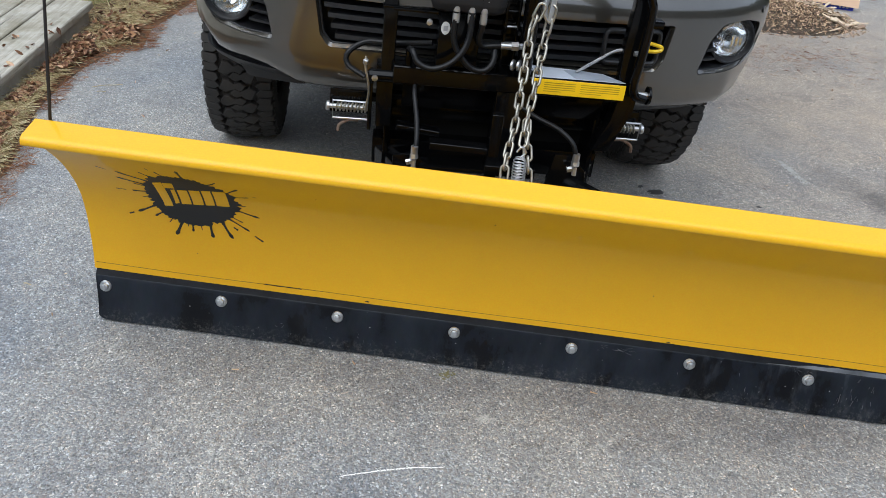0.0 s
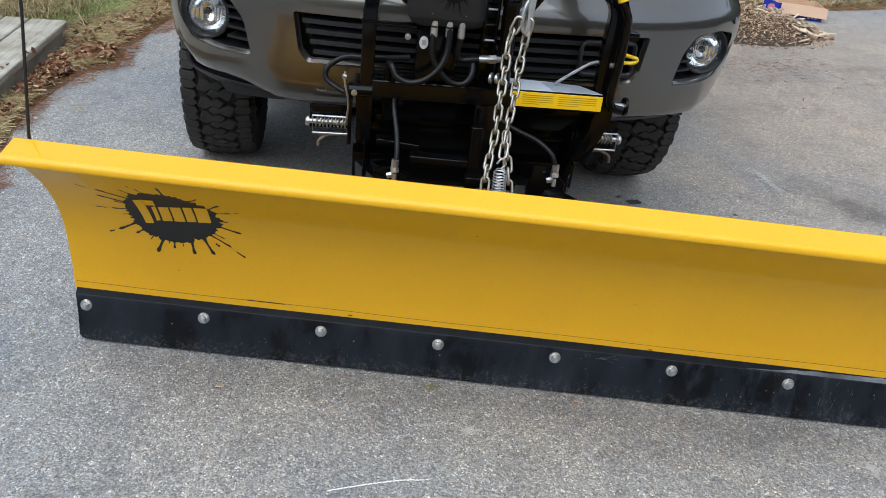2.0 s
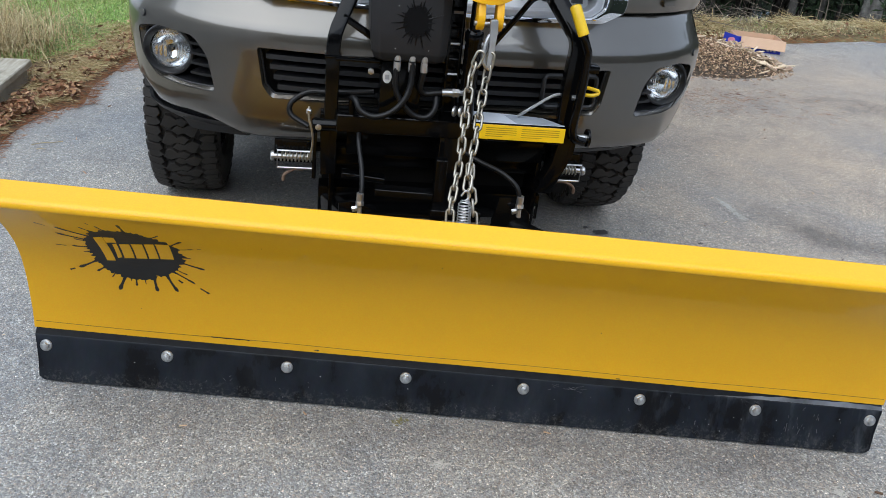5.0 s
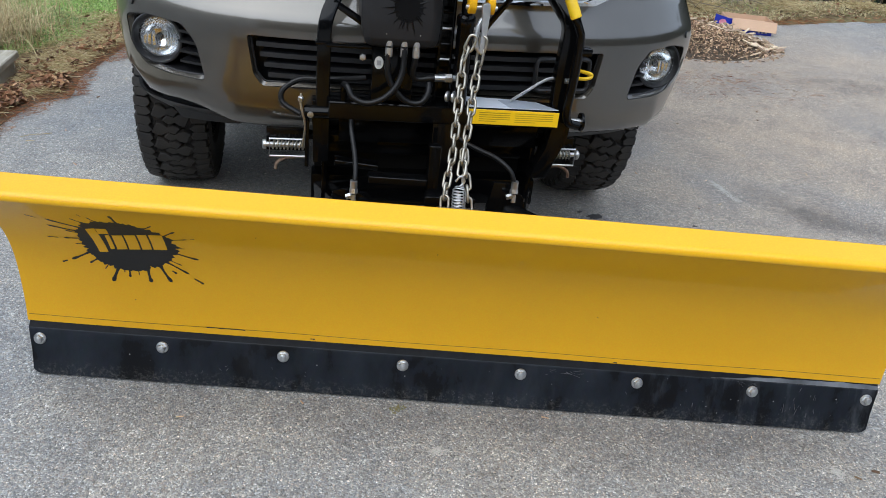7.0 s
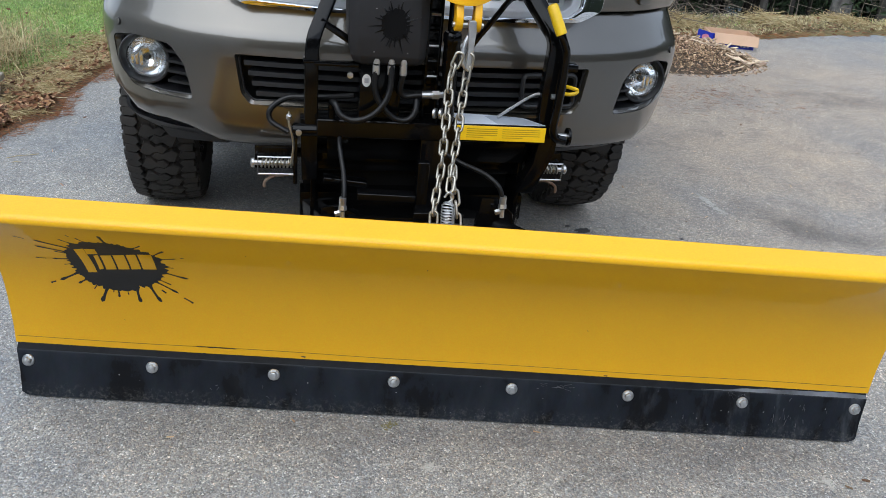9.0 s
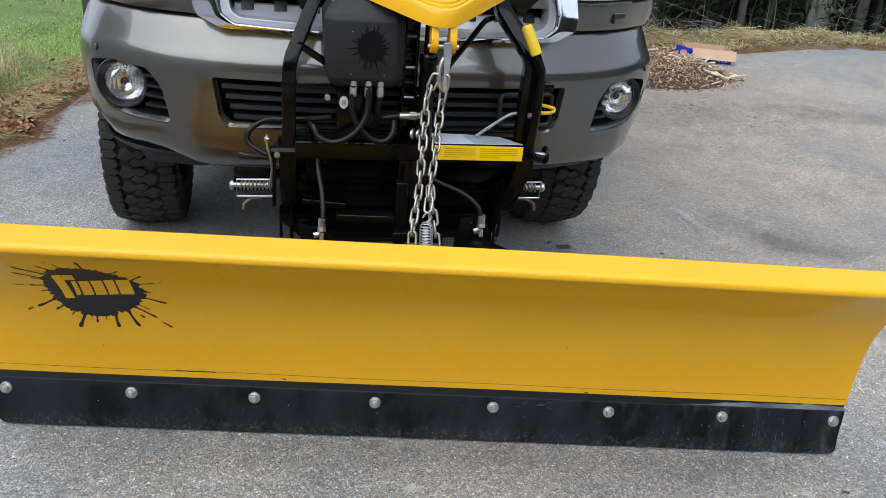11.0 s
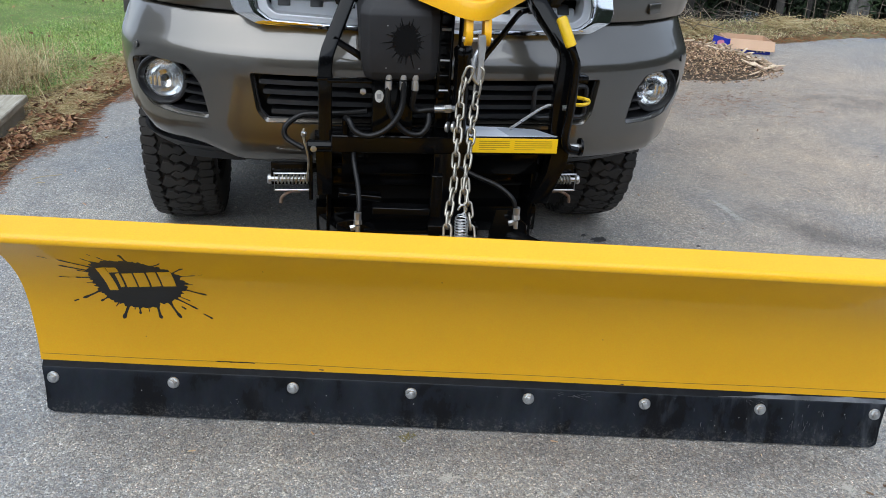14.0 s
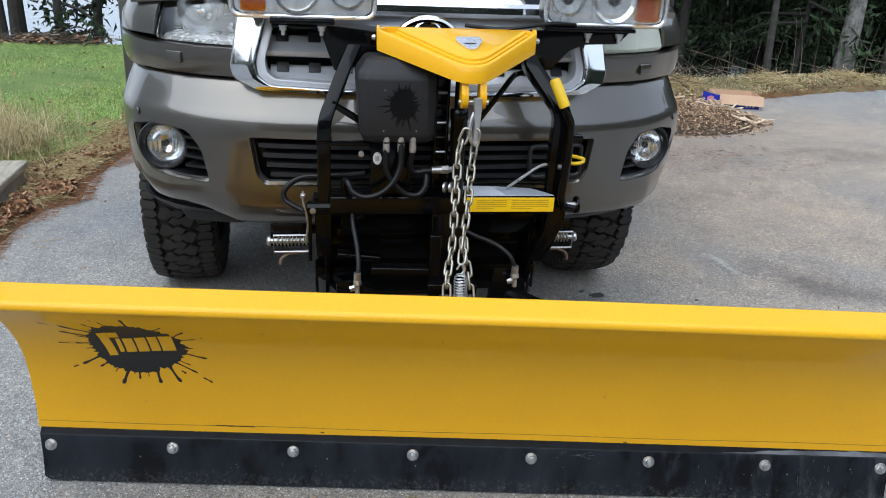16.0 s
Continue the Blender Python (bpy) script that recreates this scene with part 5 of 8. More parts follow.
    for turn, reach, w, bend in ((151, 1.65, 2.1, -5), (161, 1.58, 1.9, -3), (134, 1.34, 1.4, -3), (180, 1.27, 1.6, -4), (164, 1.22, 1.2, -2), (-169, 1.1, 1.2, -3), (-146, 1.5, 2.6, -5), (-134, 1.25, 2.1, 0), (-118, 1.2, 1.4, -2),
                                 (-106, 1.54, 3.5, 0), (-92, 1.26, 2.1, -2), (-98, 1.12, 1.2, -2), (-82, 1.16, 1.2, 1), (-73, 1.42, 3.3, 6), (-56, 1.53, 3.1, 9), (-36, 1.52, 1.9, 1), (-29, 1.24, 1.2, 1), (-12, 1.49, 2.1, 5), (4, 1.2, 1.2, 0),
                                 (22, 1.39, 1.2, 3), (37, 1.36, 1.9, -6), (57, 1.2, 1.9, 5), (93, 1.34, 3.1, -2), (117, 1.25, 1.6, -3)):
        drip(turn, 0.88, reach, w * 0.0030, w * 0.0010, bend, w * 0.0006 if reach > 1.2 else 0.0)
    for turn, start, reach, w in ((153, 1.81, 2.02, 0.9), (-179, 1.39, 1.62, 0.9), (-146, 1.61, 1.75, 1.6), (-44, 1.21, 1.34, 1.9), (-38, 1.69, 1.95, 1.6), (22, 1.47, 1.56, 0.7), (120, 1.32, 1.42, 1.2)):
        drip(turn, start, reach, w * 0.0012, w * 0.0012, 0, w * 0.0006)

    def bar(pts, off=0.0022):
        g = bmesh.new()
        pts = [(u, v * 1.2 + 0.006) for u, v in pts]
        (u0, v0), (u1, v1), (u2, v2), (u3, v3) = pts
        A, B = [], []
        for i in range(5):
            f = i / 4
            A.append([loc(u0 + (u3 - u0) * f, v0 + (v3 - v0) * f, off), loc(u1 + (u2 - u1) * f, v1 + (v2 - v1) * f, off)])
            B.append([loc(u0 + (u3 - u0) * f, v0 + (v3 - v0) * f, off - 0.0008), loc(u1 + (u2 - u1) * f, v1 + (v2 - v1) * f, off - 0.0008)])
        part("emblem_bar", grid_shell(g, A, B), YELLOW, decal, smooth=0)
    bar([(-0.074, -0.038), (-0.052, -0.035), (-0.066, 0.040), (-0.090, 0.034)])
    bar([(-0.062, 0.022), (-0.036, 0.026), (-0.038, 0.042), (-0.064, 0.039)])
    for u, w in ((-0.044, 0.011), (-0.027, 0.026), (0.004, 0.028), (0.037, 0.024), (0.066, 0.034)):
        h0, h1 = -0.026 + 0.13 * (u + 0.044), 0.018 + 0.17 * (u + 0.044)
        bar([(u, h0), (u + w, h0 + 0.004), (u + w - 0.004, h1 + 0.004), (u - 0.004, h1)])
    # marker rod
    rod = tube(bmesh.new(), [(-1.150, -0.150, 0.60), (-1.156, -0.160, 0.668), (-1.140, -0.142, 0.937), (-1.128, -0.128, 1.22)], [0.0042, 0.0040, 0.0036, 0.0032], 10)
    part("marker_rod", rod, surface("dark_marker_rod", (0.016, 0.012, 0.010), rough=0.45), plow, "thin dark blade marker rod")
    # back of the blade
    for a in (-1.1, -0.72, -0.36, 0.0, 0.36, 0.72, 1.1):
        rib = [(p.y + 0.006, p.z) for p in MOLD_CURVE[::4]] + [(-0.10, 0.63), (0.05, 0.45), (0.09, 0.30), (0.09, 0.17)]
        part("rib", prism(bmesh.new(), rib, "x", a - 0.005, a + 0.005), YELLOW, plow)
    part("bottom_angle", box(bmesh.new(), (0, 0.06, 0.175), (2.3, 0.09, 0.05), (0, 0, 0), 0.008), YELLOW, plow)
    part("hinge_channel", box(bmesh.new(), (0, 0.10, 0.28), (0.9, 0.08, 0.12), (0, 0, 0), 0.01), BLACK, plow)
    return plow


build_blade()


# ---- the plow's headgear and push frame on the vehicle ----
def splat_mesh(c, r, seed, depth=0.0015):
    rng = random.Random(seed)
    bm = bmesh.new()
    c = Vector(c)
    n = 90
    ring = []
    for i in range(n):
        th = 2 * math.pi * i / n
        q = r * (1 + 0.10 * noise.noise(Vector((math.cos(th) * 6, math.sin(th) * 6, seed))) + 0.05 * rng.random())
        ring.append((c.x + q * math.cos(th), c.z + q * 1.1 * math.sin(th)))
    prism(bm, ring, "y", c.y - depth, c.y + 0.003)
    rays = []
    for i in range(21):
        th = 2 * math.pi * (i + rng.uniform(-0.35, 0.35)) / 21
        l = r * rng.uniform(1.15, 1.95)
        d = Vector((math.cos(th), 0, math.sin(th) * 1.15))
        rays.append(tube(bmesh.new(), [c + d * r * 0.8, c + d * (r + l) * 0.55, c + d * l], [0.0030, 0.0011, 0.0006], 5))
    return bm, rays


def build_headgear():
    hg = thing("plow_headgear", pose(0, 0, 0), "black steel plow mounting frame with hydraulic unit bolted before the bumper", "plow mount")
    # main cross tube with a flat shelf
    part("cross_tube", box(bmesh.new(), (0.04, -0.13, 0.672), (0.69, 0.10, 0.054), (0, 0.35, 0), 0.007, 3), BLACK, hg, "black box-section cross tube")
    lab = part("warning_label", box(bmesh.new(), (0.247, -0.1812, 0.6745), (0.278, 0.0016, 0.046), (0, 0.35, 0), 0.0006, 1), DECAL_YELLOW, hg, "yellow warning label with small print")
    for x0, w in ((0.140, 0.095), (0.250, 0.118)):
        for k in range(5):
            ww = w * (1 if k < 4 else 0.55)
            part("print_line", box(bmesh.new(), (x0 + ww / 2, -0.1823, 0.6885 - 0.0065 * k), (ww, 0.0006, 0.0022)), INK_BROWN, lab, smooth=0)
    shelf = prism(bmesh.new(), [(0.11, -0.175), (0.385, -0.175), (0.33, -0.105), (0.235, -0.085), (0.11, -0.075)], "z", 0.7012, 0.7025)
    part("grey_label", shelf, DECAL_GREY, hg, "pale grey instruction label")
    part("grey_label_dark", prism(bmesh.new(), [(0.235, -0.174), (0.380, -0.174), (0.325, -0.108), (0.236, -0.088), (0.21, -0.10)], "z", 0.7028, 0.7034), surface("label_mid_grey", (0.36, 0.40, 0.46), rough=0.35, bump=0.02), hg)
    part("lower_plate", box(bmesh.new(), (0.04, -0.10, 0.60), (0.62, 0.012, 0.10), (10, 0, 0), 0.003), BLACK, hg)
    # rails and post of the push frame behind the chain
    for x0, z0, x1, z1, y, h in ((-0.283, 0.509, -0.150, 0.494, -0.15, 0.016), (-0.190, 0.520, -0.021, 0.513, -0.30, 0.022), (-0.025, 0.462, 0.125, 0.458, -0.31, 0.030)):
        bar = box(bmesh.new(), ((x0 + x1) / 2, y, (z0 + z1) / 2), (x1 - x0, 0.045, h), (0, -math.degrees(math.atan2(z1 - z0, x1 - x0)), 0), 0.004, 3)
        part("frame_rail", bar, BLACK, hg)
    part("frame_post", box(bmesh.new(), (0.0, -0.285, 0.50), (0.034, 0.030, 0.24), (0, 0, 0), 0.004, 3), BLACK, hg)
    # uprights
    for pts in ([(-0.321, -0.13, 0.66), (-0.321, -0.13, 0.78), (-0.321, -0.13, 0.895), (-0.316, -0.125, 0.925), (-0.250, -0.05, 1.075), (-0.220, -0.03, 1.14)],
                [(0.394, -0.13, 0.66), (0.390, -0.13, 0.80), (0.397, -0.13, 0.935), (0.387, -0.125, 0.970), (0.316, -0.05, 1.070), (0.290, -0.03, 1.13)]):
        bm = square_tube(bmesh.new(), eased(pts, 0.018), 0.040 if pts[0][0] < 0 else 0.047, 0.042, 0.005)
        part("upright", bm, BLACK, hg, "bent black box-section upright")
    part("upright_tie", box(bmesh.new(), (-0.25, -0.145, 0.858), (0.13, 0.03, 0.012), (0, 0, 0), 0.003), BLACK, hg)
    part("collar", box(bmesh.new(), (-0.321, -0.13, 0.862), (0.048, 0.050, 0.010), (0, 0, 0), 0.003), BLACK, hg)
    part("brace", box(bmesh.new(), (-0.255, -0.12, 0.945), (0.10, 0.012, 0.02), (0, 32, 0), 0.003), BLACK, hg)
    # top plates by the grille, with the lamp brackets and their bolts
    for poly in ([(-0.465, 1.187), (-0.465, 1.172), (-0.330, 1.172), (-0.318, 1.143), (-0.287, 1.055), (-0.255, 1.050), (-0.207, 1.075), (-0.140, 1.100), (-0.140, 1.160), (-0.165, 1.168), (-0.28, 1.180)],
                 [(0.300, 1.185), (0.614, 1.187), (0.580, 1.150), (0.470, 1.145), (0.425, 1.125), (0.385, 1.082), (0.374, 1.066), (0.336, 1.068), (0.280, 1.100), (0.280, 1.170)]):
        part("top_plate", prism(bmesh.new(), poly, "y", -0.055, -0.043, 0.002), BLACK, hg, "black steel gusset plate")
    for x0, x1, bolts in ((-0.470, -0.285, (-0.432, -0.323)), (0.345, 0.628, (0.476, 0.575))):
        lb = part("light_bracket", box(bmesh.new(), ((x0 + x1) / 2, -0.015, 1.190), (x1 - x0, 0.10, 0.012), (0, 0, 0), 0.003), BLACK, hg, "black lamp bracket plate")
        for x in bolts:
            bo = lathe(bmesh.new(), [(0.006, -0.004), (0.006, 0.010), (0.0105, 0.010), (0.0105, 0.019), (0.013, 0.020), (0.013, 0.023)], pose(x, -0.066, 1.158), 12)
            part("bracket_bolt", bo, ZINC, lb, "zinc bolt")
    part("lamp_cable", tube(bmesh.new(), spline([(0.10, -0.04, 1.192), (0.20, -0.06, 1.186), (0.28, -0.07, 1.196), (0.36, -0.06, 1.206), (0.44, -0.05, 1.204)], 6), 0.006, 8), HOSE, hg, "black lamp cable")
    # the plow's own headlights on the brackets
    for x0, x1, s in ((-0.576, -0.170, -1), (0.345, 0.723, 1)):
        w, cx = x1 - x0, (x0 + x1) / 2
        base, top, y0, y1 = 1.204, 1.365, -0.085, 0.045
        shell = bmesh.new()
        front = rounded([(x0, base), (x1, base), (x1, top), (x0, top)], 0.03, 5)
        prism(shell, front, "y", y0 + 0.045, y1, 0.008)
        unit = part("plow_headlight", shell, DARK_TRIM, hg, "rectangular clear plow headlight with amber end lens")
        rim = tube(bmesh.new(), [(x, y0 + 0.040, z) for x, z in front], 0.0075, 8, True)
        part("lamp_rim", rim, SATIN, unit)
        inner = rounded([(x0 + 0.01, base + 0.008), (x1 - 0.01, base + 0.008), (x1 - 0.01, top - 0.01), (x0 + 0.01, top - 0.01)], 0.024, 5)
        part("reflector_pan", prism(bmesh.new(), inner, "y", y0 + 0.040, y0 + 0.044), REFLECTOR, unit)
        for bx, r in ((cx + s * 0.02 + 0.0, 0.066), (cx - s * 0.125, 0.052)):
            m = pose(bx, y0 + 0.038, base + 0.074, 90, 0, 0)
            part("bowl", lathe(bmesh.new(), [(r, 0.010), (r * 0.95, 0.006), (r * 0.80, -0.004), (r * 0.45, -0.012), (0.002, -0.014)], m, 32, cap=False), REFLECTOR, unit)
            part("bulb", lathe(bmesh.new(), [(0.016, -0.012), (0.017, 0.008), (0.010, 0.016), (0.001, 0.018)], m, 16), DARK_TRIM, unit)
        ex = x0 + 0.062 if s < 0 else x1 - 0.062
        ec = rounded([(ex - 0.036, base + 0.014), (ex + 0.036, base + 0.014), (ex + 0.036, top - 0.02), (ex - 0.036, top - 0.02)], 0.012, 4)
        part("amber_lens", prism(bmesh.new(), ec, "y", y0 + 0.022, y0 + 0.034, 0.003), AMBER, unit, "amber turn signal lens")
        g = bmesh.new()
        nx, nz = 14, 8
        def skin(inset):
            return [[Vector((x0 + 0.006 + (w - 0.012) * i / nx, y0 + inset + 0.030 * (2 * i / nx - 1) ** 4 + 0.022 * (2 * k / nz - 1) ** 4, base + 0.004 + (top - base - 0.008) * k / nz)) for k in range(nz + 1)] for i in range(nx + 1)]
        cl = part("lens", grid_shell(g, skin(0.0), skin(0.004)), LENS, unit, "clear lamp glass")
        cl.visible_shadow = False
    # yellow lift arm cover
    def slope_z(y, top):
        f = max(-0.06, (y + 0.125) / -0.201)
        return 1.184 - 0.066 * f if top else 1.127 - 0.055 * f

    def vee(k, top, rise=0.0):
        """The arm's outline, drawn in by k, at its foot or rim; it slopes down to the nose."""
        pts = [(-0.171 + k * 1.1, -0.125 + 0.55 * k), (0.080, -0.358 + 1.45 * k), (0.303 - k * 1.1, -0.125 + 0.55 * k), (0.285 - k, -0.085 - 0.3 * k), (-0.150 + k, -0.085 - 0.3 * k)]
        return [(x, y, slope_z(y, top) + rise) for x, y in pts]

    def panel(k, rise):
        pts = [(-0.118 + k, -0.108 + 0.5 * k), (0.086, -0.318 + 1.4 * k), (0.282 - k, -0.108 + 0.5 * k), (0.270 - k, -0.088 - 0.2 * k), (-0.104 + k, -0.088 - 0.2 * k)]
        return [(x, y, slope_z(y, True) + rise) for x, y in pts]
    bm = bmesh.new()
    lv = [vee(0.0, False), vee(0.0, True, -0.002), vee(0.0015, True), vee(0.0075, True), vee(0.009, True, -0.002), vee(0.010, True, -0.016), panel(0.0, -0.016), panel(0.001, -0.010), panel(0.007, -0.009), panel(0.008, -0.003), panel(0.014, -0.001)]
    rings = []
    for q in lv:
        loop = []
        for i in range(5):
            p, a, b = Vector(q[i]), Vector(q[i - 1]), Vector(q[(i + 1) % 5])
            r = 0.085 if i == 1 else 0.010
            sa, eb = p + (a - p).normalized() * r, p + (b - p).normalized() * r
            for j in range(9):
                t = j / 8
                loop.append((1 - t) ** 2 * sa + 2 * t * (1 - t) * p + t * t * eb)
        rings.append([bm.verts.new(p) for p in loop])
    for a, b in zip(rings, rings[1:]):
        for i in range(len(a)):
            bm.faces.new((a[i], a[(i + 1) % len(a)], b[(i + 1) % len(a)], b[i]))
    bm.faces.new(rings[0][::-1])
    bm.faces.new(rings[-1])
    cover = part("lift_arm", bm, YELLOW, hg, "yellow triangular lift arm cover", 40)
    for x in (-0.164, 0.296):
        part("end_tab", prism(bmesh.new(), rounded([(-0.130, 1.135), (-0.092, 1.135), (-0.096, 1.194), (-0.126, 1.192)], 0.012, 4), "x", x - 0.004, x + 0.004, 0.0015), YELLOW, cover)
    pl = [(0.03, -0.165), (0.115, -0.165), (0.120, -0.18), (0.088, -0.215), (0.058, -0.215), (0.025, -0.18)]
    bm = bmesh.new()
    slope = pose(0.088, -0.196, 1.1600, 18, 0, 0)
    prism(bm, rounded([(0.82 * (x - 0.072), 1.5 * (y + 0.19)) for x, y in pl], 0.008, 3), "z", -0.002, 0.004, 0, slope)
    part("badge_plate", bm, SATIN, cover, "small silver badge plate")
    part("badge_mark", box(bmesh.new(), (0, -0.006, 0.0042), (0.034, 0.006, 0.0008), (0, 0, 0), 0, 1, slope), INK, cover)
    for x, s in ((-0.172, -1), (0.303, 1)):
        part("arm_pin", lathe(bmesh.new(), [(0.0085, 0), (0.0085, 0.006), (0.006, 0.010), (0.001, 0.010)], pose(x, -0.11, 1.160, 0, s * 90, 0), 16), ZINC, cover)
    # clevis ears and pin
    for x in (0.060, 0.110):
        e = prism(bmesh.new(), rounded([(-0.278, 1.10), (-0.305, 1.10), (-0.328, 1.035), (-0.326, 1.016), (-0.312, 1.0), (-0.296, 1.0), (-0.283, 1.016), (-0.280, 1.05)], 0.012, 4), "x", x - 0.010, x + 0.010, 0.003)
        part("clevis_ear", e, YELLOW, cover)
    part("clevis_pin", tube(bmesh.new(), [(0.044, -0.306, 1.018), (0.128, -0.306, 1.018)], 0.007, 12), ZINC, cover)
    # lift ram and its guard post
    part("lift_ram", lathe(bmesh.new(), [(0.024, 0.0), (0.024, 0.235), (0.027, 0.24), (0.027, 0.262), (0.022, 0.27), (0.016, 0.272), (0.016, 0.42), (0.001, 0.42)], pose(0.074, -0.17, 0.70), 28), BLACK, hg, "black hydraulic lift cylinder")
    for x in (0.012, 0.048):
        part("ram_guard", box(bmesh.new(), (x, -0.10, 0.90), (0.008, 0.05, 0.40), (0, 0, 0), 0.002), BLACK, hg)
    part("ram_guard_back", box(bmesh.new(), (0.03, -0.08, 0.90), (0.04, 0.008, 0.40)), BLACK, hg)
    for k in range(7):
        part("guard_rung", tube(bmesh.new(), [(0.008, -0.118, 0.78 + 0.045 * k), (0.05, -0.118, 0.78 + 0.045 * k)], 0.004, 8), ZINC if k % 2 else BLACK, hg)
    for k in range(2):
        part("guard_washer", lathe(bmesh.new(), [(0.016, 0), (0.016, 0.006), (0.012, 0.008), (0.001, 0.008)], pose(0.035 + 0.018 * k, -0.19, 0.735, 90, 0, 0) @ pose(0, 0, 0, 0, 60, 0), 20), ZINC, hg)
    # strut to the grille
    part("side_strut", tube(bmesh.new(), spline([(0.140, -0.09, 0.90), (0.165, -0.085, 0.935), (0.215, -0.075, 0.998), (0.255, -0.06, 1.046), (0.285, -0.045, 1.056)], 5), 0.0085, 8), BLACK, hg)
    # hydraulic power unit
    def cover_ring(x0, x1, yf, yb, ch, z):
        """One level of the moulded cover: a box with chamfered front corners."""
        return [(x0, yb, z), (x0, yf + ch * 0.8, z), (x0 + ch, yf, z), (x1 - ch, yf, z), (x1, yf + ch * 0.8, z), (x1, yb, z)]
    rows = [cover_ring(-0.194, -0.020, -0.185, -0.075, 0.016, 0.868), cover_ring(-0.208, -0.010, -0.203, -0.065, 0.020, 0.878), cover_ring(-0.216, -0.003, -0.212, -0.06, 0.022, 0.898), cover_ring(-0.222, -0.001, -0.216, -0.055, 0.024, 0.95),
            cover_ring(-0.227, -0.001, -0.216, -0.055, 0.026, 1.058), cover_ring(-0.224, -0.004, -0.209, -0.058, 0.028, 1.074), cover_ring(-0.200, -0.018, -0.178, -0.065, 0.028, 1.108), cover_ring(-0.188, -0.028, -0.160, -0.07, 0.024, 1.113)]
    bm = bmesh.new()
    rings = [[bm.verts.new(v) for v in row] for row in rows]
    for a, b in zip(rings, rings[1:]):
        for i in range(6):
            bm.faces.new((a[i], a[(i + 1) % 6], b[(i + 1) % 6], b[i]))
    bm.faces.new(rings[0][::-1])
    bm.faces.new(rings[-1])
    bmesh.ops.recalc_face_normals(bm, faces=bm.faces[:])
    bmesh.ops.bevel(bm, geom=bm.edges[:], offset=0.004, segments=2, profile=0.6, affect="EDGES")
    pu = part("power_unit_cover", bm, PLASTIC, hg, "textured black plastic power unit cover", 30)
    splat, rays = splat_mesh((-0.096, -0.2162, 0.990), 0.039, 4)
    part("embossed_splash", splat, EMBOSS, pu)
    for ray in rays:
        part("splash_ray", ray, EMBOSS, pu)
    for x, z in ((-0.150, 1.030), (-0.152, 0.912), (-0.058, 0.912)):
        part("cover_screw", lathe(bmesh.new(), [(0.0016, -0.002), (0.0016, 0.0008), (0.0006, 0.0012)], pose(x, -0.2160 if z > 0.95 else -0.2130, z, 90, 0, 0), 8), ZINC, pu)
    bm = bmesh.new()
    box(bm, (-0.125, -0.13, 0.785), (0.12, 0.09, 0.16), (0, 0, 0), 0.010, 2)
    part("pump_body", bm, BLACK, hg)
    part("pump_tag", lathe(bmesh.new(), [(0.016, 0), (0.016, 0.0015), (0.001, 0.0018)], pose(-0.166, -0.1752, 0.820, 90, 0, 0) @ Matrix.Diagonal((0.8, 1.15, 1, 1)), 28), surface("white_tag", (0.6, 0.6, 0.58), rough=0.4), hg, "round pale pump tag")
    part("tag_mark", box(bmesh.new(), (-0.166, -0.1775, 0.820), (0.012, 0.0006, 0.014)), surface("tag_grey", (0.3, 0.3, 0.3), rough=0.5), hg)
    part("drain_bolt", lathe(bmesh.new(), [(0.006, 0), (0.006, 0.010), (0.009, 0.012), (0.009, 0.022), (0.001, 0.024)], pose(-0.215, -0.19, 0.842, 90, -30, 0), 6), ZINC, hg)
    # hoses below the unit
    for i, path in enumerate(([(-0.142, -0.2, 0.885), (-0.142, -0.205, 0.80), (-0.120, -0.21, 0.755), (-0.085, -0.21, 0.722), (-0.045, -0.21, 0.718), (-0.022, -0.20, 0.745), (-0.020, -0.18, 0.785)],
                              [(-0.100, -0.2, 0.885), (-0.100, -0.21, 0.815), (-0.118, -0.22, 0.765), (-0.155, -0.222, 0.728), (-0.20, -0.215, 0.712), (-0.238, -0.205, 0.725), (-0.252, -0.19, 0.750), (-0.262, -0.16, 0.748)],
                              [(-0.065, -0.2, 0.880), (-0.066, -0.2, 0.84), (-0.070, -0.195, 0.80), (-0.055, -0.19, 0.782), (-0.02, -0.19, 0.786), (0.01, -0.19, 0.788)])):
        h = part("hydraulic_hose", tube(bmesh.new(), spline(path, 6), 0.0090, 12), HOSE, hg, "thick black hydraulic hose")
        p = path[0]
        part("hose_fitting", lathe(bmesh.new(), [(0.0095, 0.0), (0.0108, 0.002), (0.0108, 0.026), (0.0092, 0.027), (0.0092, 0.031), (0.0105, 0.032), (0.0105, 0.046)], pose(p[0], p[1], 0.846), 14), ZINC, h)
    eb = bmesh.new()
    tube(eb, [(-0.005, -0.19, 0.788), (0.025, -0.19, 0.789)], 0.0105, 12)
    tube(eb, [(0.025, -0.19, 0.789), (0.045, -0.19, 0.790)], 0.0135, 6)
    tube(eb, [(0.045, -0.19, 0.790), (0.062, -0.185, 0.790)], 0.009, 10)
    part("hose_coupling", eb, ZINC, hg, "zinc hose coupling")
    part("side_hose", tube(bmesh.new(), spline([(-0.195, -0.12, 0.758), (-0.26, -0.10, 0.745), (-0.33, -0.07, 0.732), (-0.39, -0.06, 0.725), (-0.437, -0.07, 0.695), (-0.438, -0.08, 0.660), (-0.385, -0.10, 0.632)], 6), 0.0085, 10), HOSE, hg, "black cable loop")
    part("elbow", tube(bmesh.new(), spline([(-0.262, -0.165, 0.70), (-0.262, -0.17, 0.73), (-0.262, -0.175, 0.748)], 4), 0.010, 10), BLACK, hg)
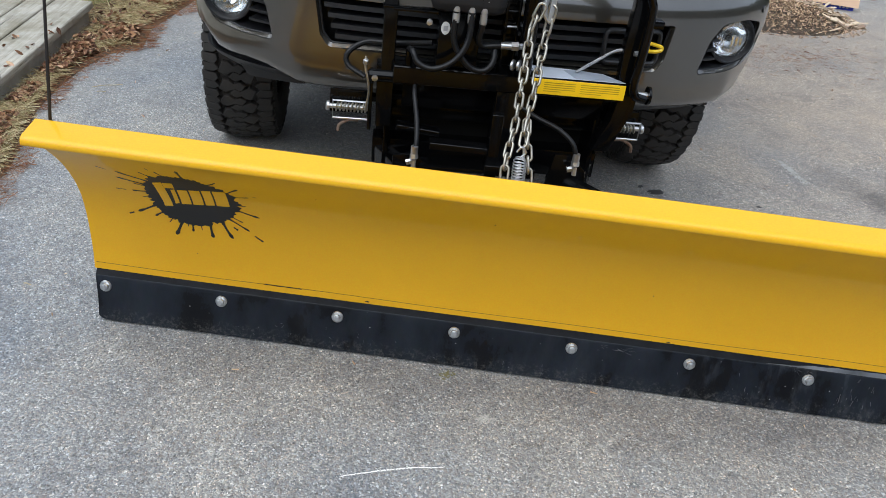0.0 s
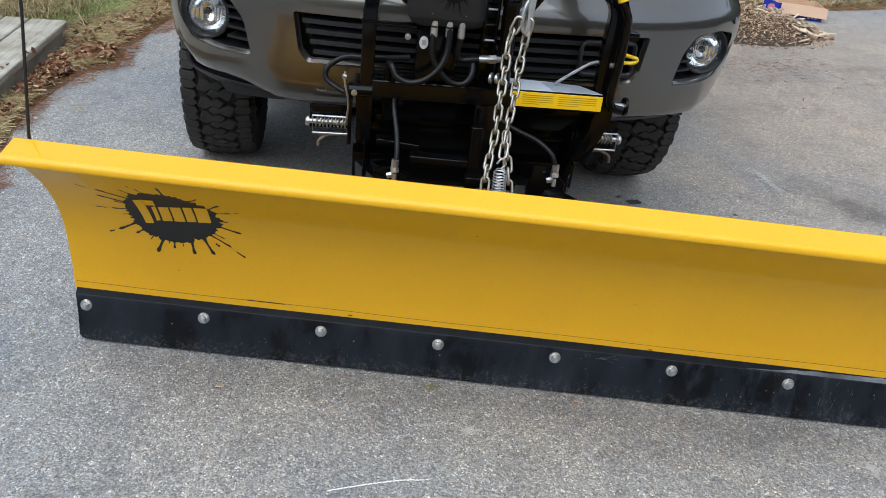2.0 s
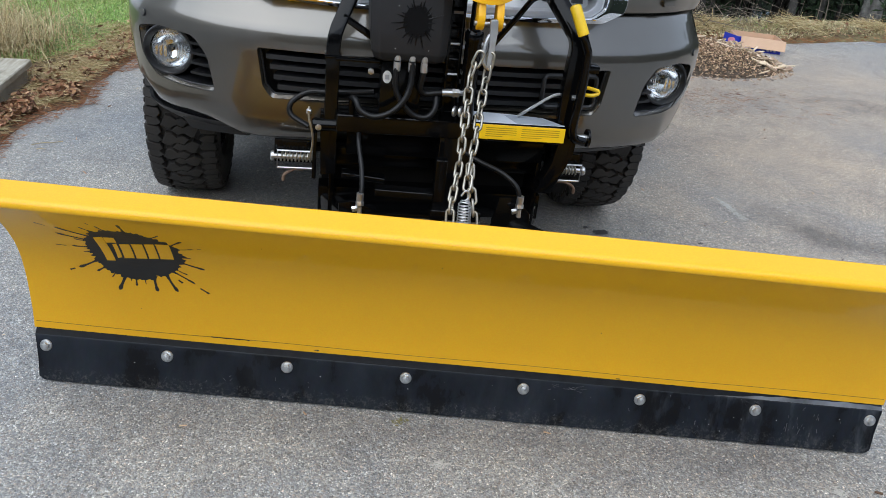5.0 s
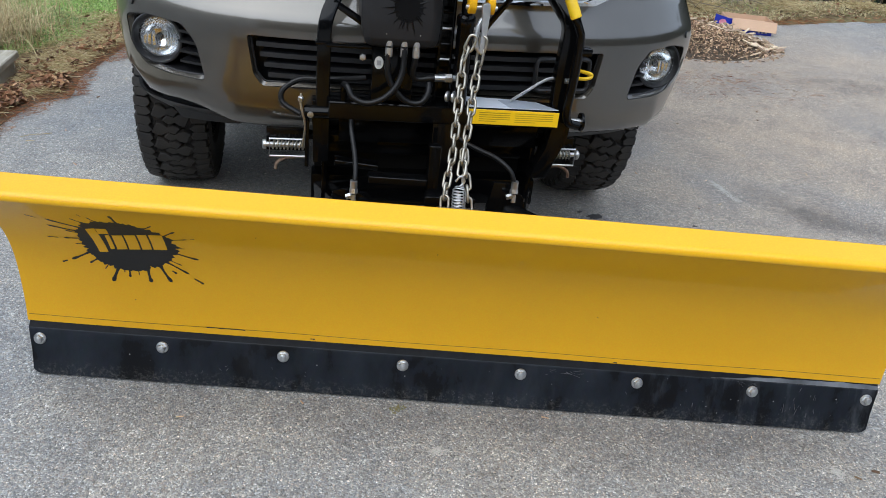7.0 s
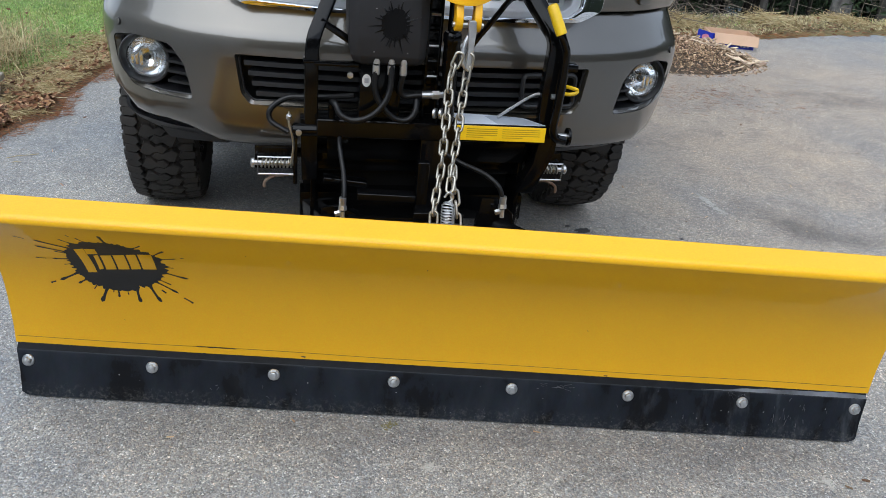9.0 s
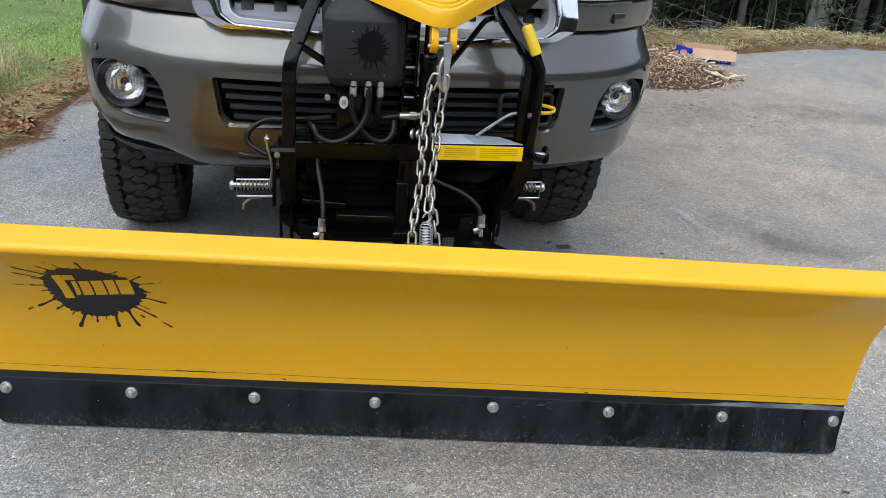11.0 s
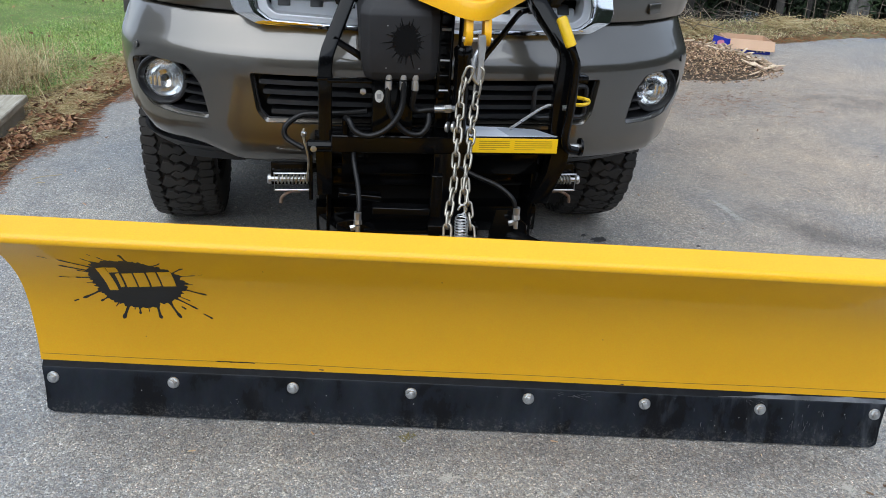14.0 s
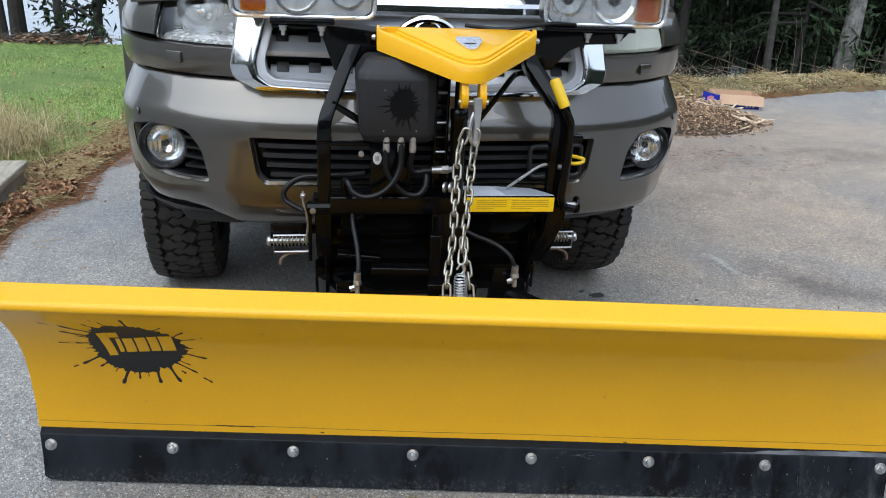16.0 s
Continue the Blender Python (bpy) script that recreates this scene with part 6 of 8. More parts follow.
    # cross pins at the ends of the tube
    part("left_pin", lathe(bmesh.new(), [(0.001, 0.0), (0.014, 0.0), (0.0185, 0.004), (0.0185, 0.080), (0.001, 0.080)], pose(-0.376, -0.148, 0.657, 0, 90, 0), 24), BLACK, hg)
    part("pin_cap", lathe(bmesh.new(), [(0.009, 0), (0.009, 0.006), (0.001, 0.008)], pose(-0.356, -0.166, 0.655, 90, 0, 0), 16), ZINC, hg)
    part("pin_lever", tube(bmesh.new(), spline([(-0.384, -0.150, 0.712), (-0.384, -0.158, 0.680), (-0.374, -0.160, 0.640), (-0.371, -0.150, 0.600), (-0.378, -0.145, 0.548)], 5), 0.0034, 8), CHAIN, hg)
    part("lever_nut", lathe(bmesh.new(), [(0.0075, -0.008), (0.0085, -0.006), (0.0085, 0.004), (0.006, 0.007)], pose(-0.384, -0.154, 0.698, 12, 8, 0), 6), ZINC, hg)
    pr = bmesh.new()
    tube(pr, [(0.40, -0.13, 0.655), (0.478, -0.13, 0.655)], 0.010, 14)
    part("right_pin", pr, ZINC, hg)
    part("pin_plate", lathe(bmesh.new(), [(0.028, 0), (0.028, 0.008), (0.001, 0.009)], pose(0.472, -0.13, 0.655, 0, 90, 0), 24), BLACK, hg)
    # release springs on both sides
    for s, xi, xo in ((-1, -0.37, -0.49), (1, 0.395, 0.508)):
        bm = bmesh.new()
        turns = 9
        pts = [(xi + (xo - xi) * 0.85 * q / 130, -0.04 + 0.0135 * math.cos(2 * math.pi * turns * q / 130), 0.510 + 0.0135 * math.sin(2 * math.pi * turns * q / 130)) for q in range(131)]
        tube(bm, pts, 0.0030, 6)
        part("release_spring", bm, CHAIN, hg, "zinc coil spring")
        part("spring_pin", tube(bmesh.new(), [(xi, -0.04, 0.510), (xo, -0.04, 0.510)], 0.008, 12), ZINC, hg)
        part("spring_nut", lathe(bmesh.new(), [(0.0155, 0), (0.0155, 0.007), (0.012, 0.011), (0.001, 0.012)], pose(xo, -0.04, 0.510, 0, s * 90, 0), 18), ZINC, hg)
        fr = tube(bmesh.new(), [(xi, -0.07, 0.540), (xo + s * -0.012, -0.07, 0.540), (xo + s * -0.012, -0.07, 0.484), (xi, -0.07, 0.484)], 0.0035, 8)
        part("spring_bracket", fr, ZINC, hg)
        part("bracket_plate", box(bmesh.new(), ((xi + xo) / 2, 0.0, 0.515), (abs(xo - xi), 0.012, 0.075), (0, 0, 0), 0.003), BLACK, hg)
        ck = spline([(xi + s * 0.03, -0.06, 0.475), (xi + s * 0.055, -0.065, 0.478), (xi + s * 0.085, -0.068, 0.462), (xi + s * 0.09, -0.068, 0.44)], 5)
        part("cotter_pin", tube(bmesh.new(), ck, 0.005, 8), RUST, hg, "rusty cotter pin")
    # feet that carry the frame
    part("left_foot", prism(bmesh.new(), [(-0.352, 0.69), (-0.300, 0.69), (-0.300, 0.50), (-0.345, 0.495)], "y", -0.145, -0.09, 0.004), BLACK, hg)
    part("left_side_plate", box(bmesh.new(), (-0.365, -0.05, 0.55), (0.012, 0.16, 0.15), (0, 0, 0), 0.003), BLACK, hg)
    part("right_foot", prism(bmesh.new(), [(0.385, 0.66), (0.440, 0.66), (0.436, 0.60), (0.385, 0.468), (0.330, 0.466), (0.372, 0.57)], "y", -0.145, -0.09, 0.004), BLACK, hg)
    part("right_side_plate", box(bmesh.new(), (0.395, -0.02, 0.55), (0.012, 0.12, 0.15), (0, 0, 0), 0.003), BLACK, hg)
    # lock handle with its yellow grip, and the hook rod
    part("lock_handle", tube(bmesh.new(), spline([(0.366, -0.185, 1.035), (0.385, -0.195, 0.982), (0.400, -0.190, 0.952), (0.411, -0.186, 0.925), (0.414, -0.184, 0.86), (0.411, -0.184, 0.78), (0.406, -0.184, 0.70), (0.418, -0.180, 0.668), (0.452, -0.17, 0.655)], 5), 0.0135, 12), BLACK, hg, "bent black lock handle")
    d = Vector((0.384, -0.20, 0.985)) - Vector((0.350, -0.18, 1.062))
    gm = Matrix.Translation((0.350, -0.18, 1.062)) @ d.to_track_quat("Z", "Y").to_matrix().to_4x4()
    part("handle_grip", lathe(bmesh.new(), [(0.004, -0.002), (0.013, 0.0), (0.0165, 0.006), (0.0165, d.length), (0.013, d.length + 0.002)], gm, 20), GRIP, hg, "yellow vinyl handle grip")
    part("handle_clip", box(bmesh.new(), (0.428, -0.17, 0.885), (0.05, 0.05, 0.022), (0, 0, 0), 0.004), BLACK, hg)
    part("hook_rod", tube(bmesh.new(), spline([(0.245, -0.12, 0.708), (0.30, -0.12, 0.748), (0.345, -0.12, 0.778), (0.370, -0.125, 0.787), (0.400, -0.13, 0.786)], 5), 0.0048, 8), ZINC, hg, "thin zinc hook rod")
    part("rod_nut", lathe(bmesh.new(), [(0.008, 0), (0.008, 0.02)], pose(0.395, -0.155, 0.788, 0, 90, 0), 8), ZINC, hg)
    # shackle, chain and return spring
    hook_poly = [(0.080, 1.036), (0.101, 1.038), (0.104, 1.010), (0.101, 0.955), (0.099, 0.912), (0.094, 0.900), (0.087, 0.902), (0.084, 0.918), (0.086, 0.955), (0.083, 1.000)]
    part("shackle", prism(bmesh.new(), rounded(hook_poly, 0.006, 3), "y", -0.345, -0.330, 0.003), ZINC, hg, "flat zinc chain hook")
    part("hook_jaw", tube(bmesh.new(), spline([(0.086, -0.332, 0.995), (0.078, -0.334, 0.975), (0.074, -0.338, 0.945), (0.078, -0.340, 0.918), (0.088, -0.340, 0.908)], 5), [0.006] * 16 + [0.005] * 5, 10), ZINC, hg, "zinc hook jaw")
    link = bmesh.new()
    lp = []
    for q in range(28):
        a = 2 * math.pi * q / 28
        lp.append((0.0105 * math.cos(a), 0, 0.0125 * math.copysign(1, math.sin(a)) * (1 if abs(math.sin(a)) > 0.05 else 0) + 0.0105 * math.sin(a)))
    tube(link, lp, 0.0038, 8, True)
    chain = thing("lift_chain", pose(0.07, -0.42, 0.45), "dull zinc lift chain hanging in two strands from the lift arm", "chain")
    inv = chain.matrix_basis.inverted()
    link_me = mesh_of("chain_link", link, CHAIN, 60)
    for strand in ([(0.060, -0.340, 0.930), (0.046, -0.342, 0.890), (0.040, -0.365, 0.82), (0.032, -0.40, 0.735), (0.024, -0.435, 0.65), (0.008, -0.475, 0.57), (0.004, -0.505, 0.50), (0.0, -0.53, 0.44)],
                   [(0.092, -0.342, 0.928), (0.088, -0.342, 0.89), (0.078, -0.365, 0.82), (0.068, -0.40, 0.735), (0.056, -0.435, 0.655), (0.066, -0.475, 0.57), (0.072, -0.505, 0.50), (0.074, -0.53, 0.44)],
                   [(0.052, -0.455, 0.655), (0.046, -0.475, 0.62), (0.042, -0.49, 0.60)]):
        path = spline(strand, 40)
        ds = [0.0]
        for a, b in zip(path, path[1:]):
            ds.append(ds[-1] + (b - a).length)
        k = 0
        pitch = 0.0335
        while k * pitch < ds[-1]:
            s0 = k * pitch
            i = min(int(np.searchsorted(ds, s0)), len(path) - 2)
            dirv = (path[min(i + 6, len(path) - 1)] - path[max(i - 6, 0)]).normalized()
            mm = Matrix.Translation(path[i]) @ dirv.to_track_quat("Z", "Y").to_matrix().to_4x4() @ pose(0, 0, 0, 0, 0, (20 if k % 2 else 105) + 9 * math.sin(3.7 * k))
            o = new("chain_link", link_me)
            o.parent, o.matrix_basis = chain, inv @ mm
            k += 1
    cs = thing("return_spring", pose(0.04, -0.50, 0.43), "coiled steel return spring beside the lift chain", "spring")
    pts = []
    for q in range(20 * 16 + 1):
        a = 2 * math.pi * q / 16
        f = q / 320
        r = 0.0175 * min(1, 0.5 + f * 6, 0.5 + (1 - f) * 6)
        pts.append((r * math.cos(a), 0.03 * (1 - f) * -1 + r * math.sin(a), 0.005 + 0.152 * f))
    part("coil", tube(bmesh.new(), pts, 0.0020, 6), ZINC, cs)
    part("end_hook", tube(bmesh.new(), spline([(0, 0.0, 0.155), (0.012, 0, 0.17), (0.0, 0, 0.185), (-0.012, 0, 0.17)], 5), 0.003, 8), ZINC, cs)
    # hoses to the angling rams
    for s, path in ((-1, [(-0.235, -0.14, 0.66), (-0.238, -0.20, 0.63), (-0.228, -0.26, 0.57), (-0.226, -0.295, 0.52), (-0.230, -0.305, 0.49)]),
                    (1, [(0.09, -0.17, 0.60), (0.13, -0.21, 0.588), (0.19, -0.26, 0.575), (0.232, -0.29, 0.545), (0.246, -0.30, 0.50)])):
        h = part("ram_hose", tube(bmesh.new(), spline(path, 6), 0.0074, 12), HOSE, hg, "black hose to the angling ram")
        p = Vector(path[-1])
        f = bmesh.new()
        tube(f, [p + Vector((0, 0, 0.02)), p + Vector((0, 0, -0.004))], 0.0105, 12)
        tube(f, [p + Vector((0, 0, -0.006)), p + Vector((0, -0.003, -0.018))], 0.0125, 6)
        tube(f, [p + Vector((0, -0.004, -0.022)), p + Vector((0, -0.008, -0.045))], 0.007, 10)
        part("hose_fitting", f, ZINC, h)
        part("fitting_elbow", lathe(bmesh.new(), [(0.001, -0.010), (0.009, -0.010), (0.009, 0.004), (0.007, 0.010)], pose(p.x - 0.012, p.y - 0.004, p.z - 0.028, 0, 75, 0), 6), ZINC, h)
        rm = bmesh.new()
        tube(rm, [(s * 0.20 + 0.01, -0.20, 0.40), (s * 0.34 + 0.01, -0.40, 0.40)], 0.030, 16)
        tube(rm, [(s * 0.34 + 0.01, -0.40, 0.40), (s * 0.44 + 0.01, -0.54 - s * 0.05, 0.40)], 0.016, 12)
        part("angling_ram", rm, BLACK, hg, "black hydraulic angling ram")
    # push frame under the headgear
    for s in (-1, 1):
        bm = bmesh.new()
        pv, qv = Vector((s * 0.34 + 0.02, 0.0, 0.34)), Vector((s * 0.07 + 0.03, -0.50, 0.30))
        d = qv - pv
        box(bm, (0, 0, 0), (0.06, 0.08, d.length), (0, 0, 0), 0.008, 2, Matrix.Translation((pv + qv) / 2) @ d.to_track_quat("Z", "Y").to_matrix().to_4x4())
        part("push_beam", bm, BLACK, hg)
        part("mount_plate", box(bmesh.new(), (s * 0.33 + 0.02, 0.03, 0.42), (0.016, 0.22, 0.30), (0, 0, 0), 0.004), BLACK, hg)
    part("rear_cross_beam", box(bmesh.new(), (0.02, 0.02, 0.36), (0.74, 0.08, 0.09), (0, 0, 0), 0.008), BLACK, hg)
    part("upper_cross_beam", box(bmesh.new(), (0.02, -0.02, 0.52), (0.66, 0.05, 0.06), (0, 0, 0), 0.006), BLACK, hg)
    part("skid_panel", box(bmesh.new(), (0.02, 0.06, 0.50), (0.72, 0.02, 0.34), (0, 0, 0), 0.004), UNDER, hg)
    part("centre_post", box(bmesh.new(), (0.055, -0.14, 0.53), (0.10, 0.07, 0.26), (0, 0, 0), 0.006), BLACK, hg)
    part("quadrant_plate", box(bmesh.new(), (0.035, -0.36, 0.36), (0.50, 0.30, 0.016), (0, 0, 0), 0.004), BLACK, hg)
    part("quadrant_bar", box(bmesh.new(), (-0.09, -0.28, 0.435), (0.24, 0.02, 0.012), (0, 0, 0), 0.003), BLACK, hg)
    part("ram_bracket", prism(bmesh.new(), [(0.17, 0.37), (0.30, 0.37), (0.29, 0.45), (0.24, 0.50), (0.19, 0.50)], "y", -0.27, -0.255, 0.003), BLACK, hg)
    part("ram_bracket", prism(bmesh.new(), [(-0.29, 0.37), (-0.14, 0.37), (-0.17, 0.43), (-0.24, 0.47), (-0.29, 0.46)], "y", -0.27, -0.255, 0.003), BLACK, hg)
    return hg


build_headgear()


# ---- the ground's edges: platform, litter, grass ----
WOOD_GREY = weathered_board()
CONCRETE = surface("mossy_concrete", (0.52, 0.48, 0.40), (0.33, 0.30, 0.235), rough=0.9, scale=7, fine=80, bump=0.6, depth=0.004)
LEAF = litter_material("fallen_leaves", [(0.0, (0.074, 0.031, 0.015)), (0.3, (0.147, 0.067, 0.033)), (0.6, (0.253, 0.120, 0.059)), (0.85, (0.379, 0.214, 0.109)), (1.0, (0.548, 0.356, 0.218))])
NEEDLE = litter_material("pine_needles", [(0.0, (0.13, 0.045, 0.016)), (0.5, (0.24, 0.09, 0.035)), (1.0, (0.36, 0.17, 0.07))])
STRAW = litter_material("dry_straw", [(0.0, (0.18, 0.12, 0.05)), (0.4, (0.36, 0.27, 0.13)), (0.8, (0.52, 0.42, 0.22)), (1.0, (0.62, 0.54, 0.33))])
GRASS = litter_material("green_grass", [(0.0, (0.162, 0.250, 0.073)), (0.35, (0.266, 0.420, 0.117)), (0.65, (0.342, 0.500, 0.166)), (0.90, (0.420, 0.500, 0.211)), (1.0, (0.627, 0.600, 0.390))], patch=[(0.32, (0.62, 0.66, 0.60)), (0.46, (1.0, 0.94, 0.78)), (0.56, (0.86, 0.98, 0.80)), (0.72, (1.10, 1.0, 0.86))])
VERGE_GRASS = litter_material("verge_grass", [(0.0, (0.20, 0.20, 0.08)), (0.3, (0.36, 0.30, 0.15)), (0.7, (0.54, 0.45, 0.26)), (1.0, (0.70, 0.62, 0.42))])
CHIP = litter_material("wood_chips", [(0.0, (0.060, 0.037, 0.023)), (0.3, (0.180, 0.109, 0.063)), (0.6, (0.372, 0.241, 0.144)), (0.85, (0.576, 0.402, 0.253)), (1.0, (0.768, 0.575, 0.402))])
PALE_CHIP = litter_material("pale_chip_bits", [(0.0, (0.16, 0.11, 0.07)), (0.5, (0.36, 0.26, 0.17)), (1.0, (0.62, 0.50, 0.37))])
PALE_WOOD = litter_material("pale_split_wood", [(0.0, (0.22, 0.15, 0.10)), (0.4, (0.44, 0.32, 0.21)), (1.0, (0.70, 0.56, 0.41))])
BARK = surface("dark_bark", (0.018, 0.016, 0.013), (0.040, 0.035, 0.030), rough=0.95, scale=9, fine=50, bump=0.9, depth=0.01)
GREY_BARK = surface("grey_bark", (0.030, 0.028, 0.025), (0.065, 0.061, 0.054), rough=0.95, scale=11, fine=60, bump=0.8, depth=0.008)
BIRCH_BARK = surface("pale_birch_bark", (0.080, 0.076, 0.070), (0.26, 0.255, 0.24), rough=0.85, scale=13, fine=50, bump=0.6, depth=0.006)
CONIFER = litter_material("conifer_needles", [(0.0, (0.008, 0.018, 0.007)), (0.5, (0.02, 0.042, 0.016)), (1.0, (0.045, 0.08, 0.03))])
TWIG = litter_material("bare_twigs", [(0.0, (0.05, 0.04, 0.03)), (0.5, (0.12, 0.10, 0.075)), (1.0, (0.28, 0.24, 0.19))])


def build_platform():
    pf = thing("wooden_platform", pose(-1.92, 2.235, 0), "weathered grey timber platform edge on a low concrete curb", "platform")
    part("curb", box(bmesh.new(), (-0.85, -1.6, 0.035), (1.66, 3.16, 0.085), (0, 0, 0), 0.012), CONCRETE, pf, "low rough concrete curb")
    rng = random.Random(2)
    x = 0.0
    for w in [0.20] + [0.135] * 11:
        b = box(bmesh.new(), (x - w / 2 + 0.004, -1.6 + rng.uniform(-0.004, 0.004), 0.098 + rng.uniform(-0.002, 0.002)), (w - 0.008, 3.2, 0.042), (rng.uniform(-0.05, 0.05), rng.uniform(-0.6, 0.6), 0), 0.012, 3)
        part("board", b, WOOD_GREY, pf)
        x -= w
    return pf


build_platform()


def inside(poly, x, y):
    c = False
    for (x0, y0), (x1, y1) in zip(poly, poly[1:] + poly[:1]):
        if (y0 > y) != (y1 > y) and x < (x1 - x0) * (y - y0) / (y1 - y0) + x0:
            c = not c
    return c


def edge_x(line, y):
    return float(np.interp(y, [p[1] for p in line], [p[0] for p in line]))


def blades(name, spots, h, w, bend, material, label, category, seed, segs=3, flat=0.0):
    """Many thin leaning blades, each its own island."""
    rng = random.Random(seed)
    V, F = [], []
    for x, y, z in spots:
        a, lean = rng.uniform(0, 2 * math.pi), rng.uniform(0.1, 1) * bend
        hh, ww = h * rng.uniform(0.5, 1.25), w * rng.uniform(0.7, 1.3)
        dx, dy = math.cos(a), math.sin(a)
        base = len(V)
        for k in range(segs + 1):
            f = k / segs
            out = hh * lean * f * f
            up = hh * f * (1 - 0.55 * min(1, lean) * f) * (1 - flat * f)
            hw = ww * 0.5 * (1 - f * 0.85)
            V += [(x + dx * out - dy * hw, y + dy * out + dx * hw, z + up), (x + dx * out + dy * hw, y + dy * out - dx * hw, z + up)]
        for k in range(segs):
            F.append((base + 2 * k, base + 2 * k + 1, base + 2 * k + 3, base + 2 * k + 2))
    return tagged(new(name, bulk(name, V, F, material)), label, category, kind="stuff")


def scatter_leaves(name, spots, size, material, label, category, seed, slim=0.6, curl=0.35, lift=0.6):
    rng = random.Random(seed)
    V, F = [], []
    for x, y, z in spots:
        s = size * rng.uniform(0.5, 1.3)
        m = pose(x, y, z, rng.gauss(0, 28 * lift), rng.gauss(0, 28 * lift), rng.uniform(0, 360))
        c = curl * s * rng.uniform(-0.3, 1)
        b = len(V)
        for p in ((-s, 0, c * 0.6), (-s * 0.3, slim * s, c), (0.0, 0, 0), (-s * 0.3, -slim * s, c), (s * 0.45, slim * 0.8 * s, c), (s, 0, c * 0.5), (s * 0.45, -slim * 0.8 * s, c)):
            V.append(tuple(m @ Vector(p)))
        F += [(b, b + 2, b + 1), (b, b + 3, b + 2), (b + 1, b + 2, b + 4), (b + 2, b + 5, b + 4), (b + 2, b + 3, b + 6), (b + 2, b + 6, b + 5)]
    return tagged(new(name, bulk(name, V, F, material)), label, category, kind="stuff")


def sticks(name, spots, length, r, material, label, category, seed, tilt=8):
    rng = random.Random(seed)
    V, F = [], []
    for x, y, z in spots:
        l, rr = length * rng.uniform(0.4, 1.3), r * rng.uniform(0.6, 1.3)
        m = pose(x, y, z, 0, rng.gauss(0, tilt), rng.uniform(0, 360))
        b = len(V)
        bow = rng.uniform(-0.15, 0.15) * l
        for k, (px, py) in enumerate(((-l / 2, 0), (0, bow), (l / 2, 0))):
            q = rr * (1 - 0.3 * k)
            for a in (0, 2.1, 4.2):
                V.append(tuple(m @ Vector((px, py + q * math.cos(a), q * math.sin(a)))))
        for k in range(2):
            for a in range(3):
                F.append((b + 3 * k + a, b + 3 * k + (a + 1) % 3, b + 3 * k + 3 + (a + 1) % 3, b + 3 * k + 3 + a))
    return tagged(new(name, bulk(name, V, F, material)), label, category, kind="stuff")


def chips(name, spots, size, material, label, category, seed, tilt=40, slim=1.0):
    rng = random.Random(seed)
    V, F = [], []
    cube = [(-1, -1, -1), (1, -1, -1), (1, 1, -1), (-1, 1, -1), (-1, -1, 1), (1, -1, 1), (1, 1, 1), (-1, 1, 1)]
    for x, y, z in spots:
        s = size * rng.uniform(0.35, 1.0) ** 1.5 * 1.8
        m = pose(x, y, z, rng.gauss(0, tilt), rng.gauss(0, tilt), rng.uniform(0, 360))
        d = (s, slim * s * rng.uniform(0.18, 0.5), slim * s * rng.uniform(0.06, 0.16))
        b = len(V)
        for p in cube:
            t = 1 - 0.4 * rng.random() * (p[0] > 0)
            V.append(tuple(m @ Vector((p[0] * d[0], p[1] * d[1] * t, p[2] * d[2] * t))))
        F += [tuple(b + i for i in f) for f in ((0, 3, 2, 1), (4, 5, 6, 7), (0, 1, 5, 4), (1, 2, 6, 5), (2, 3, 7, 6), (3, 0, 4, 7))]
    return tagged(new(name, bulk(name, V, F, material)), label, category, kind="stuff")


VERGE_EDGE = [(1.6, 4.4), (2.98, 4.64), (3.46, 4.60), (3.97, 4.76), (4.63, 5.02), (5.43, 5.19), (7.0, 5.4), (13.0, 5.6)]


def verge_line(x):
    return sample(VERGE_EDGE, x)


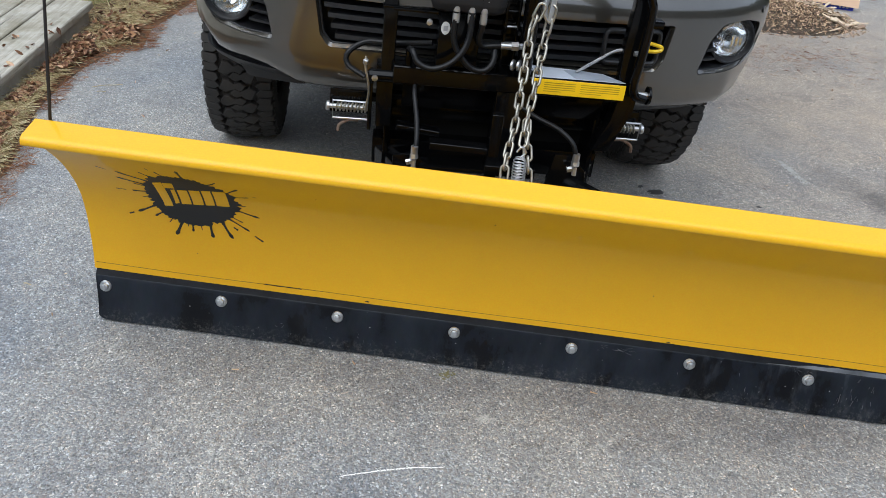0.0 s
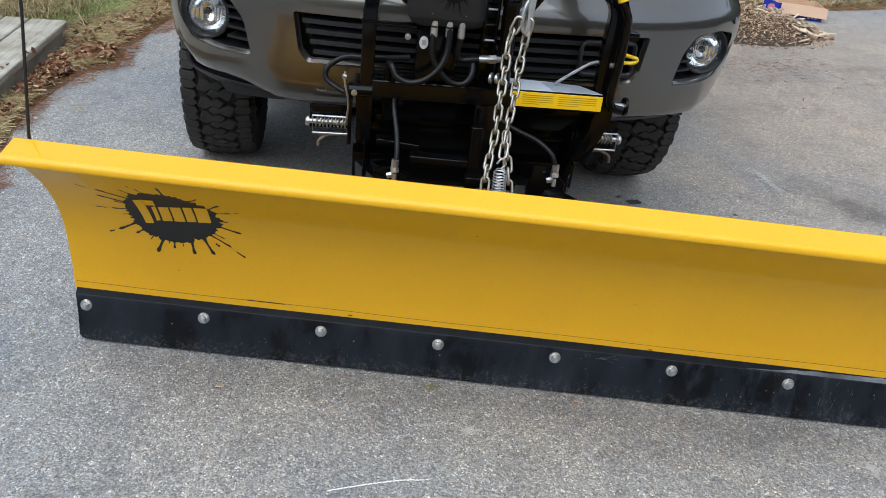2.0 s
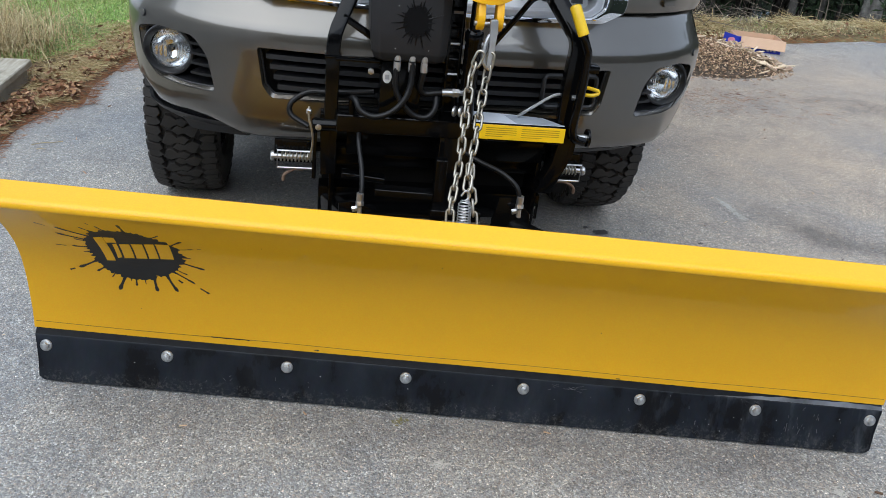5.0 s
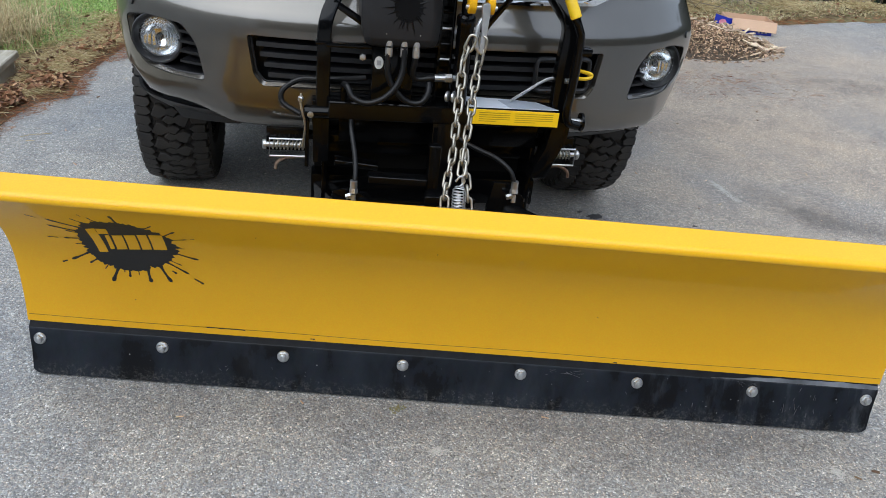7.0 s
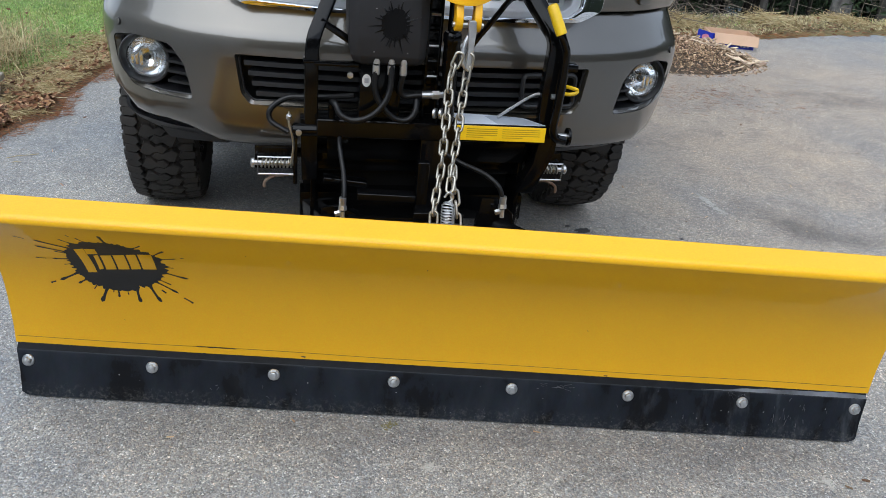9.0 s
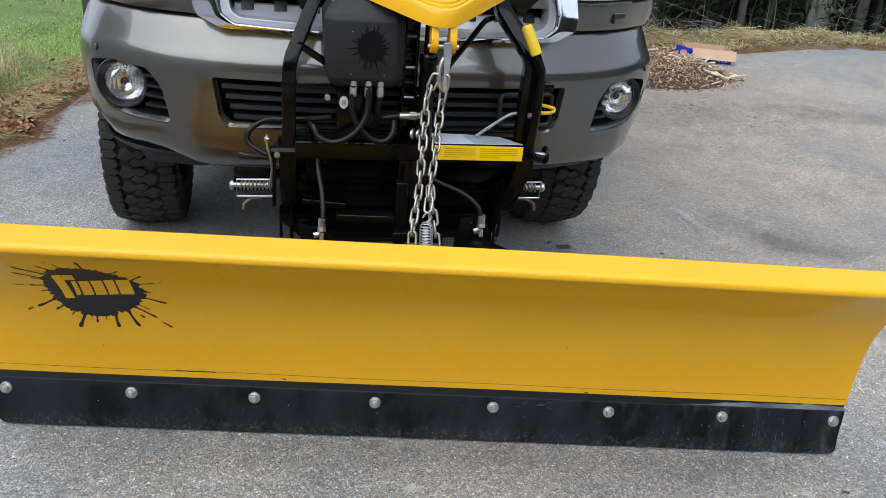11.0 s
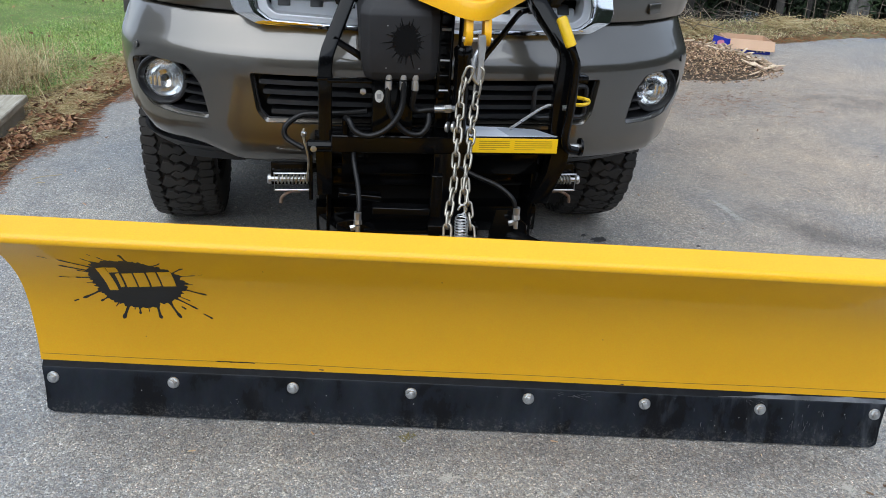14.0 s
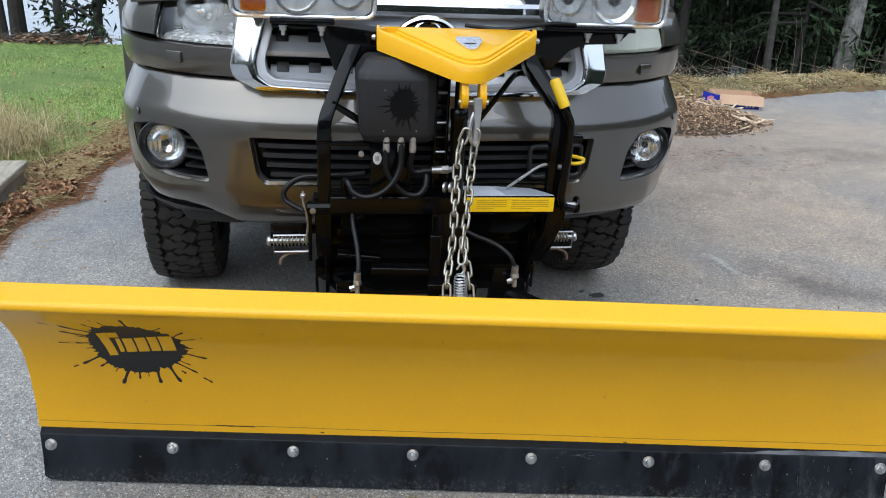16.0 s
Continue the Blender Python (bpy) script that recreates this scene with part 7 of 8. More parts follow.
def build_litter():
    rng = random.Random(31)
    lawn = []
    poly = LAWN_EDGE + [(-1.05, 7.15), (-7.5, 7.4), (-7.5, 2.5)]
    while len(lawn) < 120000:
        x, y = rng.uniform(-7.5, -1.0), rng.uniform(2.5, 7.4)
        if inside(poly, x, y) and x > -1.3 - 0.52 * (y + 2.0) and rng.random() < 0.45 + 0.55 * (0.5 + 0.5 * noise.noise(Vector((x * 1.6, y * 1.6, 0)))):
            lawn.append((x, y, 0.02 + ground_height(x, y)))
    blades("lawn_grass", lawn, 0.030, 0.006, 1.5, GRASS, "short green lawn grass with dry patches", "grass", 1, 2)
    dead = []
    for _ in range(380):
        x, y = rng.uniform(-6, -1.2), rng.uniform(2.6, 7.4)
        if inside(poly, x, y):
            dead.append((x, y, 0.045))
    scatter_leaves("lawn_leaves", dead, 0.016, LEAF, "brown leaves scattered on the lawn", "leaves", 6)
    litter, needles, tufts, litter_dry = [], [], [], []
    while len(litter) < 6000:
        y = rng.uniform(-0.6, 6.5)
        e = edge_x(LITTER_EDGE, y)
        x = e - 0.05 - abs(rng.gauss(0, 0.20 if y < 2.4 else 0.13))
        if x < -1.9 and y < 2.26:
            if rng.random() > 0.008:
                continue
            litter.append((x, y, 0.125))
            continue
        if y > 2.15 and rng.random() > 0.15:
            litter_dry.append((x, y, 0.03))
            continue
        if noise.noise(Vector((x * 5, y * 5, 9))) + 0.25 < rng.random() * 0.3:
            litter_dry.append((x, y, 0.02))
            continue
        litter.append((x, y, 0.012 + 0.03 * rng.random()))
    scatter_leaves("leaf_litter", litter, 0.019, LEAF, "curled brown dead leaves along the driveway edge", "leaves", 7, 0.45, 0.5, 0.85)
    while len(needles) < 6500:
        y = rng.uniform(-0.6, 6.8)
        e = edge_x(LITTER_EDGE, y) + 0.10 * noise.noise(Vector((0, y * 4, 3)))
        x = e + 0.06 - abs(rng.gauss(0, 0.15))
        if x < -1.9 and y < 2.25:
            continue
        needles.append((x, y, 0.005 + 0.012 * rng.random()))
    sticks("pine_needles", needles, 0.06, 0.0012, NEEDLE, "rust-coloured pine needles on the asphalt edge", "needles", 8, 5)
    while len(tufts) < 1900:
        x, y = rng.gauss(-2.44, 0.20), rng.gauss(2.72, 0.22)
        if y < 2.28 and x < -1.86 or x > edge_x(LITTER_EDGE, y) - 0.12:
            continue
        tufts.append((x, y, 0.02))
    while len(tufts) < 3600:
        f = abs(rng.gauss(0, 0.45))
        x, y = -2.40 - 0.18 * f + rng.gauss(0, 0.26), 2.75 + 0.9 * f + rng.gauss(0, 0.12)
        if x < edge_x(LITTER_EDGE, y) - 0.35:
            tufts.append((x, y, 0.02))
    blades("dry_grass", tufts, 0.25, 0.0045, 1.8, STRAW, "tall dry straw-coloured grass beside the platform", "grass", 9, 5)
    near = litter_dry[:4500]
    while len(near) < 8500:
        y = rng.uniform(-0.6, 3.6)
        x = edge_x(LITTER_EDGE, y) - 0.10 - abs(rng.gauss(0, 0.24)) + 0.12 * noise.noise(Vector((1, y * 3, 5)))
        if x < -1.88 and y < 2.26:
            continue
        near.append((x, y, 0.03))
    while len(near) < 11500:
        y = rng.gauss(0.75, 0.35)
        x = edge_x(LITTER_EDGE, y) - 0.04 - abs(rng.gauss(0, 0.11))
        if -0.5 < y < 1.5 and x > -1.9:
            near.append((x, y, 0.03))
    sticks("straw_litter", near, 0.12, 0.0012, STRAW, "flattened dry straw among the leaves", "straw", 10, 9)
    # verge by the woods
    vg = []
    while len(vg) < 15000:
        x = rng.uniform(1.8, 13)
        y = verge_line(x) + 0.12 + abs(rng.gauss(0, 0.42))
        if y < verge_line(x) + 1.3:
            vg.append((x, y, ground_height(x, y) + 0.02))
    blades("verge_grass", vg, 0.045, 0.007, 2.2, VERGE_GRASS, "matted dry and green grass on the verge", "grass", 11, 3)
    tw = []
    for _ in range(130):
        x = rng.uniform(2.2, 12)
        tw.append((x, verge_line(x) + 0.45 + abs(rng.gauss(0, 0.4)), 0.10 + 0.12 * rng.random()))
    sticks("fallen_twigs", tw, 0.3, 0.004, TWIG, "bare grey twigs lying on the verge", "twigs", 12, 7)
    vl = []
    for _ in range(2600):
        x = rng.uniform(2.0, 12)
        y = verge_line(x) + 0.02 + abs(rng.gauss(0, 0.35))
        vl.append((x, y, ground_height(x, y) + 0.02 + 0.03 * rng.random()))
    scatter_leaves("verge_leaves", vl, 0.017, LEAF, "brown leaves along the verge", "leaves", 13)
    vn = []
    for _ in range(3000):
        x = rng.uniform(2.2, 11)
        vn.append((x, verge_line(x) - 0.02 + 0.06 * noise.noise(Vector((x * 3, 0, 0))) + abs(rng.gauss(0, 0.16)), 0.012 + 0.03 * rng.random()))
    sticks("verge_needles", vn, 0.08, 0.0018, NEEDLE, "rust-coloured needles along the verge", "needles", 28, 6)
    green = []
    while len(green) < 600:
        x = rng.uniform(2.4, 13)
        y = verge_line(x) + 0.35 + abs(rng.gauss(0, 0.3))
        if y < 7.2 and noise.noise(Vector((x * 0.9, y * 1.4, 6))) > -0.05:
            green.append((x, y, ground_height(x, y) + 0.02))
    blades("green_verge_grass", green, 0.045, 0.008, 1.3, GRASS, "green grass sprouting on the verge", "grass", 29, 3)
    mat = []
    for hx, hy, n in ((3.25, 5.15, 1500), (5.35, 5.62, 900), (4.3, 5.3, 500)):
        for _ in range(n):
            x, y = rng.gauss(hx, 0.26), rng.gauss(hy, 0.12)
            mat.append((x, y, ground_height(x, y) + 0.10 * math.exp(-((x - hx) / 0.25) ** 2) * rng.random()))
    sticks("straw_heap", mat, 0.22, 0.0022, STRAW, "matted heaps of dry straw on the verge", "straw", 33, 14)
    heap = [(rng.gauss(3.3, 0.35), rng.gauss(5.35, 0.15), 0.10 + abs(rng.gauss(0, 0.08))) for _ in range(90)]
    sticks("twig_heap", heap, 0.42, 0.0045, TWIG, "loose heap of pale bare twigs on the verge", "twigs", 30, 18)
    # bits strewn over the asphalt
    bits = []
    while len(bits) < 1500:
        x, y = rng.gauss(2.7, 0.7), rng.gauss(3.05, 0.45)
        if x > 1.5:
            bits.append((x, y, 0.004))
    strewn = []
    while len(strewn) < 500:
        x, y = rng.gauss(2.35, 0.45), rng.gauss(2.75, 0.22)
        if x > 1.3:
            strewn.append((x, y, 0.004))
    sticks("strewn_needles", strewn, 0.05, 0.0011, NEEDLE, "rust-coloured needles strewn on the asphalt", "needles", 34, 3)
    chips("strewn_chips", bits, 0.0040, PALE_CHIP, "small wood chips strewn on the asphalt", "chips", 14, 12)
    crumbs = [(rng.uniform(-2.2, 3.5), rng.uniform(-2.2, 4.0), 0.003) for _ in range(420)]
    chips("asphalt_grit", crumbs, 0.006, CHIP, "fine grit lying on the asphalt", "grit", 15, 25)


build_litter()


def build_chip_pile():
    rng = random.Random(17)
    cx, cy, rx, ry, hh = 2.62, 3.95, 0.80, 0.60, 0.175

    def height(x, y):
        d = math.hypot((x - cx) / rx, (y - cy) / ry)
        return hh * max(0, 1 - d ** 1.6) * (1 + 0.35 * noise.noise(Vector((x * 3, y * 3, 0))))
    pile = thing("wood_chip_pile", pose(cx, cy, 0), "heap of split wood chips and bark on the driveway", "wood chips")
    bm = bmesh.new()
    n, m = 40, 12
    c0 = bm.verts.new((0, 0, height(cx, cy) - 0.01))
    rings = []
    for k in range(1, m + 1):
        f = k / m * 1.02
        rings.append([bm.verts.new((rx * f * math.cos(2 * math.pi * i / n), ry * f * math.sin(2 * math.pi * i / n), height(cx + rx * f * math.cos(2 * math.pi * i / n), cy + ry * f * math.sin(2 * math.pi * i / n)) - 0.006)) for i in range(n)])
    for i in range(n):
        j = (i + 1) % n
        bm.faces.new((c0, rings[0][i], rings[0][j]))
        for a, b in zip(rings, rings[1:]):
            bm.faces.new((a[i], b[i], b[j], a[j]))
    part("mound", bm, earth_material("bark_crumbs", [(0.3, (0.035, 0.024, 0.016)), (0.5, (0.08, 0.058, 0.04)), (0.7, (0.17, 0.125, 0.085))], 25), pile)
    spots = []
    while len(spots) < 12000:
        x, y = rng.gauss(cx, rx * 0.5), rng.gauss(cy, ry * 0.5)
        if math.hypot((x - cx) / rx, (y - cy) / ry) < 1.12:
            spots.append((x - cx, y - cy, height(x, y) + 0.006 * rng.random()))
    o = chips("chip_layer", spots, 0.0086, CHIP, "split pale wood chips", "", 18, 26)
    o.parent = pile
    big = []
    while len(big) < 460:
        a, q = rng.uniform(-0.5, math.pi + 0.6), min(1.05, rng.gauss(0.72, 0.2))
        big.append((rx * q * math.cos(a), ry * q * math.sin(a)))
    slabs = []
    for _ in range(90):
        x, y = rng.gauss(-0.30, 0.22), rng.gauss(0.12, 0.20)
        slabs.append((x, y, height(cx + x, cy + y) + 0.014))
    for _ in range(50):
        a = rng.uniform(-0.9, 0.5)
        x, y = rx * rng.uniform(0.7, 1.1) * math.cos(a), ry * rng.uniform(0.7, 1.05) * math.sin(a)
        slabs.append((x, y, height(cx + x, cy + y) + 0.010))
    o = chips("slab_layer", slabs, 0.044, PALE_WOOD, "pale split wood slabs and bark", "", 20, 18, 0.6)
    o.parent = pile
    o = chips("splinter_layer", [(x, y, height(cx + x, cy + y) + 0.010) for x, y in big], 0.048, PALE_CHIP, "long split wood splinters", "", 19, 14, 0.42)
    o.parent = pile


build_chip_pile()


def build_carton():
    CARD = surface("brown_cardboard", (0.56, 0.37, 0.25), (0.50, 0.33, 0.22), rough=0.8, scale=5, fine=150, bump=0.1)
    BLUE = surface("printed_blue_card", (0.012, 0.03, 0.42), (0.015, 0.035, 0.36), rough=0.4, bump=0.03)
    bx = thing("cardboard_box", pose(3.49, 4.50, 0.0, 0, 0, -13), "open cardboard box with blue printed sides beside the wood chips", "box")
    w, d, h, t = 0.40, 0.26, 0.115, 0.005
    part("base", box(bmesh.new(), (0, 0, t), (w, d, t)), CARD, bx)
    for nm, c, s in (("front_wall", (0, -d / 2, h / 2), (w, t, h)), ("back_wall", (0, d / 2, h / 2), (w, t, h)), ("end_wall", (-w / 2, 0, h / 2), (t, d, h)), ("end_wall", (w / 2, 0, h / 2), (t, d, h))):
        o = part(nm, box(bmesh.new(), c, s), CARD if c[0] < 0 else BLUE, bx, "blue printed carton wall")
        part("lining", box(bmesh.new(), (c[0] * 0.975, c[1] * 0.96, h / 2 + 0.004), (s[0] if s[0] > t else t, s[1] if s[1] > t else t, h)), CARD, o)
    part("front_flap", box(bmesh.new(), (0.028, -d / 2 - 0.034, 0.080), (w * 0.98, 0.004, 0.092), (-26, 1, 0), 0.0015, 1), CARD, bx, "bare brown carton flap folded out")
    side = pose(-w / 2 + 0.015, -d / 2 - 0.008, 0, 0, 0, 16)
    fl = part("end_flap", prism(bmesh.new(), [(-0.150, 0.002), (0.012, 0.002), (0.012, 0.112), (-0.145, 0.150)], "y", -0.0025, 0.0025, 0, side), BLUE, bx, "blue printed end flap")
    part("flap_mark", lathe(bmesh.new(), [(0.032, -0.001), (0.032, 0.001), (0.001, 0.001)], side @ pose(-0.068, -0.0028, 0.085, 90, 0, 0) @ Matrix.Diagonal((1.1, 0.7, 1, 1)), 20), surface("pink_print", (0.75, 0.28, 0.36), rough=0.4), fl)
    for k in range(3):
        part("print_bar", box(bmesh.new(), (0.09 + 0.03 * k, -d / 2 - 0.0032, 0.025), (0.018, 0.001, 0.02)), surface("white_print", (0.7, 0.7, 0.72), rough=0.5), bx)


build_carton()


def build_chalk():
    """A ragged white scrape that the stones of the paving break up."""
    m = surface("chalk_white", (0.88, 0.88, 0.85), (0.80, 0.80, 0.76), rough=0.95, scale=60, fine=300, bump=0.2)
    rng = random.Random(14)
    line = spline([(-0.382, -1.090, 0), (-0.299, -1.071, 0), (-0.209, -1.055, 0), (-0.163, -1.054, 0), (-0.133, -1.050, 0)], 40)
    bm = bmesh.new()
    for i, (p, q) in enumerate(zip(line, line[1:])):
        f = i / len(line)
        if rng.random() < 0.04 + 0.5 * max(0.0, f - 0.88) * 4:
            continue
        w = 0.0026 * (0.45 + 0.55 * math.sin(math.pi * min(1.0, 0.12 + f))) * rng.uniform(0.6, 1.3)
        off = rng.gauss(0, 0.0006)
        mid = (p + q) / 2
        box(bm, (mid.x, mid.y + off, 0.0016), ((q - p).length * 1.25, w, 0.0012), (0, 0, math.degrees(math.atan2(q.y - p.y, q.x - p.x)) + rng.gauss(0, 12)))
    return single("chalk_line", bm, m, pose(0, 0, 0), "thin broken white scrape line on the asphalt", "scrape mark", smooth=0)


build_chalk()


def build_stains():
    """Dark drips and pale scrapes that lie on the driveway."""
    rng = random.Random(12)
    OIL = surface("oil_dark_asphalt", (0.035, 0.034, 0.034), (0.06, 0.058, 0.056), rough=0.6, scale=20, fine=200, bump=0.5, depth=0.003)
    PALE = surface("scraped_asphalt", (0.44, 0.425, 0.395), (0.36, 0.348, 0.32), rough=0.9, scale=25, fine=220, bump=0.5, depth=0.003)

    def blot(name, x, y, a, b, turn, mat, label, seed):
        bm = bmesh.new()
        n = 40
        ring = []
        for i in range(n):
            t = 2 * math.pi * i / n
            r = 1 + 0.45 * noise.noise(Vector((math.cos(t) * 2.2, math.sin(t) * 2.2, seed)))
            ring.append(bm.verts.new((a * r * math.cos(t), b * r * math.sin(t), 0.0)))
        bm.faces.new(ring)
        single(name, bm, mat, pose(x, y, 0.0025, 0, 0, turn), label, "stain", "stains on the driveway", smooth=0)
    blot("oil_stain", 0.855, 0.555, 0.035, 0.022, 10, OIL, "small dark oil drip on the asphalt", 1)
    blot("oil_stain", 0.80, 0.60, 0.014, 0.010, 40, OIL, "small dark oil drip on the asphalt", 2)
    blot("oil_stain", 1.28, 0.48, 0.012, 0.009, 0, OIL, "small dark oil drip on the asphalt", 3)
    flecks = []
    for _ in range(150):
        t = rng.random()
        flecks.append((1.585 + 0.03 * t + rng.gauss(0, 0.010), 0.97 - 0.22 * t + rng.gauss(0, 0.008), 0.0015))
    chips("pale_scrape", flecks, 0.005, PALE, "pale scraped streak on the asphalt", "scrape", 51, 4)
    for k, (bx, by) in enumerate(((-0.015, -0.871), (1.05, -1.0))):
        flecks = [(bx + rng.gauss(0, 0.014), by + rng.gauss(0, 0.010), 0.0012) for _ in range(70)]
        chips("pale_scuff", flecks, 0.0038, PALE, "pale scuffed spot on the asphalt", "scuff", 52 + k, 4)

    STRAW = surface("dry_straw", (0.50, 0.40, 0.22), (0.38, 0.29, 0.15), rough=0.8, scale=60, fine=400, bump=0.2, depth=0.001)
    MOSS = surface("dry_moss", (0.22, 0.19, 0.09), (0.15, 0.15, 0.06), rough=0.95, scale=60, fine=300, bump=0.5, depth=0.002)
    STONE = surface("pale_stone", (0.62, 0.60, 0.57), (0.50, 0.48, 0.45), rough=0.85, scale=80, fine=300, bump=0.3, depth=0.001)
    for (ax, ay), (bx, by) in (((-1.643, 1.255), (-1.523, 1.316)), ((-1.608, 1.203), (-1.57, 1.21)), ((-1.359, -0.365), (-1.336, -0.372))):
        dx, dy = bx - ax, by - ay
        path = spline([(0, 0, 0.001), (0.35 * dx - 0.04 * dy, 0.35 * dy + 0.04 * dx, 0.003), (0.7 * dx, 0.7 * dy, 0.002), (dx, dy, 0.0012)], 5)
        single("straw_stalk", tube(bmesh.new(), path, 0.0016, 6), STRAW, pose(ax, ay, 0.001), "thin dry straw stalk lying on the asphalt", "straw", "straws on the driveway", smooth=60)
    bm = bmesh.new()
    bmesh.ops.create_icosphere(bm, subdivisions=2, radius=0.008)
    for v in bm.verts:
        v.co *= 1 + 0.3 * noise.noise(v.co * 120)
        v.co.z *= 0.6
    single("pebble", bm, STONE, pose(-1.731, 1.083, 0.004), "small pale pebble lying on the asphalt", "pebble", "", smooth=40)
    flecks = [(-0.11 + rng.gauss(0, 0.011), -0.701 + rng.gauss(0, 0.008), 0.0015) for _ in range(60)]
    chips("moss_patch", flecks, 0.003, MOSS, "small tan-olive tuft of dry moss on the asphalt", "moss", 61, 4)


build_stains()


# ---- woods ----
def tree_mesh_crown(bm_seed, height, base, spread, count, droop):
    rng = random.Random(bm_seed)
    V, F = [], []
    limbs = bmesh.new()
    n = 34
    for i in range(n):
        z = base + (height - base) * (i + rng.random()) / n
        f = 1 - (z - base) / (height - base)
        l = spread * (0.25 + 0.75 * f) * rng.uniform(0.6, 1.1)
        a = rng.uniform(0, 2 * math.pi)
        tip = Vector((l * math.cos(a), l * math.sin(a), z - droop * l))
        mid = Vector((0.5 * l * math.cos(a), 0.5 * l * math.sin(a), z - 0.2 * droop * l))
        tube(limbs, [(0, 0, z), mid, tip], [0.018 * (0.4 + f), 0.012 * (0.4 + f), 0.004], 5)
        for _ in range(int(1.7 * count / n)):
            t = rng.uniform(0.15, 1.05)
            c = Vector((0, 0, z)).lerp(tip, t) + Vector((rng.gauss(0, 0.12), rng.gauss(0, 0.12), rng.gauss(-0.03, 0.07)))
            s = rng.uniform(0.045, 0.105)
            m = pose(*c, rng.gauss(0, 40), rng.gauss(0, 40), math.degrees(a) + rng.gauss(0, 40))
            b = len(V)
            for p in ((-s * 0.4, 0, 0), (s * 0.2, s * 0.28, 0.01), (s, 0, -s * 0.25), (s * 0.2, -s * 0.28, 0.01)):
                V.append(tuple(m @ Vector(p)))
            F.append((b, b + 1, b + 2, b + 3))
    return limbs, V, F


def build_tree(name, seed, height, r, bark, base, spread, count, label, lean=0.0, droop=0.35):
    t = thing(name, pose(0, 0, 0), label, "tree")
    pts, rad = [], []
    for k in range(9):
        f = k / 8
        pts.append((lean * height * f + 0.05 * math.sin(3 * f + seed), 0.05 * math.sin(4 * f + 2 * seed), height * f - 0.15))
        rad.append(r * (1.25 if k == 0 else 1) * (1 - 0.85 * f))
    part("trunk", tube(bmesh.new(), pts, rad, 10), bark, t)
    limbs, V, F = tree_mesh_crown(seed + 100, height, base, spread, count, droop)
    tagged(part("branchwork", limbs, bark, t), kind="stuff")
    cr = new("crown", bulk("crown", V, F, CONIFER))
    cr.parent = t
    return t


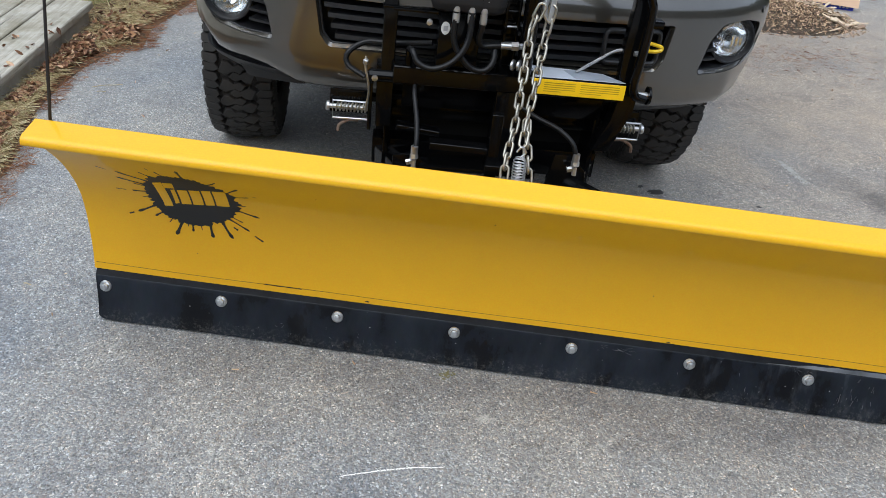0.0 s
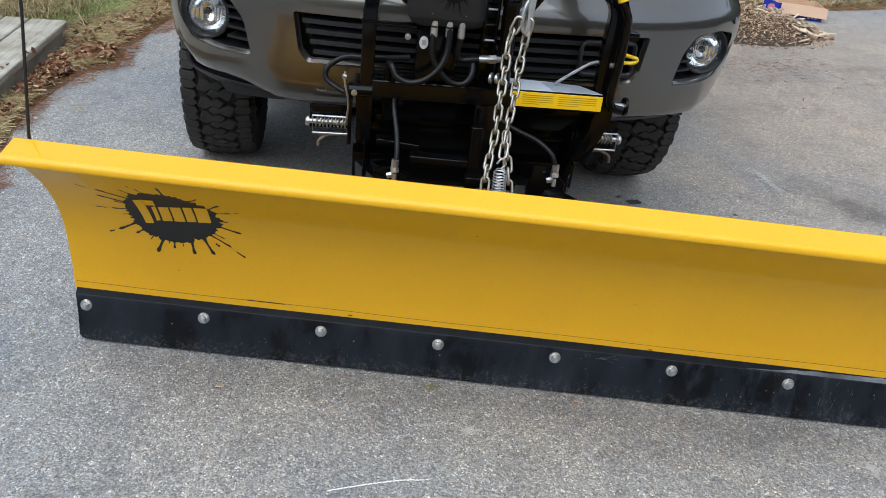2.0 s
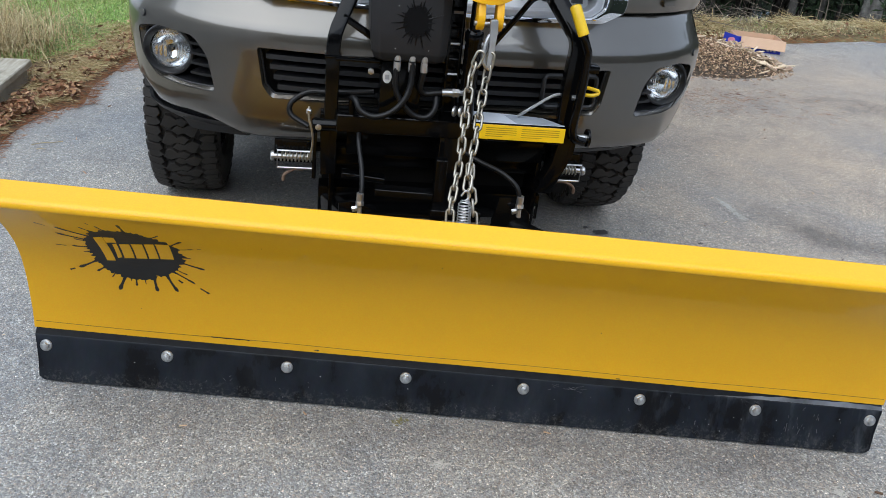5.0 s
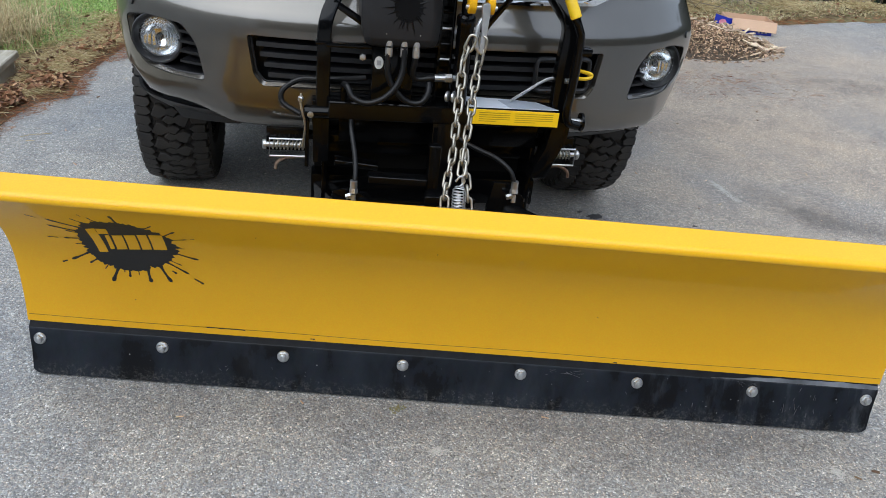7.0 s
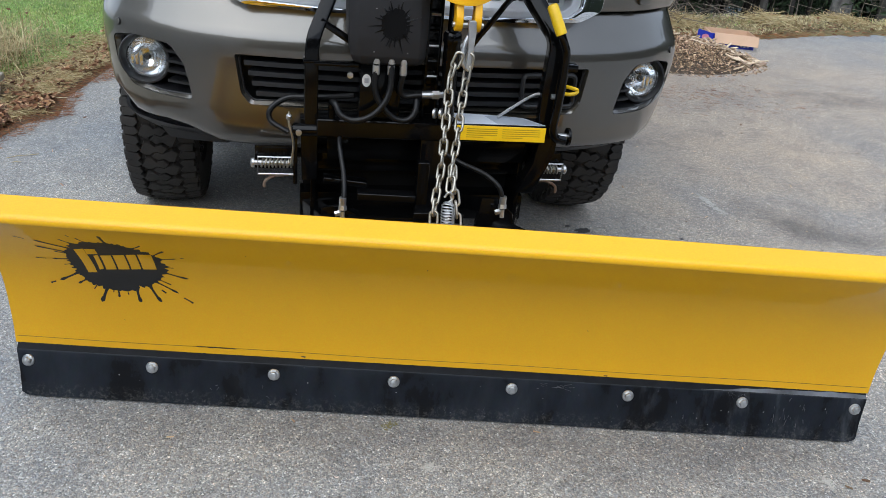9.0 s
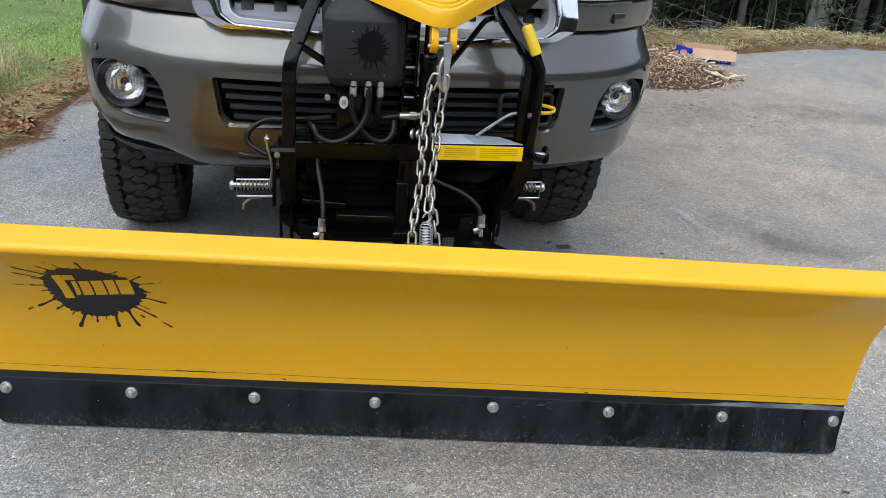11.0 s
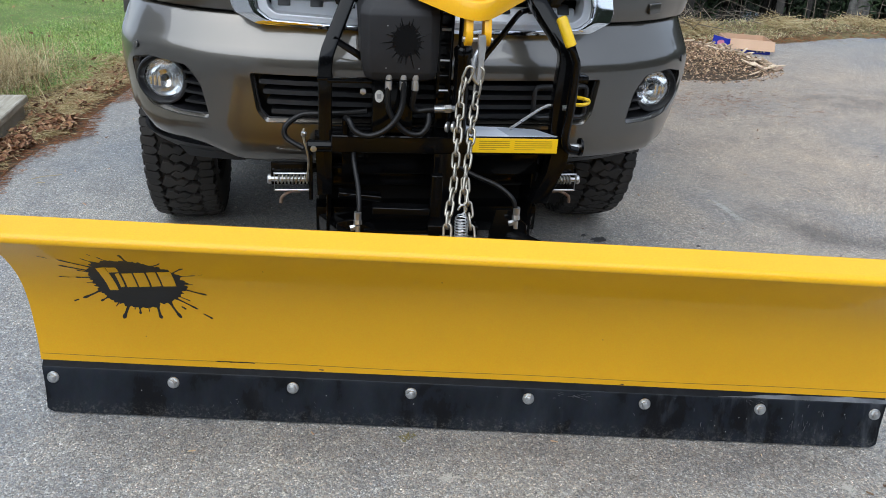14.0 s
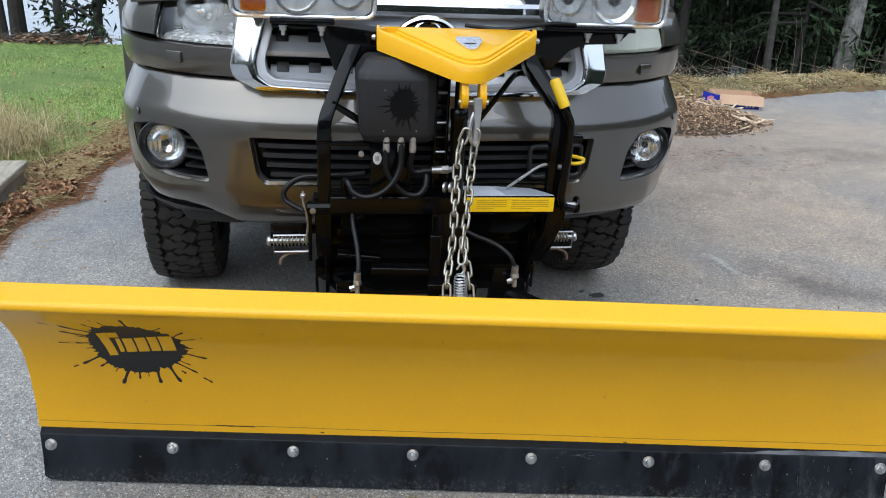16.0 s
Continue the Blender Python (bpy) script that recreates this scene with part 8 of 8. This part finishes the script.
def build_woods():
    rng = random.Random(77)
    protos = [build_tree("conifer_tree", 1, 7.5, 0.052, BARK, 1.2, 1.5, 2600, "dark conifer with a slim trunk in the woods"),
              build_tree("conifer_tree", 2, 8.5, 0.065, BARK, 1.6, 1.7, 2600, "dark conifer with a slim trunk in the woods", 0.02),
              build_tree("conifer_tree", 3, 6.0, 0.036, GREY_BARK, 0.7, 1.3, 2600, "young dark conifer with low boughs in the woods", -0.02),
              build_tree("conifer_tree", 4, 9.0, 0.042, GREY_BARK, 2.6, 1.3, 1800, "tall thin grey-barked conifer in the woods", 0.03)]
    homes = [(4.2, 8.2), (5.4, 8.9), (6.7, 8.3), (3.2, 8.8)]
    for p, (x, y) in zip(protos, homes):
        p.matrix_basis = pose(x, y, ground_height(x, y))
        tagged(p, group="trees of the woods")
    k = 0
    for row, (y0, step) in enumerate(((7.0, 0.80), (8.4, 0.75), (10.0, 0.8), (12.0, 0.95), (14.5, 1.2))):
        x = 1.5 + row * 0.9
        while x < 10.5 + row * 2.2:
            xx, yy = x + rng.uniform(-0.35, 0.35), y0 + rng.uniform(-0.6, 0.7)
            p = protos[(k * 7 + row) % 4]
            copy_thing(p, pose(xx, yy, ground_height(xx, yy), 0, rng.uniform(-4, 4), rng.uniform(0, 360)))
            x += step * rng.uniform(0.8, 1.3)
            k += 1
    birch = build_tree("birch_tree", 9, 9.0, 0.105, BIRCH_BARK, 4.5, 1.5, 1200, "pale birch trunk at the edge of the woods", 0.03)
    birch.matrix_basis = pose(6.03, 6.75, ground_height(6.03, 6.75), 0, 1, 0)
    b2 = build_tree("birch_tree", 10, 8.0, 0.06, GREY_BARK, 4.5, 1.3, 900, "thin grey birch leaning at the edge of the woods", 0.05)
    b2.matrix_basis = pose(6.9, 7.0, ground_height(6.9, 7.0), 0, 4, 60)
    # undergrowth of bare saplings
    tw = []
    for _ in range(120):
        x, y = rng.uniform(2.0, 12), rng.uniform(6.0, 9.0)
        tw.append((x, y, ground_height(x, y)))
    blades("undergrowth", tw, 1.0, 0.012, 0.35, TWIG, "bare thin saplings at the edge of the woods", "saplings", 41, 4)
    # lakeside trees above the lawn
    for i, (x, y, r, ln) in enumerate(((-3.76, 7.65, 0.070, -0.01), (-3.53, 7.62, 0.080, 0.01), (-3.10, 7.68, 0.045, -0.01), (-2.78, 7.75, 0.05, 0.03), (-5.0, 8.2, 0.12, 0.0))):
        t = build_tree("lakeside_tree", 60 + i, 8.0, r, BARK if i % 2 else GREY_BARK, 0.12 if i in (2, 3) else 0.9, 0.75, 1500, "dark trunk with sparse boughs above the lake", ln)
        t.matrix_basis = pose(x, y, ground_height(x, y))
        tagged(t, group="trees by the lake")
    brush = [(rng.gauss(-3.15, 0.28), rng.gauss(7.25, 0.12), 0.02 + abs(rng.gauss(0, 0.035))) for _ in range(240)]
    sticks("brush_heap", brush, 0.42, 0.007, TWIG, "low heap of cut brush at the end of the lawn", "brush", 43, 14)
    bl = [(rng.gauss(-3.15, 0.28), rng.gauss(7.22, 0.1), 0.03 + abs(rng.gauss(0, 0.03))) for _ in range(420)]
    scatter_leaves("brush_leaves", bl, 0.035, LEAF, "dark dead leaves in the brush heap", "leaves", 44)
    # far dark edge of the woods
    m, nd, ln, bs = nodes_of("far_woods")
    tc = nd.new("ShaderNodeTexCoord").outputs["Object"]
    mp = nd.new("ShaderNodeMapping")
    mp.inputs["Scale"].default_value = (1, 1, 0.25)
    ln.new(tc, mp.inputs["Vector"])
    nz = noise_of(nd, ln, mp.outputs["Vector"], 1.6, 8, 0.7)
    rr = ramp_of(nd, [(0.35, (0.004, 0.006, 0.003)), (0.55, (0.014, 0.022, 0.010)), (0.75, (0.035, 0.045, 0.022))])
    ln.new(nz.outputs["Fac"], rr.inputs["Fac"])
    ln.new(rr.outputs["Color"], bs.inputs["Base Color"])
    bs.inputs["Roughness"].default_value = 1.0
    bm = bmesh.new()
    rows = []
    for i in range(60):
        a = radians(88 - i * 1.5)
        R = 27
        top = 6.5 + 1.5 * noise.noise(Vector((i * 0.7, 0, 0)))
        rows.append([Vector((R * math.cos(a), -2 + R * math.sin(a), z)) for z in (-3.2, 1.0, top)])
    grid_shell(bm, rows, [[p * 1.01 for p in r] for r in rows])
    tagged(new("backdrop", mesh_of("backdrop", bm, m)), "dark distant woods", "woods", kind="structure")
    # unseen ring round the yard, added to block low sky light and darken reflections
    bm = bmesh.new()
    rows = []
    for i in range(90):
        a = radians(170 + i * 2.2)
        R = 19 + 3 * noise.noise(Vector((i * 0.3, 5, 0))) 
        top = 7.0 + 1.6 * noise.noise(Vector((i * 0.23, 2, 0))) + 0.35 * noise.noise(Vector((i * 1.3, 4, 0)))
        top *= 0.95 - 0.2 * min(1.0, max(0.0, (i - 48) / 20))
        rows.append([Vector((R * math.cos(a), R * math.sin(a), z)) for z in (-0.5, 0.35 * top, 0.7 * top, top)])
    grid_shell(bm, rows, [[p * 1.02 for p in r] for r in rows])
    tagged(new("backdrop", mesh_of("backdrop", bm, m)), "unseen dark tree-line backdrop added to block low light", "woods", kind="structure")


build_woods()
